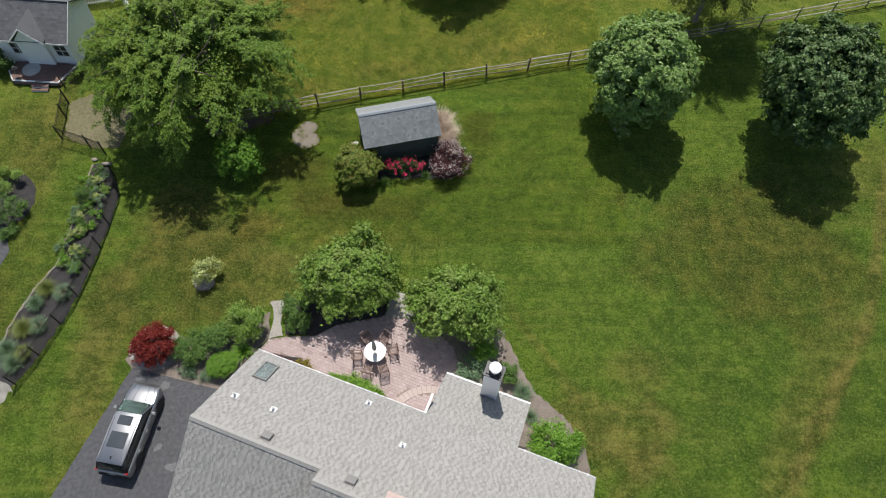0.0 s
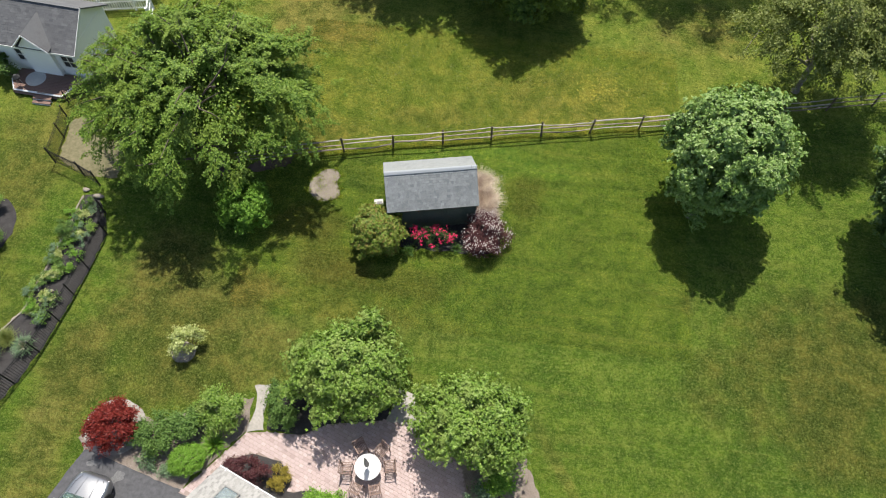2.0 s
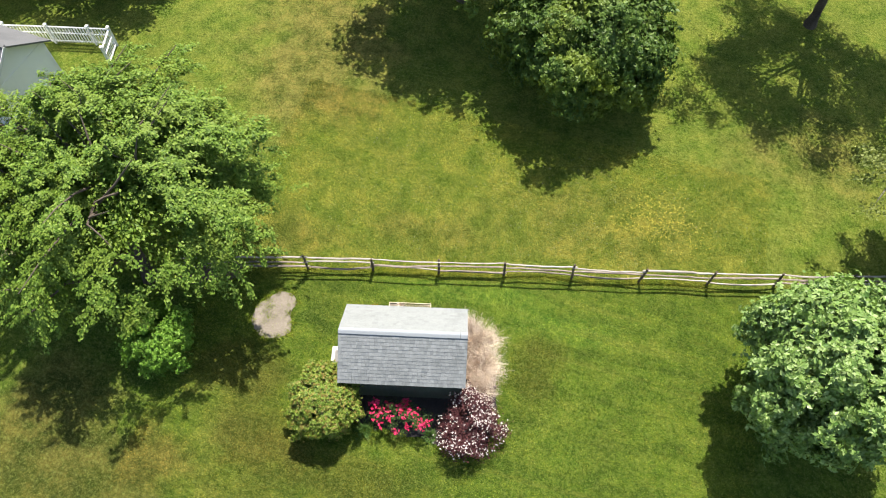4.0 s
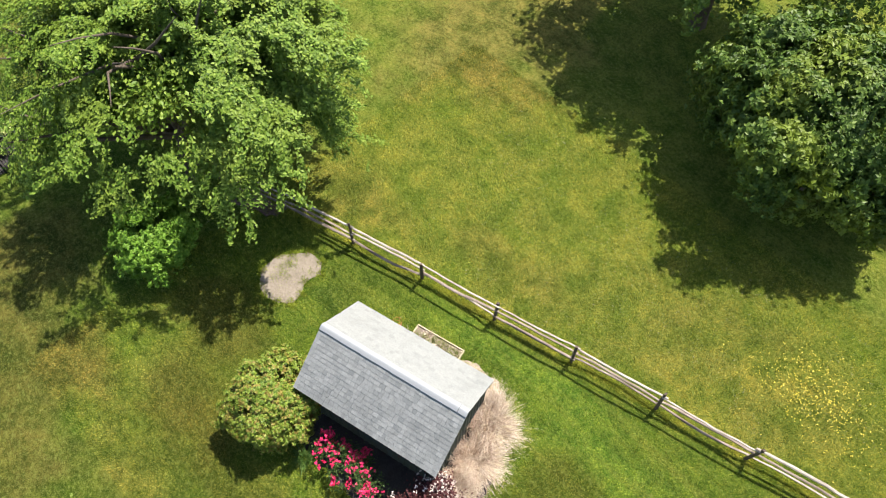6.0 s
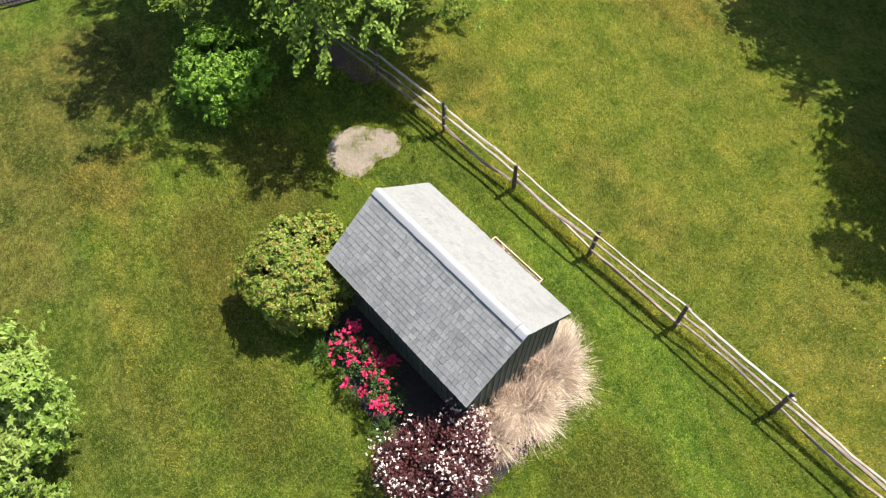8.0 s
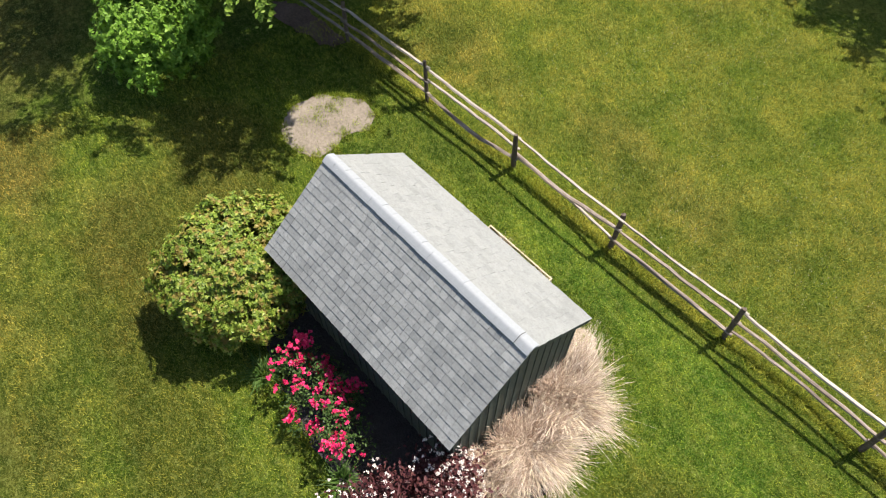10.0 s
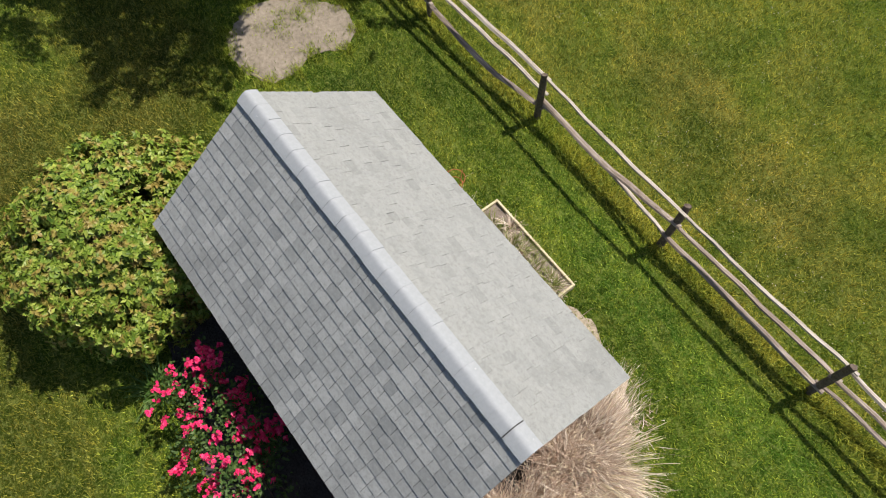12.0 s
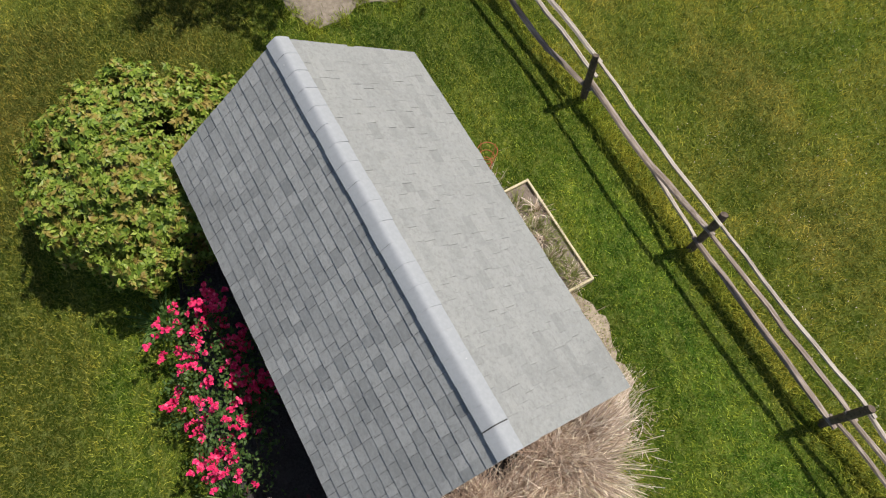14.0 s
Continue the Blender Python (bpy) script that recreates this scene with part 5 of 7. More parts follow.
ninebark, c, rng = shrub("ninebark_shrub", "purple-leaved ninebark shrub dotted with white flower heads", (0.85, 26.15), (1.4, 1.45, 1.75), LEAF_PURPLE, 34, 230, 60, 0.26, 0.085, low=-0.3, stretch=1.6, droop=0.0, ragged=0.14)
top = c[np.linalg.norm((c - np.r_[0, 0, 0.79]) / np.r_[1.2, 1.25, 0.84], axis=1) > 0.72]
k = rng.integers(0, len(top), 820)
fp = top[k] * np.r_[1.06, 1.06, 1.04] + rng.normal(0, 0.13, (820, 3)) + np.r_[0, 0, 0.08]
fp[:, 2] = np.maximum(fp[:, 2], 0.3)
pet = np.repeat(fp, 8, 0) + rng.normal(0, 0.014, (820 * 8, 3))
v, f = blades(pet, unit(rng.normal(size=pet.shape) * 0.6 + np.r_[0, 0, 1]), unit(rng.normal(size=pet.shape)), np.full(len(pet), 0.031), np.full(len(pet), 0.027))
tagged(raw("blossom", v, f, WHITEFLOWER, ninebark, "white flower heads"), kind="stuff")
tussock("daylily", "clump of strappy green daylily leaves in the shed bed", (-3.15, 24.95), 0.5, 0.42, 130, LEAF_LILY, 35, width=0.03, group="daylilies")
tussock("daylily", "clump of strappy green daylily leaves in the shed bed", (-0.55, 25.45), 0.45, 0.40, 110, LEAF_LILY, 36, width=0.03, group="daylilies")
dry_grass("tall clump of dry tan ornamental grass beside the shed", (0.16, 29.72), 0.62, 1.3, 37, (0.5, 0.35), tufts=34)
dry_grass("tall clump of dry tan ornamental grass beside the shed", (0.62, 28.72), 0.64, 1.3, 38, (0.55, 0.1), tufts=36)
dry_grass("low clump of dry tan ornamental grass beside the shed", (0.80, 27.75), 0.45, 1.0, 39, (0.4, -0.1), tufts=18)

# ---- shrubs round the patio ----
shrub("red_maple", "dwarf red-leaved Japanese maple at the driveway corner", (-15.3, 13.62), (1.3, 1.3, 1.6), LEAF_RED, 41, 260, 60, 0.24, 0.10, low=-0.2, droop=0.5, lobes=34, ragged=0.05)
shrub("hedge_bush", "spreading dark green shrub by the driveway", (-13.35, 13.45), (1.3, 1.05, 1.15), LEAF_HEDGE, 42, 130, 60, 0.26, 0.10, low=-0.1)
shrub("hedge_bush", "spreading grey-green shrub by the driveway", (-11.9, 14.15), (0.95, 0.95, 1.3), LEAF_HEDGE, 43, 90, 60, 0.26, 0.10, low=-0.1)
shrub("bush", "tall fresh green bush beside the garden path", (-10.45, 14.95), (1.2, 1.15, 1.9), LEAF_FRESH, 44, 170, 80, 0.26, 0.10, low=-0.2)
boxwood, c, rng = shrub("boxwood", "clipped bright green round boxwood by the patio", (-11.45, 12.55), (1.0, 0.80, 0.95), LEAF_BOX, 45, 520, 50, 0.11, 0.05, low=0.0, ragged=0.01, hollow=0.8, lobes=80, lobe=0.16)
boxwood.rotation_euler = (0, 0, radians(30))
tussock("yucca", "spiky green yucca beside the boxwood", (-10.5, 13.4), 0.75, 0.75, 170, LEAF_BOX, 46, width=0.05)
shrub("low_bush", "low blue-green ground cover at the driveway edge", (-13.2, 12.25), (0.7, 0.35, 0.35), LEAF_BLUE, 47, 40, 40, 0.18, 0.07, low=0.0)
shrub("low_bush", "low blue-green ground cover at the driveway edge", (-12.35, 12.0), (0.5, 0.32, 0.35), LEAF_BLUE, 48, 35, 40, 0.18, 0.07, low=0.0)
shrub("bush", "dark green bush beside the garden path", (-7.75, 15.75), (0.9, 0.95, 1.3), LEAF_HEDGE, 49, 90, 55, 0.26, 0.10, low=-0.1)
shrub("bush", "dark olive bush at the patio edge", (-7.5, 14.85), (0.75, 0.6, 0.85), LEAF_HEDGE, 50, 70, 55, 0.2, 0.085, low=0.0)
shrub("variegated_shrub", "small cream-variegated shrub over a ring of stones", (-13.1, 18.08), (0.86, 0.82, 1.65), LEAF_PALE, 51, 80, 44, 0.22, 0.10, low=-0.1, ragged=0.2)
shrub("barberry", "dark purple barberry against the house wall", (-8.65, 12.45), (1.25, 0.8, 1.15), LEAF_PURPLE, 52, 130, 55, 0.2, 0.08, low=0.0)
shrub("low_bush", "yellow-leaved low shrub against the house wall", (-7.15, 12.4), (0.6, 0.65, 0.75), LEAF_YELLOW, 53, 70, 45, 0.18, 0.075, low=0.0)
hedge, c, rng = shrub("low_hedge", "low bright green hedge under the house eaves", (-4.25, 11.25), (1.9, 0.8, 0.95), LEAF_BOX, 54, 260, 55, 0.18, 0.085, low=0.0)
hedge.rotation_euler = (0, 0, radians(-20.5))
shrub("bush", "fresh green rounded shrub at the house corner", (6.35, 8.35), (1.35, 1.25, 1.75), LEAF_BRIGHT, 55, 130, 60, 0.3, 0.12, low=-0.2)
shrub("bush", "green shrub behind the chimney", (4.05, 12.1), (0.7, 0.65, 0.9), LEAF_HEDGE, 56, 70, 50, 0.22, 0.09, low=0.0)
shrub("bush", "blue-green hydrangea under the patio tree", (2.1, 12.5), (0.8, 0.7, 0.9), LEAF_BLUE, 57, 70, 45, 0.24, 0.12, low=0.0)
shrub("bush", "green shrub under the patio tree", (2.6, 13.4), (0.9, 0.8, 1.3), LEAF_BRIGHT, 58, 80, 50, 0.26, 0.11, low=0.0)
tussock("lavender", "grey-green lavender clump in the house bed", (4.85, 11.2), 0.75, 0.5, 420, LEAF_BLUE, 59, width=0.02, group="lavender clumps")
tussock("lavender", "grey-green lavender clump in the house bed", (5.2, 9.85), 0.6, 0.5, 320, LEAF_BLUE, 60, width=0.02, group="lavender clumps")

# ---- bed along the iron fence and the neighbouring garden ----
for k, (x, y, r) in enumerate(((-22.35, 17.15, 0.75), (-21.3, 16.9, 0.7), (-22.7, 16.2, 0.6), (-22.95, 14.65, 0.8), (-22.1, 14.85, 0.65), (-23.5, 13.45, 0.75), (-22.5, 13.2, 0.6), (-22.9, 12.6, 0.7))):
    tuft = tussock("ornamental_grass", "blue-green ornamental grass tuft in the fence bed", (x, y), r * 0.95, 0.75, 620, LEAF_BLUE if k % 3 else LEAF_SILVER, 80 + k, width=0.026, group="grass tufts in the fence bed")
    if k in (1, 4, 6):
        tussock("", "", (x, y), r * 0.55, 0.62, 260, STRAW, 180 + k, width=0.02, parent=tuft)
bed_rng = np.random.default_rng(90)
for k in range(44):
    s = k / 43
    x = -21.2 - 0.55 * s + bed_rng.uniform(-0.75, 0.75)
    y = 25.3 - 7.0 * s + bed_rng.uniform(-0.3, 0.3)
    r = bed_rng.uniform(0.26, 0.56)
    mat = (LEAF_HEDGE, LEAF_FRESH, LEAF_BLUE, LEAF_BRIGHT, LEAF_PALE)[k % 5]
    shrub("border_plant", "low leafy perennial in the mulch bed", (x, y), (r, r, r * 1.1), mat, 100 + k, 22, 30, 0.14, 0.075, category="plant", group="perennials along the iron fence", low=0.0)
shrub("bush", "round clipped dark green shrub in the neighbouring bed", (-26.0, 22.35), (1.2, 1.1, 1.2), LEAF_HEDGE, 121, 140, 50, 0.18, 0.075, low=0.0, ragged=0.04, hollow=0.8)
shrub("bush", "loose green shrub in the neighbouring bed", (-26.6, 24.5), (1.1, 0.9, 1.1), LEAF_FRESH, 122, 80, 50, 0.26, 0.10, low=0.0)
shrub("bush", "low green shrub beside the neighbouring driveway", (-25.6, 20.95), (0.6, 0.7, 0.6), LEAF_HEDGE, 123, 50, 45, 0.2, 0.08, low=0.0)
shrub("bush", "olive conical shrub at the bed edge", (-21.85, 23.75), (0.62, 0.62, 0.9), LEAF_HEDGE, 124, 60, 45, 0.18, 0.07, low=0.0)
shrub("bush", "dark shrub beside the neighbouring house", (-29.9, 34.2), (0.8, 0.9, 1.6), LEAF_HEDGE, 125, 70, 50, 0.26, 0.10, low=-0.2)

# ---- the house ----
house = thing("house", "two-storey house with a pale grey shingle roof and white gutters", "house", (-8.37, 11.59, 0), -20.7)
P = radians(36.0)
TP, CP = math.tan(P), math.cos(P)
E0, LONG, WING, KINK = 5.2, 16.64, 2.85, 5.85
R1, R2 = 4.35, 4.9


def on_roof(x, y, lift=0.0):
    return Vector((x, y, E0 - y * TP + lift))


def wall_box(name, x0, x1, y0, y1, z1, t=0.2):
    for x, y, sx, sy in (((x0 + x1) / 2, y0 + t / 2, x1 - x0, t), ((x0 + x1) / 2, y1 - t / 2, x1 - x0, t), (x0 + t / 2, (y0 + y1) / 2, t, y1 - y0 - 2 * t), (x1 - t / 2, (y0 + y1) / 2, t, y1 - y0 - 2 * t)):
        bm = blocks(((sx, sy, z1), (x, y, z1 / 2)))
        part(name, bm, SIDING, house)


wall_box("wall", 0.4, LONG - 0.4, -8.9, -0.45, 5.0)
wall_box("wing_wall", 8.95, 12.7, -0.40, 2.45, 3.0)
gable = bmesh.new()
for x in (0.42, LONG - 0.42):
    r = R1 if x < 5 else R2
    pts = [(x, -0.6, 5.0), (x, -8.8 if x < 5 else -9.2, 5.0), (x, -r, E0 + r * TP - 0.35)]
    gable.faces.new([gable.verts.new(p) for p in pts])
part("gable", gable, SIDING, house)


def slab(name, x0, x1, ya, yb, za, zb):
    """A roof slab with thickness between two level edges."""
    bm = bmesh.new()
    v = [bm.verts.new(p) for p in ((x0, ya, za), (x1, ya, za), (x1, yb, zb), (x0, yb, zb), (x0, ya, za - 0.14), (x1, ya, za - 0.14), (x1, yb, zb - 0.14), (x0, yb, zb - 0.14))]
    for f in ((0, 1, 2, 3), (7, 6, 5, 4), (0, 4, 5, 1), (1, 5, 6, 2), (2, 6, 7, 3), (3, 7, 4, 0)):
        bm.faces.new([v[k] for k in f])
    bmesh.ops.recalc_face_normals(bm, faces=bm.faces)
    return part(name, bm, ROOFDECK, house)


slab("roof_slope", 0, KINK, 0, -R1, E0, E0 + R1 * TP)
north = slab("roof_slope", KINK, LONG, 0, -R2, E0, E0 + R2 * TP)
slab("wing_slope", 8.6, 13.02, WING, 0.004, E0 - WING * TP, E0 - 0.004 * TP)
slab("roof_slope", 0, KINK, -R1, -9.6, E0 + R1 * TP, E0 + R1 * TP - (9.6 - R1) * TP)
south = slab("roof_slope", KINK, LONG, -R2, -10.4, E0 + R2 * TP, E0 + R2 * TP - (10.4 - R2) * TP)
rng = np.random.default_rng(41)


def lay(fx, parent, origin, up, length, bounds):
    """Shingle tabs over a slope; origin is its lower left corner and up its way up the slope."""
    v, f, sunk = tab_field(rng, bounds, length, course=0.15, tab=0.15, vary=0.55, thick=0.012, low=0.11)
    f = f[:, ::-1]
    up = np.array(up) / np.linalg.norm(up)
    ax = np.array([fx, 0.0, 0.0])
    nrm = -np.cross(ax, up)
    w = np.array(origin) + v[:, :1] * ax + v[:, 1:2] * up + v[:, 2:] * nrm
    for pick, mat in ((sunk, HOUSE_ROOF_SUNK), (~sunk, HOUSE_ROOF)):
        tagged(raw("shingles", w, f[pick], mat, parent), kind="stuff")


def north_ends(s):
    y = WING - s * CP
    if y > 0:
        return 8.6, 13.02
    return (0.0, LONG) if -y < R1 else (KINK, LONG)


lay(1, north, (0, WING, E0 - WING * TP + 0.004), (0, -CP, math.sin(P)), (WING + R2) / CP, north_ends)
lay(-1, south, (LONG, -10.4, E0 + R2 * TP - (10.4 - R2) * TP + 0.004), (0, CP, math.sin(P)), (10.4 - R2) / CP, lambda s: (0.0, LONG - KINK))
lay(-1, south, (LONG, -9.6, E0 + R1 * TP - (9.6 - R1) * TP + 0.004), (0, CP, math.sin(P)), (9.6 - R1) / CP, lambda s: (LONG - KINK, LONG))
# ridge caps
caps = thing("roof_ridge", "", "")
caps.parent = house
cm = bmesh.new()
for y, z in ((-0.14, -0.085), (0.0, 0.02), (0.14, -0.085)):
    cm.verts.new((-0.16, y, z)), cm.verts.new((0.16, y, z + 0.012))
cm.verts.ensure_lookup_table()
for k in (0, 2):
    cm.faces.new([cm.verts[i] for i in (k, k + 1, k + 3, k + 2)])
cap_me = bpy.data.meshes.new("cap_shingle")
cm.to_mesh(cap_me)
cm.free()
cap_me.materials.append(HOUSE_ROOF)
for x0, x1, y, z in ((0, KINK, -R1, E0 + R1 * TP), (KINK, LONG, -R2, E0 + R2 * TP)):
    n = int((x1 - x0) / 0.28)
    for k in range(n):
        o = new("cap_shingle", cap_me)
        o.parent = caps
        o.location = (x0 + 0.16 + k * (x1 - x0 - 0.3) / max(1, n - 1), y, z + 0.03)
# gutters and trim
for x0, x1, y in ((0.0, 8.52, 0.0), (13.06, LONG, 0.0), (8.6, 13.02, WING)):
    z = E0 - y * TP
    bm = blocks(((x1 - x0, 0.016, 0.12), ((x0 + x1) / 2, y + 0.02, z - 0.07)), ((x1 - x0, 0.06, 0.014), ((x0 + x1) / 2, y + 0.055, z - 0.045)), ((x1 - x0, 0.022, 0.10), ((x0 + x1) / 2, y + 0.09, z - 0.07), None, 0.004))
    g = part("gutter", bm, WHITE, house, "white gutter")
    k = x0 + 0.3
    while k < x1:
        part("bracket", blocks(((0.04, 0.12, 0.02), (k, y + 0.07, z - 0.005))), WHITE, g)
        k += 1.45
part("gutter", blocks(((0.11, 1.0, 0.10), (8.56, 0.55, E0 - 0.10), None, 0.01)), WHITE, house, "white gutter")
# skylight
sky_m = Matrix.Translation(on_roof(1.12, -1.0)) @ Matrix.Rotation(-P, 4, "X")
light = thing("skylight", "", "")
light.parent = house
light.matrix_local = sky_m
part("frame", blocks(((0.70, 0.05, 0.12), (0, 0.60, 0.05)), ((0.70, 0.05, 0.12), (0, -0.60, 0.05)), ((0.05, 1.15, 0.12), (0.325, 0, 0.05)), ((0.05, 1.15, 0.12), (-0.325, 0, 0.05))), GREYVENT, light)
part("pane", blocks(((0.60, 1.15, 0.02), (0, 0, 0.085))), SKYGLASS, light)
part("well", blocks(((0.60, 1.15, 0.02), (0, 0, 0.02))), CONCRETE, light)
# vent pipes and box vents
for x, y in ((0.84, -2.7), (2.65, -2.64), (6.05, -0.54), (8.34, -1.96)):
    p = on_roof(x, y)
    pipe = part("vent_pipe", rods(((0, 0, -0.05), (0, 0, 0.32), 0.055, 0.055, 12)), WHITE, house, "white vent pipe")
    pipe.location = p
    part("flashing", blocks(((0.26, 0.30, 0.012), (0, 0, 0.022), Matrix.Rotation(-P, 4, "X"))), WHITE, pipe)
    part("pipe_mouth", rods(((0, 0, 0.315), (0, 0, 0.324), 0.030, 0.030, 12)), CHARCOAL, pipe)
for x, y in ((3.22, -3.93), (7.2, -4.35)):
    b = part("box_vent", blocks(((0.42, 0.40, 0.14), (0, 0, 0.09), None, 0.02), ((0.5, 0.5, 0.012), (0, 0, 0.02))), GREYVENT, house, "grey box vent")
    b.matrix_local = Matrix.Translation(on_roof(x, y)) @ Matrix.Rotation(-P, 4, "X")
# chimneys
stack = thing("chimney", "tall white clad chimney with a dark cap", "")
stack.parent = house
stack.location = (10.95, 2.62, 0)
part("shaft", blocks(((0.80, 0.62, 6.5), (0, 0, 3.25), None, 0.01)), SIDING, stack)
part("cap", blocks(((0.90, 0.72, 0.07), (0, 0, 6.53), None, 0.01), ((0.70, 0.5, 0.06), (0, 0, 6.60), None, 0.01)), DARKMETAL, stack)
part("flue", rods(((0, 0.02, 6.6), (0, 0.02, 6.98), 0.23, 0.23, 20), ((0, 0.02, 6.95), (0, 0.02, 7.03), 0.28, 0.10, 20)), WHITE, stack)
part("collar", rods(((0, 0.02, 6.60), (0, 0.02, 6.68), 0.30, 0.28, 20)), DARKMETAL, stack)
brick = thing("brick_chimney", "", "")
brick.parent = house
brick.location = (9.45, -4.75, 0)
part("stack", blocks(((1.1, 0.75, 1.9), (0, 0, 8.70), None, 0.02), ((1.2, 0.85, 0.10), (0, 0, 9.7), None, 0.02)), BRICKRED, brick)

# ---- patio pavers ----
def within(px, py, poly):
    hit = False
    for k in range(len(poly)):
        (x1, y1), (x2, y2) = poly[k], poly[k - 1]
        if (y1 > py) != (y2 > py) and px < (x2 - x1) * (py - y1) / (y2 - y1) + x1:
            hit = not hit
    return hit


PATIO = [(-11.45, 11.2), (-10.6, 12.3), (-9.65, 13.5), (-9.2, 14.15), (-8.4, 14.3), (-6.6, 14.4), (-5.5, 15.05), (-2.65, 15.65), (-0.65, 15.45), (1.05, 13.85), (1.65, 12.2), (1.2, 10.3), (-0.2, 8.9), (-8.4, 11.0)]
HOLE = [(-10.5, 12.0), (-9.6, 12.95), (-8.7, 13.35), (-7.3, 13.15), (-6.6, 12.4), (-6.7, 11.8), (-5.8, 12.0), (-4.0, 11.6), (-2.4, 10.9), (-2.2, 10.2), (-8.4, 11.4)]
V, F = [], []
ang = radians(-20.7)
ca, sa = math.cos(ang), math.sin(ang)
for r in range(-40, 60):
    for q in range(-70, 70):
        u, w = (q + 0.5 * (r % 2)) * 0.235, r * 0.165
        px, py = -3.0 + u * ca - w * sa, 12.5 + u * sa + w * ca
        if not within(px, py, PATIO) or within(px, py, HOLE) or (1.95 < math.hypot(px + 0.2, py - 9.15) < 2.45 and px < 0.4):
            continue
        n = len(V)
        z = 0.034 + rng.uniform(-0.003, 0.003)
        for du, dw, dz in ((-0.112, -0.077, -0.012), (0.112, -0.077, -0.012), (0.112, 0.077, -0.012), (-0.112, 0.077, -0.012), (-0.106, -0.071, 0), (0.106, -0.071, 0), (0.106, 0.071, 0), (-0.106, 0.071, 0)):
            V.append((px + du * ca - dw * sa, py + du * sa + dw * ca, z + dz))
        F += [(n + 4, n + 5, n + 6, n + 7)] + [(n + k, n + (k + 1) % 4, n + 4 + (k + 1) % 4, n + 4 + k) for k in range(4)]
tagged(raw("pavers", np.array(V), np.array(F), PAVER, patio), kind="stuff")
for k in range(13):
    a0, a1 = radians(146 - k * 6.6), radians(146 - (k + 1) * 6.6 + 0.5)
    bm = bmesh.new()
    pts = [(-0.2 + r * math.cos(a), 9.15 + r * math.sin(a)) for r, a in ((2.0, a0), (2.42, a0), (2.42, a1), (2.0, a1))]
    top = [bm.verts.new((x, y, 0.045)) for x, y in pts]
    low = [bm.verts.new((x, y, 0.015)) for x, y in pts]
    bm.faces.new(top)
    for i in range(4):
        bm.faces.new((top[i], low[i], low[(i + 1) % 4], top[(i + 1) % 4]))
    bmesh.ops.recalc_face_normals(bm, faces=bm.faces)
    part("arc_stone", bm, PALEPAVER, patio)

# ---- patio table and chairs ----
table = thing("patio_table", "round white patio table with a closed grey umbrella hole", "table", (-3.17, 13.25, 0.034))
tagged(table, "round white patio table on a metal pedestal")
part("tabletop", rods(((0, 0, 0.705), (0, 0, 0.735), 0.57, 0.59, 40)), TABLEWHITE, table)
part("rim", rods(((0, 0, 0.69), (0, 0, 0.712), 0.595, 0.595, 40)), STEEL, table)
for k in range(4):
    a = math.pi / 4 + k * math.pi / 2
    part("leg", rods(((0.12 * math.cos(a), 0.12 * math.sin(a), 0.70), (0.45 * math.cos(a), 0.45 * math.sin(a), 0.0), 0.022, 0.022, 8)), STEEL, table)
umbrella = thing("patio_umbrella", "closed grey patio umbrella standing through the table", "umbrella", (-3.17, 13.25, 0.034))
part("pole", rods(((0, 0, 0.05), (0, 0, 2.35), 0.02, 0.02, 10)), STEEL, umbrella)
part("base", rods(((0, 0, 0), (0, 0, 0.07), 0.24, 0.22, 24)), DARKMETAL, umbrella)
fold = bmesh.new()
prev = None
for z, r in ((1.05, 0.10), (1.2, 0.13), (1.6, 0.11), (2.1, 0.07), (2.38, 0.03)):
    loop = [fold.verts.new((math.cos(2 * math.pi * k / 16) * r * (1.0 if k % 2 else 0.72), math.sin(2 * math.pi * k / 16) * r * (1.0 if k % 2 else 0.72), z)) for k in range(16)]
    if prev:
        for k in range(16):
            fold.faces.new((prev[k], prev[(k + 1) % 16], loop[(k + 1) % 16], loop[k]))
    prev = loop
fold.faces.new(prev)
part("canopy", fold, CANVAS, umbrella, "folded grey canopy")
part("finial", rods(((0, 0, 2.36), (0, 0, 2.46), 0.025, 0.01, 8)), DARKMETAL, umbrella)


def slatted_chair():
    ch = thing("patio_chair", "weathered brown slatted wooden patio armchair", "chair", group="chairs round the patio table")
    seat = part("seat", blocks(((0.46, 0.04, 0.03), (0, 0.18, 0.42)), ((0.46, 0.04, 0.03), (0, -0.18, 0.42))), TEAK, ch)
    for k in range(7):
        part("slat", blocks(((0.034, 0.46, 0.018), (-0.21 + k * 0.07, 0, 0.45), None, 0.003)), TEAK, seat)
    back = part("backrest", blocks(((0.50, 0.03, 0.05), (0, -0.30, 0.92))), TEAK, ch)
    part("back_rail", blocks(((0.50, 0.03, 0.05), (0, -0.235, 0.55))), TEAK, ch)
    for k in range(7):
        part("slat", rods(((-0.2 + k * 0.067, -0.237, 0.56), (-0.2 + k * 0.067, -0.30, 0.91), 0.013, 0.013, 4)), TEAK, back)
    for x in (-0.25, 0.25):
        part("leg", rods(((x, 0.24, 0), (x, 0.22, 0.64), 0.024, 0.024, 6)), TEAK, ch)
        part("leg", rods(((x, -0.28, 0), (x, -0.22, 0.45), 0.024, 0.024, 6), ((x, -0.22, 0.45), (x, -0.31, 0.95), 0.022, 0.022, 6)), TEAK, ch)
        part("armrest", blocks(((0.04, 0.52, 0.025), (x, -0.02, 0.65), None, 0.006)), TEAK, ch)
    return ch


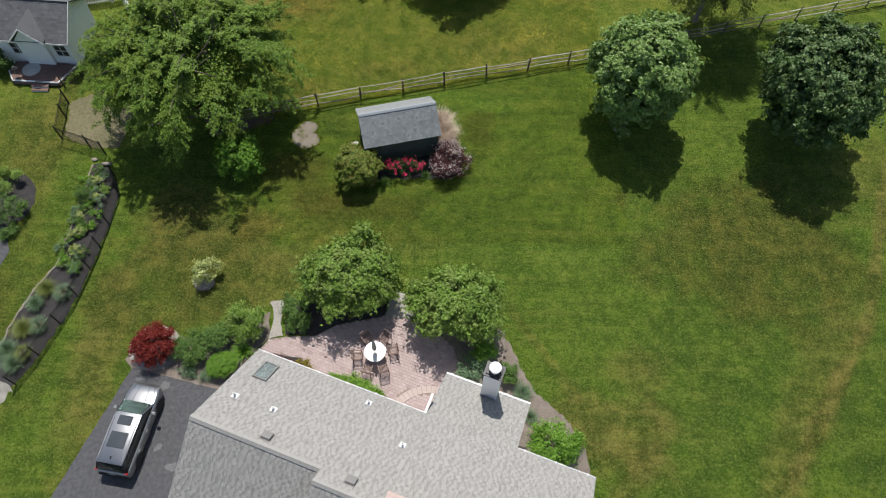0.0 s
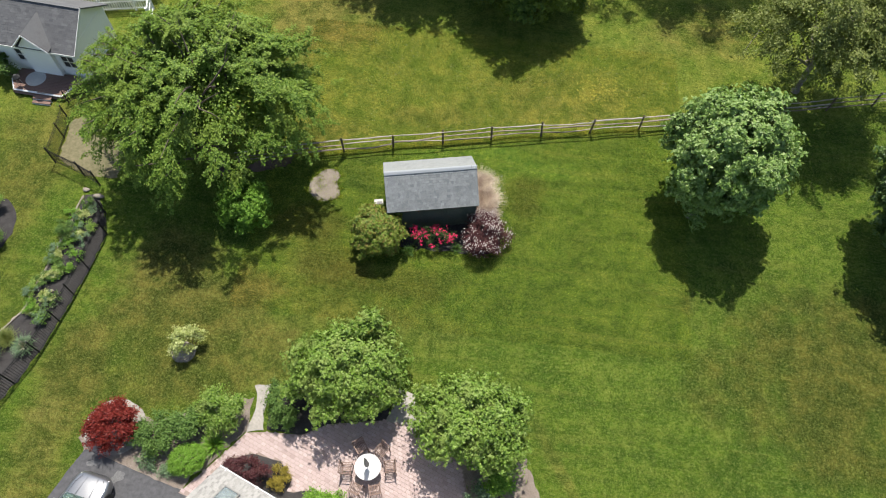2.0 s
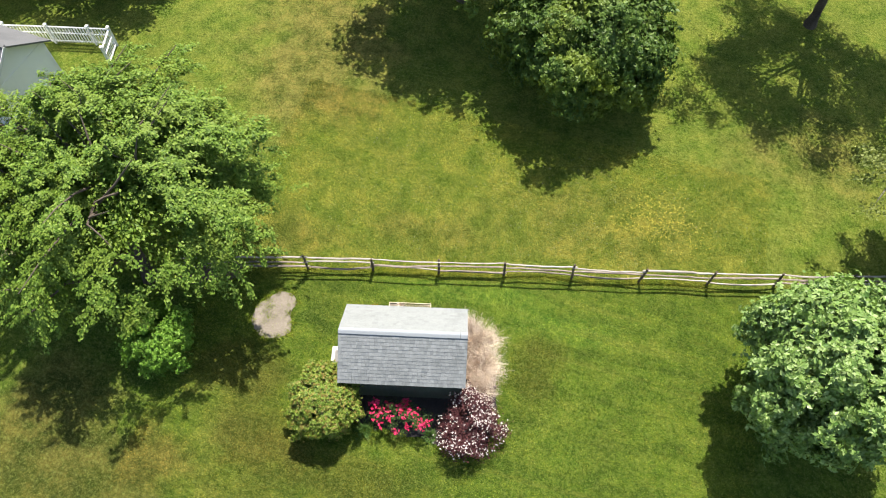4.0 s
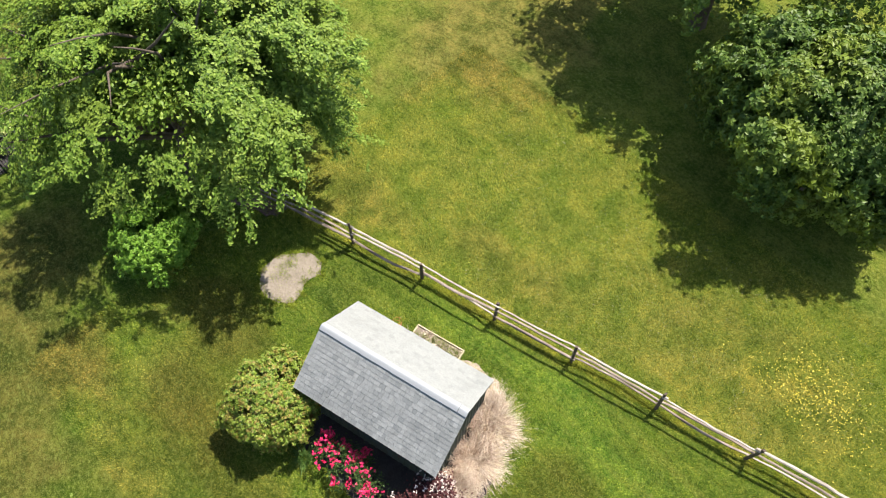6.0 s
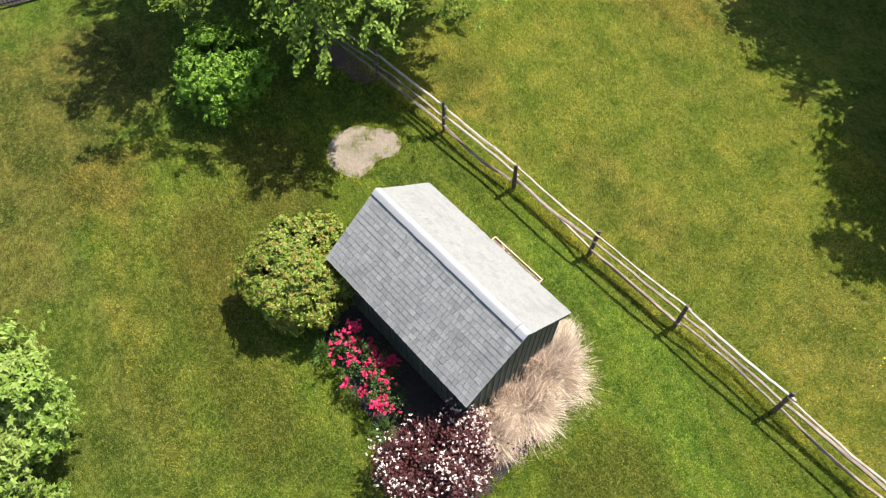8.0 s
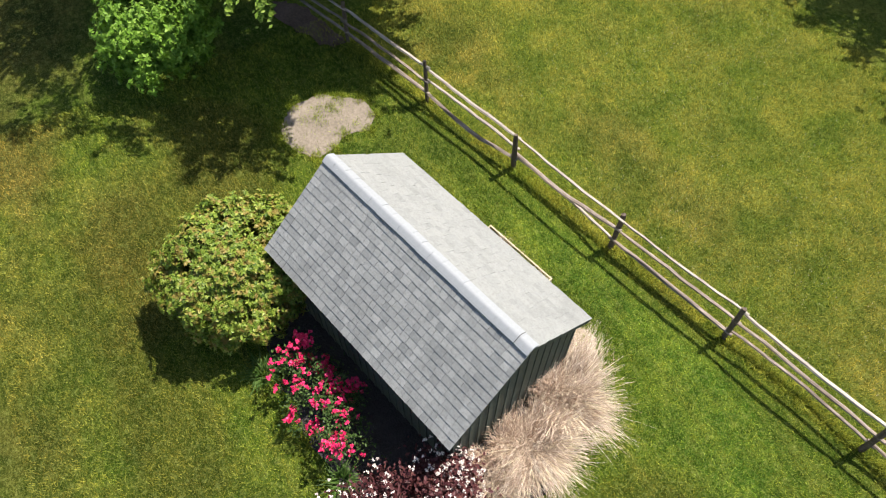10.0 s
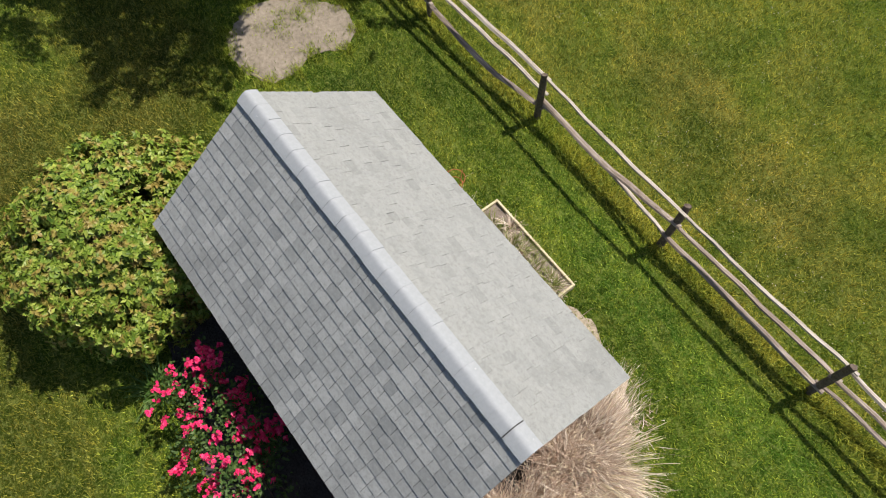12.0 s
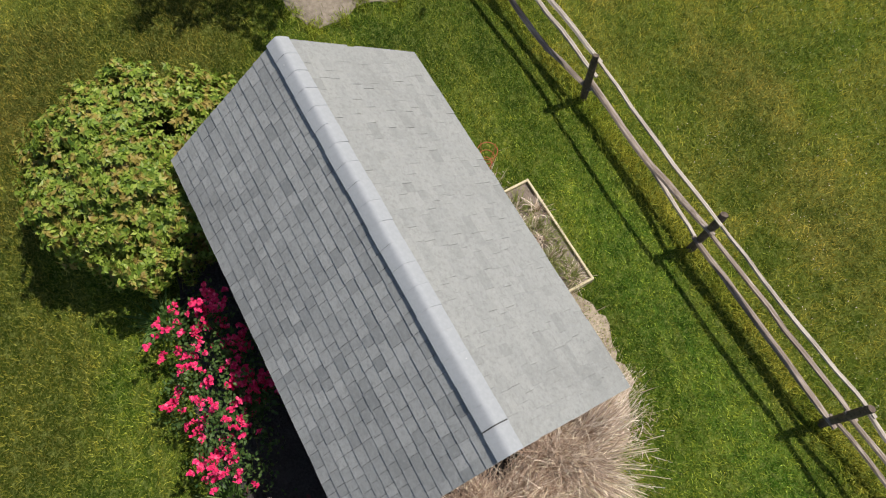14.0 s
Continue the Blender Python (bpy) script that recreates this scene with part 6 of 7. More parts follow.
first = slatted_chair()
spots = ((-112, 1.02), (-62, 1.0), (10, 0.98), (60, 1.0), (120, 1.0), (190, 0.98))
for k, (a, d) in enumerate(spots):
    x, y = -3.17 + d * math.cos(radians(a)), 13.25 + d * math.sin(radians(a))
    m = pose(x, y, 0.034, 0, 0, a + 90 + (7, -9, 4, -5, 8, -6)[k])
    if k == 0:
        first.matrix_basis = m
    else:
        copy_thing(first, m)

# ---- parked car ----
car = thing("car", "silver estate car with dark glass roof on the driveway", "car", (-15.52, 9.02, 0.02), 80.5)


def loft(rings, close=True):
    bm = bmesh.new()
    rows = [[bm.verts.new(p) for p in r] for r in rings]
    n = len(rows[0])
    for a, b in zip(rows, rows[1:]):
        for k in range(n if close else n - 1):
            bm.faces.new((a[k], a[(k + 1) % n], b[(k + 1) % n], b[k]))
    if close:
        bm.faces.new(rows[0][::-1])
        bm.faces.new(rows[-1])
    bmesh.ops.recalc_face_normals(bm, faces=bm.faces)
    for f in bm.faces:
        f.smooth = len(f.verts) == 4
    return bm


def body_ring(x, hw, zl, zm, zt, dome=0.03):
    half = [(hw * 0.80, zl), (hw * 0.97, zl + 0.06), (hw, (zl + zm) / 2), (hw * 0.985, zm), (hw * 0.93, zt - 0.02), (hw * 0.80, zt), (hw * 0.42, zt + dome * 0.8)]
    return [(x, y, z) for y, z in half] + [(x, 0, zt + dome)] + [(x, -y, z) for y, z in half[::-1]]


part("body", loft([body_ring(-2.36, 0.74, 0.42, 0.72, 0.92, 0.0), body_ring(-2.32, 0.86, 0.34, 0.76, 0.98, 0.0), body_ring(-2.1, 0.91, 0.30, 0.80, 1.00), body_ring(-1.4, 0.93, 0.26, 0.80, 1.0), body_ring(0, 0.93, 0.25, 0.78, 0.98),
                   body_ring(0.85, 0.93, 0.26, 0.76, 0.99), body_ring(1.3, 0.92, 0.27, 0.74, 0.96), body_ring(1.8, 0.89, 0.29, 0.70, 0.90), body_ring(2.15, 0.82, 0.32, 0.64, 0.82), body_ring(2.34, 0.66, 0.36, 0.58, 0.70), body_ring(2.40, 0.5, 0.40, 0.54, 0.62, 0.0)]), PAINT, car, "silver painted body")
# cabin: pillars and roof in paint, with glass set into the sides
def cabin_ring(x0, x1, hw, z):
    return [(x0, hw * 0.94, z), (x0 + 0.08, hw, z), (x1 - 0.12, hw, z), (x1, hw * 0.90, z), (x1, -hw * 0.90, z), (x1 - 0.12, -hw, z), (x0 + 0.08, -hw, z), (x0, -hw * 0.94, z)]


# solid core behind the panes; black colour stands for the shade inside the car
part("cabin", loft([cabin_ring(-2.26, 1.22, 0.84, 0.97), cabin_ring(-2.10, 0.86, 0.78, 1.25), cabin_ring(-1.92, 0.50, 0.69, 1.50)]), TRIMBLACK, car, "solid black cabin core standing for the dim interior")
part("dashboard", blocks(((0.34, 1.30, 0.05), (1.08, 0, 1.09), Matrix.Rotation(radians(24), 4, "Y"), 0.02)), GREYVENT, car, "grey dashboard")
for s in (-1, 1):
    part("front_seat", blocks(((0.10, 0.46, 0.30), (0.70, s * 0.36, 1.29), Matrix.Rotation(radians(-52), 4, "Y"), 0.03)), SEAT, car, "pale front seat")
    part("pillar", rods(((1.30, s * 0.80, 0.98), (0.57, s * 0.665, 1.50), 0.045, 0.035, 6)), PAINT, car)
    part("hood_seam", rods(((1.30, s * 0.70, 0.995), (1.80, s * 0.66, 0.925), 0.007, 0.007, 5), ((1.80, s * 0.66, 0.925), (2.18, s * 0.50, 0.835), 0.007, 0.007, 5)), TRIMBLACK, car)
    part("hood_crease", rods(((1.32, s * 0.34, 1.003), (2.16, s * 0.26, 0.855), 0.016, 0.010, 6)), PAINT, car)
part("roof", loft([[(-2.0, y, 1.505) for y in (-0.66, -0.4, 0, 0.4, 0.66)], [(-1.85, y, 1.53 + d) for y, d in ((-0.69, 0), (-0.4, 0.03), (0, 0.04), (0.4, 0.03), (0.69, 0))], [(-0.8, y, 1.56 + d) for y, d in ((-0.70, 0), (-0.4, 0.03), (0, 0.045), (0.4, 0.03), (0.70, 0))],
                   [(0.30, y, 1.54 + d) for y, d in ((-0.69, 0), (-0.4, 0.03), (0, 0.04), (0.4, 0.03), (0.69, 0))], [(0.57, y, 1.47 + d) for y, d in ((-0.67, 0), (-0.4, 0.025), (0, 0.035), (0.4, 0.025), (0.67, 0))]], False), PAINT, car, "silver roof")
part("sunroof", blocks(((0.48, 0.72, 0.02), (0.15, 0, 1.592), None, 0.008)), ROOFGLASS, car, "dark glass sunroof")
part("roof_glass", blocks(((0.78, 0.88, 0.02), (-0.84, 0, 1.607), None, 0.008)), ROOFGLASS, car, "dark glass roof panel")


def pane(name, pts, parent=car, mat=GLASS):
    bm = bmesh.new()
    f = bm.faces.new([bm.verts.new(p) for p in pts])
    bmesh.ops.solidify(bm, geom=[f], thickness=0.008)
    return part(name, bm, mat, parent)


pane("windscreen", [(1.30, 0.72, 1.02), (1.30, -0.72, 1.02), (0.59, -0.61, 1.51), (0.59, 0.61, 1.51)], mat=SCREENGLASS)
pane("rear_window", [(-2.275, -0.68, 1.02), (-2.275, 0.68, 1.02), (-2.02, 0.58, 1.46), (-2.02, -0.58, 1.46)])
for s in (-1, 1):
    for x0, x1, x2, x3 in ((0.95, -0.18, -0.18, 0.46), (-0.26, -1.18, -1.14, -0.26), (-1.26, -2.0, -1.86, -1.22)):
        pane("side_window", [(x0, s * 0.848, 1.01), (x1, s * 0.850, 1.01), (x2, s * 0.705, 1.47), (x3, s * 0.705, 1.47)])
    part("roof_rail", rods(((-1.85, s * 0.63, 1.58), (0.30, s * 0.63, 1.60), 0.018, 0.018, 8)), STEEL, car, "bright roof rail")
    part("window_trim", rods(((1.1, s * 0.86, 0.995), (-2.1, s * 0.86, 1.0), 0.014, 0.014, 6)), STEEL, car, "chrome window strip")
    mir = part("mirror", blocks(((0.14, 0.22, 0.14), (0.86, s * 1.02, 1.03), None, 0.035)), PAINT, car)
    part("mirror_glass", blocks(((0.01, 0.17, 0.10), (0.786, s * 1.02, 1.03))), STEEL, mir)
    for x in (-0.05, -1.05):
        part("door_handle", blocks(((0.20, 0.03, 0.035), (x, s * 0.942, 0.86), None, 0.01)), STEEL, car, "chrome door handle")
    for x in (0.28, -0.75, -1.62):
        part("door_seam", blocks(((0.010, 0.01, 0.58), (x, s * 0.929, 0.62))), TRIMBLACK, car)
    part("headlight", blocks(((0.34, 0.20, 0.13), (2.08, s * 0.66, 0.70), Matrix.Rotation(radians(-18 * s), 4, "Z"), 0.03)), CLEARLENS, car, "clear headlight")
    part("tail_light", blocks(((0.16, 0.20, 0.24), (-2.24, s * 0.74, 0.86), None, 0.02)), REDLENS, car, "red tail light")
    for x in (1.42, -1.42):
        wheel = thing("wheel", "", "")
        wheel.parent = car
        wheel.location = (x, s * 0.82, 0.34)
        tyre = bmesh.new()
        prof = [(0.20, -0.10), (0.31, -0.115), (0.34, -0.07), (0.34, 0.07), (0.31, 0.115), (0.20, 0.10)]
        loops = []
        for k in range(28):
            a = 2 * math.pi * k / 28
            loops.append([tyre.verts.new((math.cos(a) * r, y, math.sin(a) * r)) for r, y in prof])
        for k in range(28):
            for j in range(6):
                tyre.faces.new((loops[k][j], loops[k][(j + 1) % 6], loops[(k + 1) % 28][(j + 1) % 6], loops[(k + 1) % 28][j]))
        part("tyre", tyre, RUBBER, wheel)
        rim = rods(((0, -0.09, 0), (0, 0.09, 0), 0.06, 0.06, 12))
        for k in range(10):
            a = 2 * math.pi * k / 10
            rod(rim, (math.cos(a) * 0.05, s * 0.09, math.sin(a) * 0.05), (math.cos(a) * 0.20, s * 0.085, math.sin(a) * 0.20), 0.022, 0.018, 6)
        part("rim", rim, STEEL, wheel)
        arch = bmesh.new()
        bmesh.ops.create_circle(arch, cap_ends=True, segments=28, radius=0.41, matrix=Matrix.Translation((x, s * 0.934, 0.36)) @ Matrix.Rotation(radians(90), 4, "X"))
        part("wheel_arch", arch, TRIMBLACK, car)
part("grille", blocks(((0.05, 0.9, 0.16), (2.385, 0, 0.53), None, 0.01)), TRIMBLACK, car)
part("rear_bumper", blocks(((0.16, 1.62, 0.22), (-2.35, 0, 0.46), None, 0.04)), TRIMBLACK, car)
part("number_plate", blocks(((0.012, 0.34, 0.16), (-2.375, 0, 0.78), None, 0.003)), WHITE, car)
part("wiper", rods(((1.31, 0.45, 1.03), (1.10, -0.15, 1.18), 0.010, 0.008, 5), ((1.31, -0.1, 1.03), (1.12, -0.6, 1.15), 0.010, 0.008, 5)), TRIMBLACK, car)
part("aerial", blocks(((0.16, 0.04, 0.05), (-1.72, 0, 1.605), None, 0.015)), TRIMBLACK, car)

# ---- neighbouring house and deck ----
nb = thing("neighbour_house", "low white house with dark shingles and a small gable", "house", (-24.92, 34.46, 0), -4.0)
TQ = (4.1 - 2.45) / 2.3
Q = math.atan(TQ)
for size, at in (((9.0, 0.15, 2.5), (-4.5, 0.075, 1.25)), ((9.0, 0.15, 2.5), (-4.5, 4.0, 1.25)), ((0.15, 3.85, 2.5), (-0.075, 2.04, 1.25))):
    part("wall", blocks((size, at)), SIDING, nb)
g = bmesh.new()
g.faces.new([g.verts.new(p) for p in ((-0.02, 0.0, 2.5), (-0.02, 4.1, 2.5), (-0.02, 2.0, 2.5 + 2.0 * TQ - 0.05))])
part("gable", g, SIDING, nb)


def nb_slab(x0, x1, ya, yb, za, zb):
    bm = bmesh.new()
    v = [bm.verts.new(p) for p in ((x0, ya, za), (x1, ya, za), (x1, yb, zb), (x0, yb, zb), (x0, ya, za - 0.1), (x1, ya, za - 0.1), (x1, yb, zb - 0.1), (x0, yb, zb - 0.1))]
    for f in ((0, 1, 2, 3), (7, 6, 5, 4), (0, 4, 5, 1), (1, 5, 6, 2), (2, 6, 7, 3), (3, 7, 4, 0)):
        bm.faces.new([v[k] for k in f])
    bmesh.ops.recalc_face_normals(bm, faces=bm.faces)
    return part("roof_slope", bm, NEIGHBOUR_ROOF, nb)


RZ = 2.45 + 2.3 * TQ
front = nb_slab(-9.2, 0.32, -0.3, 2.0, 2.45, RZ)
nb_slab(-9.2, 0.32, 2.0, 4.3, RZ, 2.45)
rng = np.random.default_rng(51)
v, f = tab_field(rng, lambda s: (0.0, 9.5), 2.3 / math.cos(Q), course=0.15, tab=0.3, thick=0.012)
up = np.array([0, math.cos(Q), math.sin(Q)])
w = np.array([-9.19, -0.3, 2.454]) + v[:, :1] * np.array([1.0, 0, 0]) + v[:, 1:2] * up + v[:, 2:] * np.array([0, -math.sin(Q), math.cos(Q)])
tagged(raw("shingles", w, f, NEIGHBOUR_ROOF, front), kind="stuff")
part("fascia", blocks(((9.5, 0.03, 0.14), (-4.44, -0.32, 2.38))), WHITE, nb)
m = Matrix.Translation((0.335, 0.85, (2.45 + RZ) / 2 - 0.04)) @ Matrix.Rotation(Q, 4, "X")
part("rake_trim", blocks(((0.03, 2.3 / math.cos(Q), 0.16), (0, 0, 0))), WHITE, nb).matrix_local = m
part("ridge_trim", blocks(((9.5, 0.2, 0.03), (-4.44, 2.0, RZ + 0.015))), NEIGHBOUR_ROOF, nb)
# projecting bay with its own gable roof
bay = bmesh.new()
block(bay, (1.9, 0.35, 2.5), (-2.35, -0.1, 1.25))
tri = [bay.verts.new(p) for p in ((-3.3, -0.275, 2.5), (-1.4, -0.275, 2.5), (-2.35, -0.275, 3.6))]
bay.faces.new(tri)
part("bay", bay, SIDING, nb)
for s in (-1, 1):
    bm = bmesh.new()
    pts = [(-2.35, -0.5, 3.78), (-2.35, 1.78, 3.78), (-2.35 + s * 1.15, 0.25, 2.62), (-2.35 + s * 1.15, -0.5, 2.62)]
    top = [bm.verts.new(p) for p in pts]
    low = [bm.verts.new((p[0], p[1], p[2] - 0.09)) for p in pts]
    bm.faces.new(top), bm.faces.new(low[::-1])
    for k in range(4):
        bm.faces.new((top[k], low[k], low[(k + 1) % 4], top[(k + 1) % 4]))
    bmesh.ops.recalc_face_normals(bm, faces=bm.faces)
    part("bay_roof", bm, NEIGHBOUR_ROOF, nb)
    a, b = Vector((-2.35, -0.52, 3.73)), Vector((-2.35 + s * 1.17, -0.52, 2.56))
    part("bay_trim", rods((a, b, 0.05, 0.05, 4)), WHITE, nb)
for x in (-3.65, -0.62):
    win = part("window", blocks(((0.92, 0.06, 0.06), (x, -0.02, 2.04)), ((0.92, 0.06, 0.06), (x, -0.02, 1.02)), ((0.06, 0.06, 0.96), (x - 0.43, -0.02, 1.53)), ((0.06, 0.06, 0.96), (x + 0.43, -0.02, 1.53)), ((0.03, 0.03, 0.96), (x, -0.02, 1.53)), ((0.80, 0.03, 0.04), (x, -0.02, 1.53))), WHITE, nb, "white-framed window")
    for dx in (-0.205, 0.205):
        for dz in (-0.24, 0.24):
            part("pane", blocks(((0.37, 0.012, 0.43), (x + dx, -0.008, 1.53 + dz))), CHARCOAL, win)
deck = thing("deck", "brown timber deck with white edging behind the white house", "deck")
D = [(-29.45, 33.75), (-28.95, 32.9), (-25.85, 32.72), (-24.95, 34.36), (-29.2, 34.66)]
for k in range(16):
    y0 = 32.75 + k * 0.122
    xs = [x / 20 for x in range(-600, -490) if within(x / 20, y0 + 0.06, D)]
    if xs and max(xs) - min(xs) > 0.3:
        part("plank", blocks(((max(xs) - min(xs), 0.114, 0.03), ((max(xs) + min(xs)) / 2, y0 + 0.06, 0.385), None, 0.003)), DECK, deck)
for a, b in zip(D[:3] + [D[3]], D[1:4]):
    part("edging", rods(((a[0], a[1], 0.34), (b[0], b[1], 0.34), 0.07, 0.07, 4)), WHITE, deck, "white deck edging")
    part("skirt", rods(((a[0], a[1], 0.15), (b[0], b[1], 0.15), 0.14, 0.14, 4)), DECK, deck)
for k, (y, z) in enumerate(((32.55, 0.24), (32.3, 0.12))):
    part("stair_tread", blocks(((1.15, 0.28, 0.05), (-27.05, y, z), None, 0.008)), DECK, deck)
    part("stair_riser", blocks(((1.15, 0.03, z), (-27.05, y - 0.12, z / 2))), WHITE, deck)
mat = thing("round_rug", "pale round outdoor rug on the deck", "rug", (-27.95, 33.85, 0.402))
part("rug", rods(((0, 0, 0), (0, 0, 0.012), 0.62, 0.62, 32)), CONCRETE, mat)
grill = thing("grill", "small black kettle grill on the deck", "grill", (-28.6, 33.25, 0.40))
part("bowl", rods(((0, 0, 0.5), (0, 0, 0.68), 0.10, 0.22, 18), ((0, 0, 0.68), (0, 0, 0.86), 0.22, 0.08, 18)), CHARCOAL, grill)
for k in range(3):
    a = k * 2.1
    part("leg", rods(((0.08 * math.cos(a), 0.08 * math.sin(a), 0.55), (0.24 * math.cos(a), 0.24 * math.sin(a), 0), 0.012, 0.012, 6)), STEEL, grill)


# ---- black iron fences ----
def iron_fence(label, pts, height=1.25, gap=0.115):
    fe = thing("iron_fence", label, "fence")
    picket = bpy.data.meshes.new("picket")
    bm = rods(((0, 0, 0.05), (0, 0, height), 0.013, 0.013, 5), ((0, 0, height), (0, 0, height + 0.05), 0.012, 0.002, 5))
    bm.to_mesh(picket)
    bm.free()
    picket.materials.append(BLACKIRON)
    for k in range(len(pts)):
        p = pts[k]
        part("post", blocks(((0.06, 0.06, height + 0.12), (0, 0, (height + 0.12) / 2)), ((0.075, 0.075, 0.03), (0, 0, height + 0.13))), BLACKIRON, fe).location = (*p, 0)
        if k + 1 == len(pts):
            break
        q = pts[k + 1]
        for z in (0.14, height - 0.18, height - 0.04):
            part("rail", rods(((*p, z), (*q, z), 0.016, 0.016, 5)), BLACKIRON, fe)
        L = math.hypot(q[0] - p[0], q[1] - p[1])
        n = int(L / gap)
        for i in range(1, n):
            o = new("picket", picket)
            o.parent = fe
            o.location = (p[0] + (q[0] - p[0]) * i / n, p[1] + (q[1] - p[1]) * i / n, 0)
    return fe


iron_fence("black iron picket fence along the planting bed", [(-22.5, 11.5), (-21.7, 13.15), (-21.05, 15.05), (-20.5, 16.75), (-20.2, 18.5), (-20.0, 20.0), (-19.85, 21.6), (-19.7, 23.8), (-20.25, 25.1)])
iron_fence("black iron picket fence round the soil corner", [(-21.3, 26.9), (-22.4, 27.4), (-24.45, 28.1), (-24.65, 29.9), (-24.85, 31.2)])
iron_fence("black iron railing beside the deck", [(-25.45, 32.55), (-24.5, 33.55), (-23.7, 34.5)], 1.0)

# ---- white fence behind the neighbouring house ----
wf = thing("white_fence", "white picket fence round the neighbouring yard", "fence")
W = [(-33.0, 38.95), (-30.9, 39.5), (-28.7, 40.0), (-26.4, 40.55), (-24.2, 41.05), (-23.1, 41.3), (-22.7, 39.9)]
for k, p in enumerate(W):
    part("post", blocks(((0.12, 0.12, 1.3), (0, 0, 0.65), None, 0.008), ((0.16, 0.16, 0.05), (0, 0, 1.33), None, 0.01)), WHITE, wf).location = (*p, 0)
    if k + 1 < len(W):
        q = W[k + 1]
        for z in (0.2, 0.75, 1.18):
            part("rail", rods(((*p, z), (*q, z), 0.045, 0.045, 4)), WHITE, wf)
        L = math.hypot(q[0] - p[0], q[1] - p[1])
        n = int(L / 0.16)
        for i in range(1, n):
            s = i / n
            x, y = p[0] + (q[0] - p[0]) * s, p[1] + (q[1] - p[1]) * s
            o = part("picket", blocks(((0.07, 0.02, 1.1), (0, 0, 0.63))), WHITE, wf)
            o.location, o.rotation_euler = (x, y, 0), (0, 0, math.atan2(q[1] - p[1], q[0] - p[0]))

# ---- stones ----
def stone(size, seed):
    r = np.random.default_rng(seed)
    bm = bmesh.new()
    bmesh.ops.create_icosphere(bm, subdivisions=2, radius=0.5)
    ph = r.uniform(0, 6, 3)
    for v in bm.verts:
        k = 1 + 0.16 * math.sin(5 * v.co.x + ph[0]) + 0.14 * math.sin(6 * v.co.y + ph[1]) + 0.10 * math.sin(7 * v.co.z + ph[2])
        v.co = Vector((v.co.x * size[0], v.co.y * size[1], v.co.z * size[2])) * k
    me = bpy.data.meshes.new("stone")
    bm.to_mesh(me)
    bm.free()
    me.shade_smooth()
    me.materials.append(ROCK)
    return me


pebbles = [stone((0.30, 0.17, 0.14), k) for k in range(5)]
slips = [stone((0.42, 0.13, 0.10), k + 9) for k in range(5)]
edge = thing("stone_edging", "line of pale edging stones along the mulch bed", "edging")
E = [(-21.96, 26.1), (-21.93, 23.56), (-22.14, 21.3), (-22.31, 18.77), (-22.95, 17.6), (-23.6, 15.8), (-24.04, 13.7)]
rng = np.random.default_rng(61)
for p, q in zip(E, E[1:]):
    L = math.hypot(q[0] - p[0], q[1] - p[1])
    n = int(L / 0.3)
    for i in range(n):
        o = new("edging_stone", slips[int(rng.integers(0, 5))])
        o.parent = edge
        s = (i + 0.5) / n
        o.location = (p[0] + (q[0] - p[0]) * s + rng.normal(0, 0.03), p[1] + (q[1] - p[1]) * s, 0.04)
        o.rotation_euler = (0, 0, math.atan2(q[1] - p[1], q[0] - p[0]) + rng.normal(0, 0.06))
for k, (x, y, s) in enumerate(((-21.0, 26.1, 1.9), (-21.9, 26.45, 1.4), (-20.9, 24.2, 1.0), (-21.3, 20.1, 0.9), (-20.9, 19.2, 0.8), (12.4, 29.35, 2.2), (12.9, 29.1, 1.2))):
    o = new("rock", pebbles[k % 5])
    o.location, o.scale = (x, y, 0.05 * s), (s, s, s)
    tagged(o, "pale rounded garden rock on the ground", "rock", "garden rocks")
ringstones = thing("stone_ring", "ring of pale stones round a small shrub", "edging", (-13.42, 17.72, 0))
for k in range(13):
    a = 2 * math.pi * k / 13
    o = new("ring_stone", pebbles[k % 5])
    o.parent = ringstones
    o.location, o.rotation_euler = (0.54 * math.cos(a), 0.48 * math.sin(a), 0.04), (0, 0, a + 1.57)

# ---- grass blades, clover and meadow flowers ----
rng = np.random.default_rng(71)
BEDS = [BALD,
        [(-5.3, 26.4), (-4.9, 25.6), (-3.9, 25.2), (-2.9, 25.2), (-1.6, 25.25), (0.2, 25.2), (1.6, 25.6), (1.8, 27.2), (1.3, 28.8), (0.4, 30.3), (-0.6, 30.7), (-2.4, 30.45), (-4.5, 29.8), (-4.9, 28.6), (-4.6, 26.6)]]


def scatter(n, box, beds=()):
    p = np.c_[rng.uniform(box[0], box[2], n), rng.uniform(box[1], box[3], n)]
    keep = np.ones(n, bool)
    for b in beds:
        bx = np.array(b)
        near = np.where((p[:, 0] > bx[:, 0].min()) & (p[:, 0] < bx[:, 0].max()) & (p[:, 1] > bx[:, 1].min()) & (p[:, 1] < bx[:, 1].max()))[0]
        keep[near] = [not within(p[i, 0], p[i, 1], b) for i in near]
    return p[keep]


def blade_patch(p, hmin, hmax, width):
    n = len(p)
    az = rng.uniform(0, 6.283, n)
    h = rng.uniform(hmin, hmax, n)
    lean = np.c_[np.cos(az), np.sin(az)] * (h * rng.uniform(0.3, 1.3, n))[:, None]
    az2 = az + 1.57 + rng.normal(0, 0.5, n)
    s = np.c_[np.cos(az2), np.sin(az2)] * width * 0.5
    a = np.c_[p - s, np.full(n, -0.005)]
    b = np.c_[p + s, np.full(n, -0.005)]
    c = np.c_[p + lean, h]
    return np.stack([a, b, c], 1).reshape(-1, 3), np.arange(3 * n).reshape(n, 3)


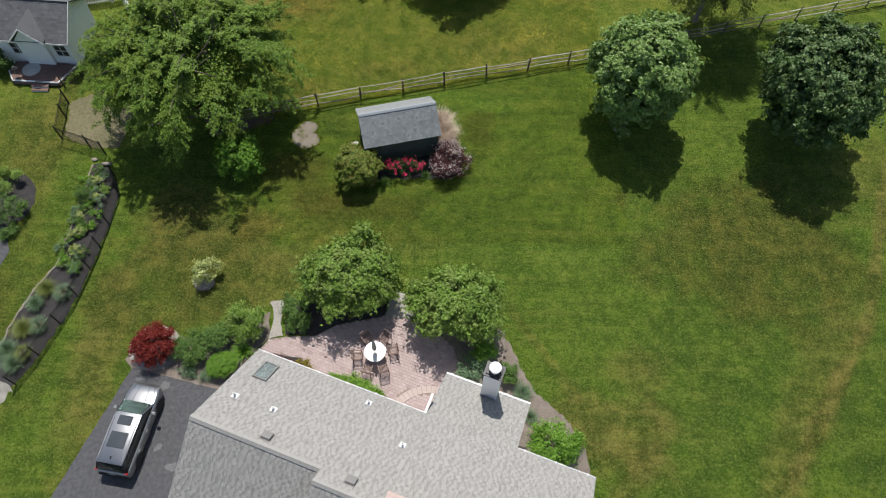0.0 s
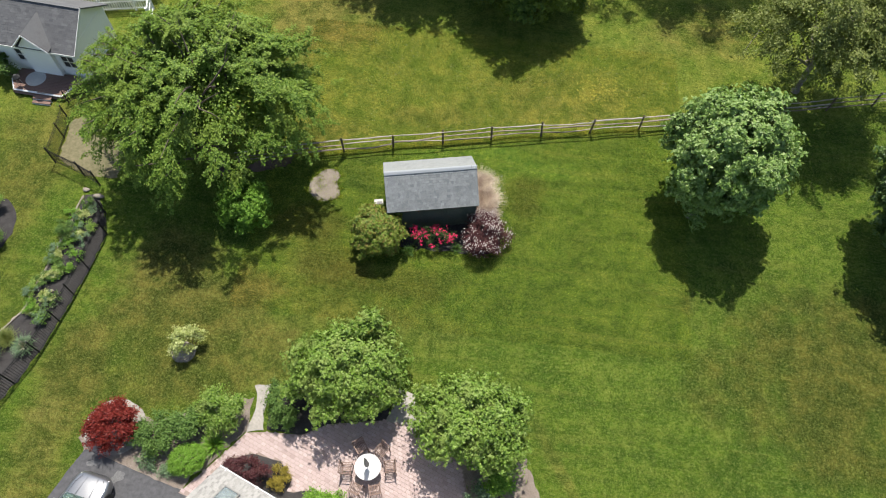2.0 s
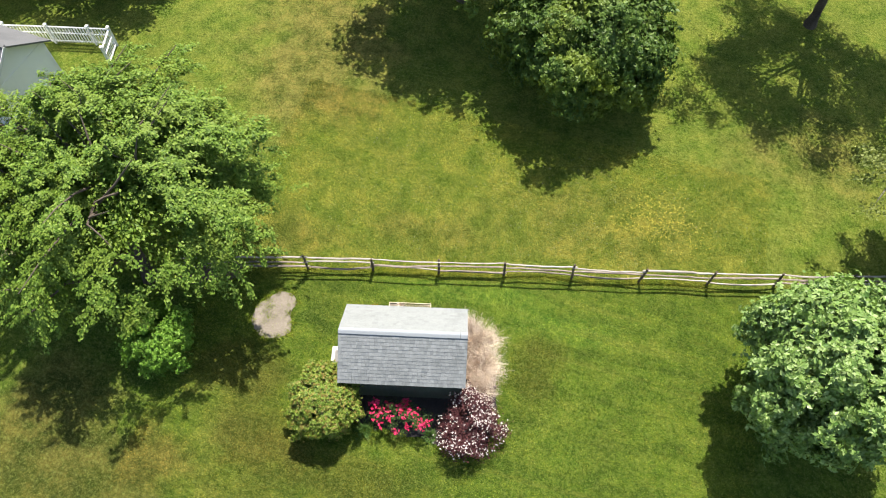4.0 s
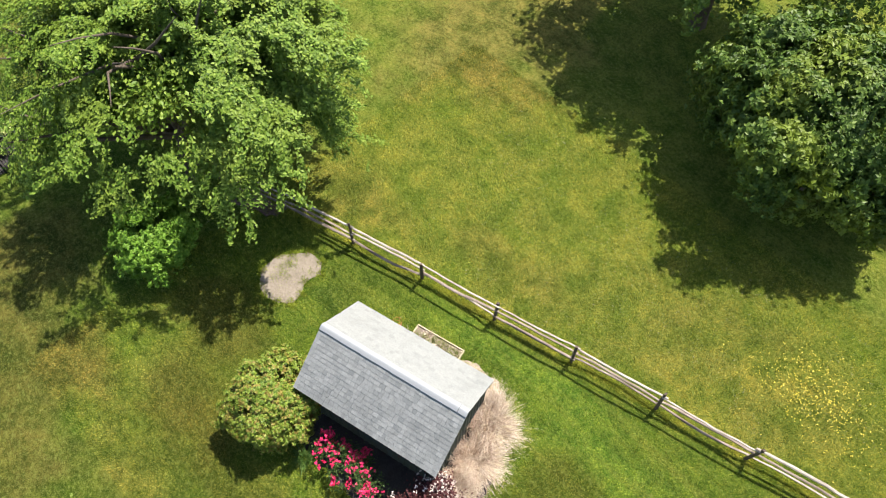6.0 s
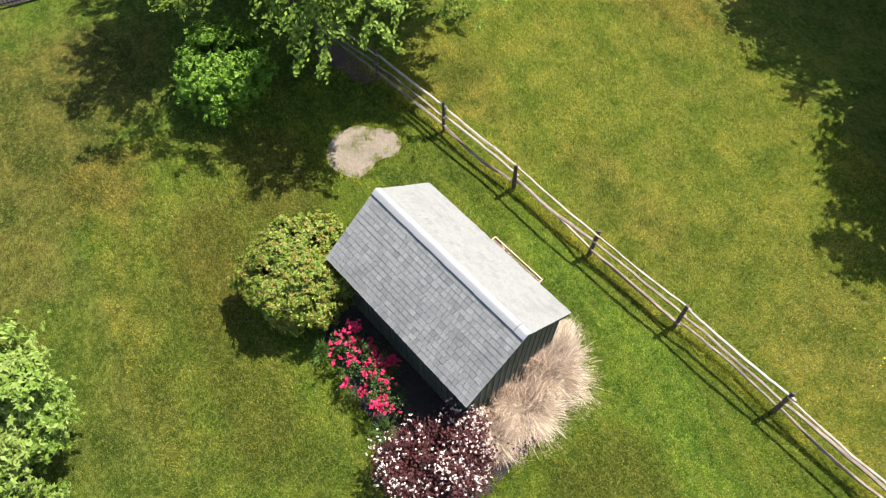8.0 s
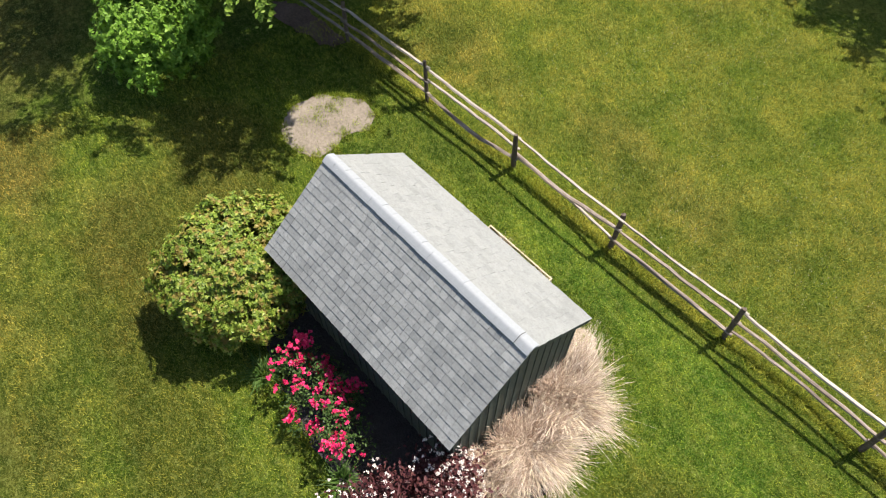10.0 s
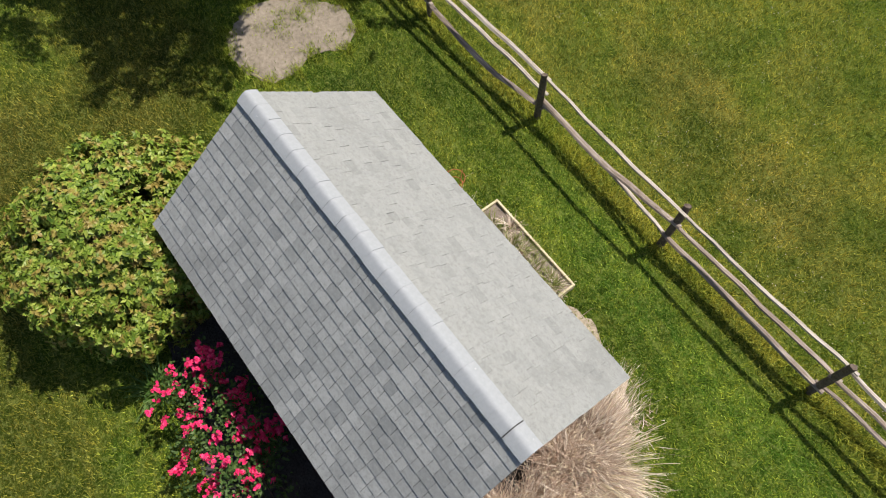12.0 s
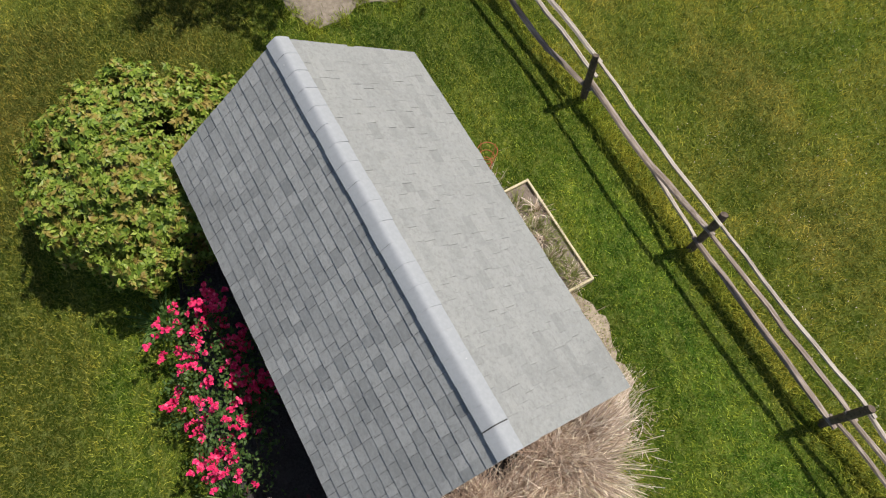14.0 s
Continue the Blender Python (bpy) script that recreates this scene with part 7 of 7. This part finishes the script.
v, f = blade_patch(scatter(420000, (-12.0, 20.5, 12.0, 42.0), BEDS), 0.03, 0.08, 0.014)
tagged(raw("grass", v, f, GRASSBLADE), "short mown grass blades round the shed and fence", "grass", kind="stuff")
v, f = blade_patch(np.concatenate([np.array(b)[rng.integers(0, len(b), 2500)] + rng.normal(0, 0.10, (2500, 2)) for b in BEDS]), 0.05, 0.14, 0.014)
tagged(raw("rough_grass", v, f, GRASSBLADE), "longer grass at the edges of the beds", "grass", kind="stuff")
p = np.array([c + rng.normal(0, 0.09, 2) for c in rng.normal((-9.0, 28.8), (0.28, 0.36), (16, 2)) for _ in range(60)])
p = np.concatenate([p, rng.normal((-8.5, 28.7), (0.45, 0.6), (260, 2))])
v, f = blade_patch(p, 0.03, 0.09, 0.013)
tagged(raw("sparse_grass", v, f, GRASSBLADE), "sparse grass tufts on the bare patch", "grass", kind="stuff")
s = rng.uniform(0, 1, 2600)[:, None]
p = np.array([(-4.3, 29.85)]) * (1 - s) + np.array([(0.1, 30.75)]) * s + rng.normal(0, 0.18, (2600, 2))
v, f = blade_patch(p, 0.05, 0.22, 0.011)
tagged(raw("straw", v, f, STRAW), "dry straw stalks behind the shed", "straw", kind="stuff")
posts = np.array(line[1:9])
k = rng.integers(0, len(posts) - 1, 9000)
s = rng.uniform(0, 1, 9000)[:, None]
v, f = blade_patch(posts[k] * (1 - s) + posts[k + 1] * s + rng.normal(0, 0.12, (9000, 2)), 0.06, 0.17, 0.013)
tagged(raw("fence_grass", v, f, GRASSBLADE), "longer uncut grass under the fence rails", "grass", kind="stuff")


def specks(name, p, size, z, mat, label, category):
    q = np.c_[p, np.full(len(p), z) + rng.uniform(0, 0.03, len(p))]
    v, f = blades(q, unit(rng.normal(size=q.shape) * 0.35 + np.r_[0, 0, 1]), unit(rng.normal(size=q.shape)), size * rng.uniform(0.7, 1.3, len(q)), size * rng.uniform(0.6, 1.1, len(q)))
    tagged(raw(name, v, f, mat), label, category, kind="stuff")


p = np.concatenate([rng.normal((7.15, 38.3), (0.95, 0.75), (420, 2)), rng.normal((5.6, 37.4), (1.3, 0.5), (70, 2)), rng.normal((9.0, 37.7), (1.0, 0.4), (40, 2))])
specks("dandelions", p, 0.05, 0.05, YELLOWFLOWER, "scattered yellow dandelion flowers in the meadow", "flowers")
p = scatter(7500, (-8.0, 33.2, 12.0, 41.0))
p = p[p[:, 1] > 33.6 + p[:, 0] * 0.24]
q = p[np.array([noise.noise((x * 0.45, y * 0.45, 3.0)) > -0.05 for x, y in p])]
specks("clover_flowers", q[::2], 0.015, 0.05, WHITEFLOWER, "tiny white clover flowers in the grass", "flowers")
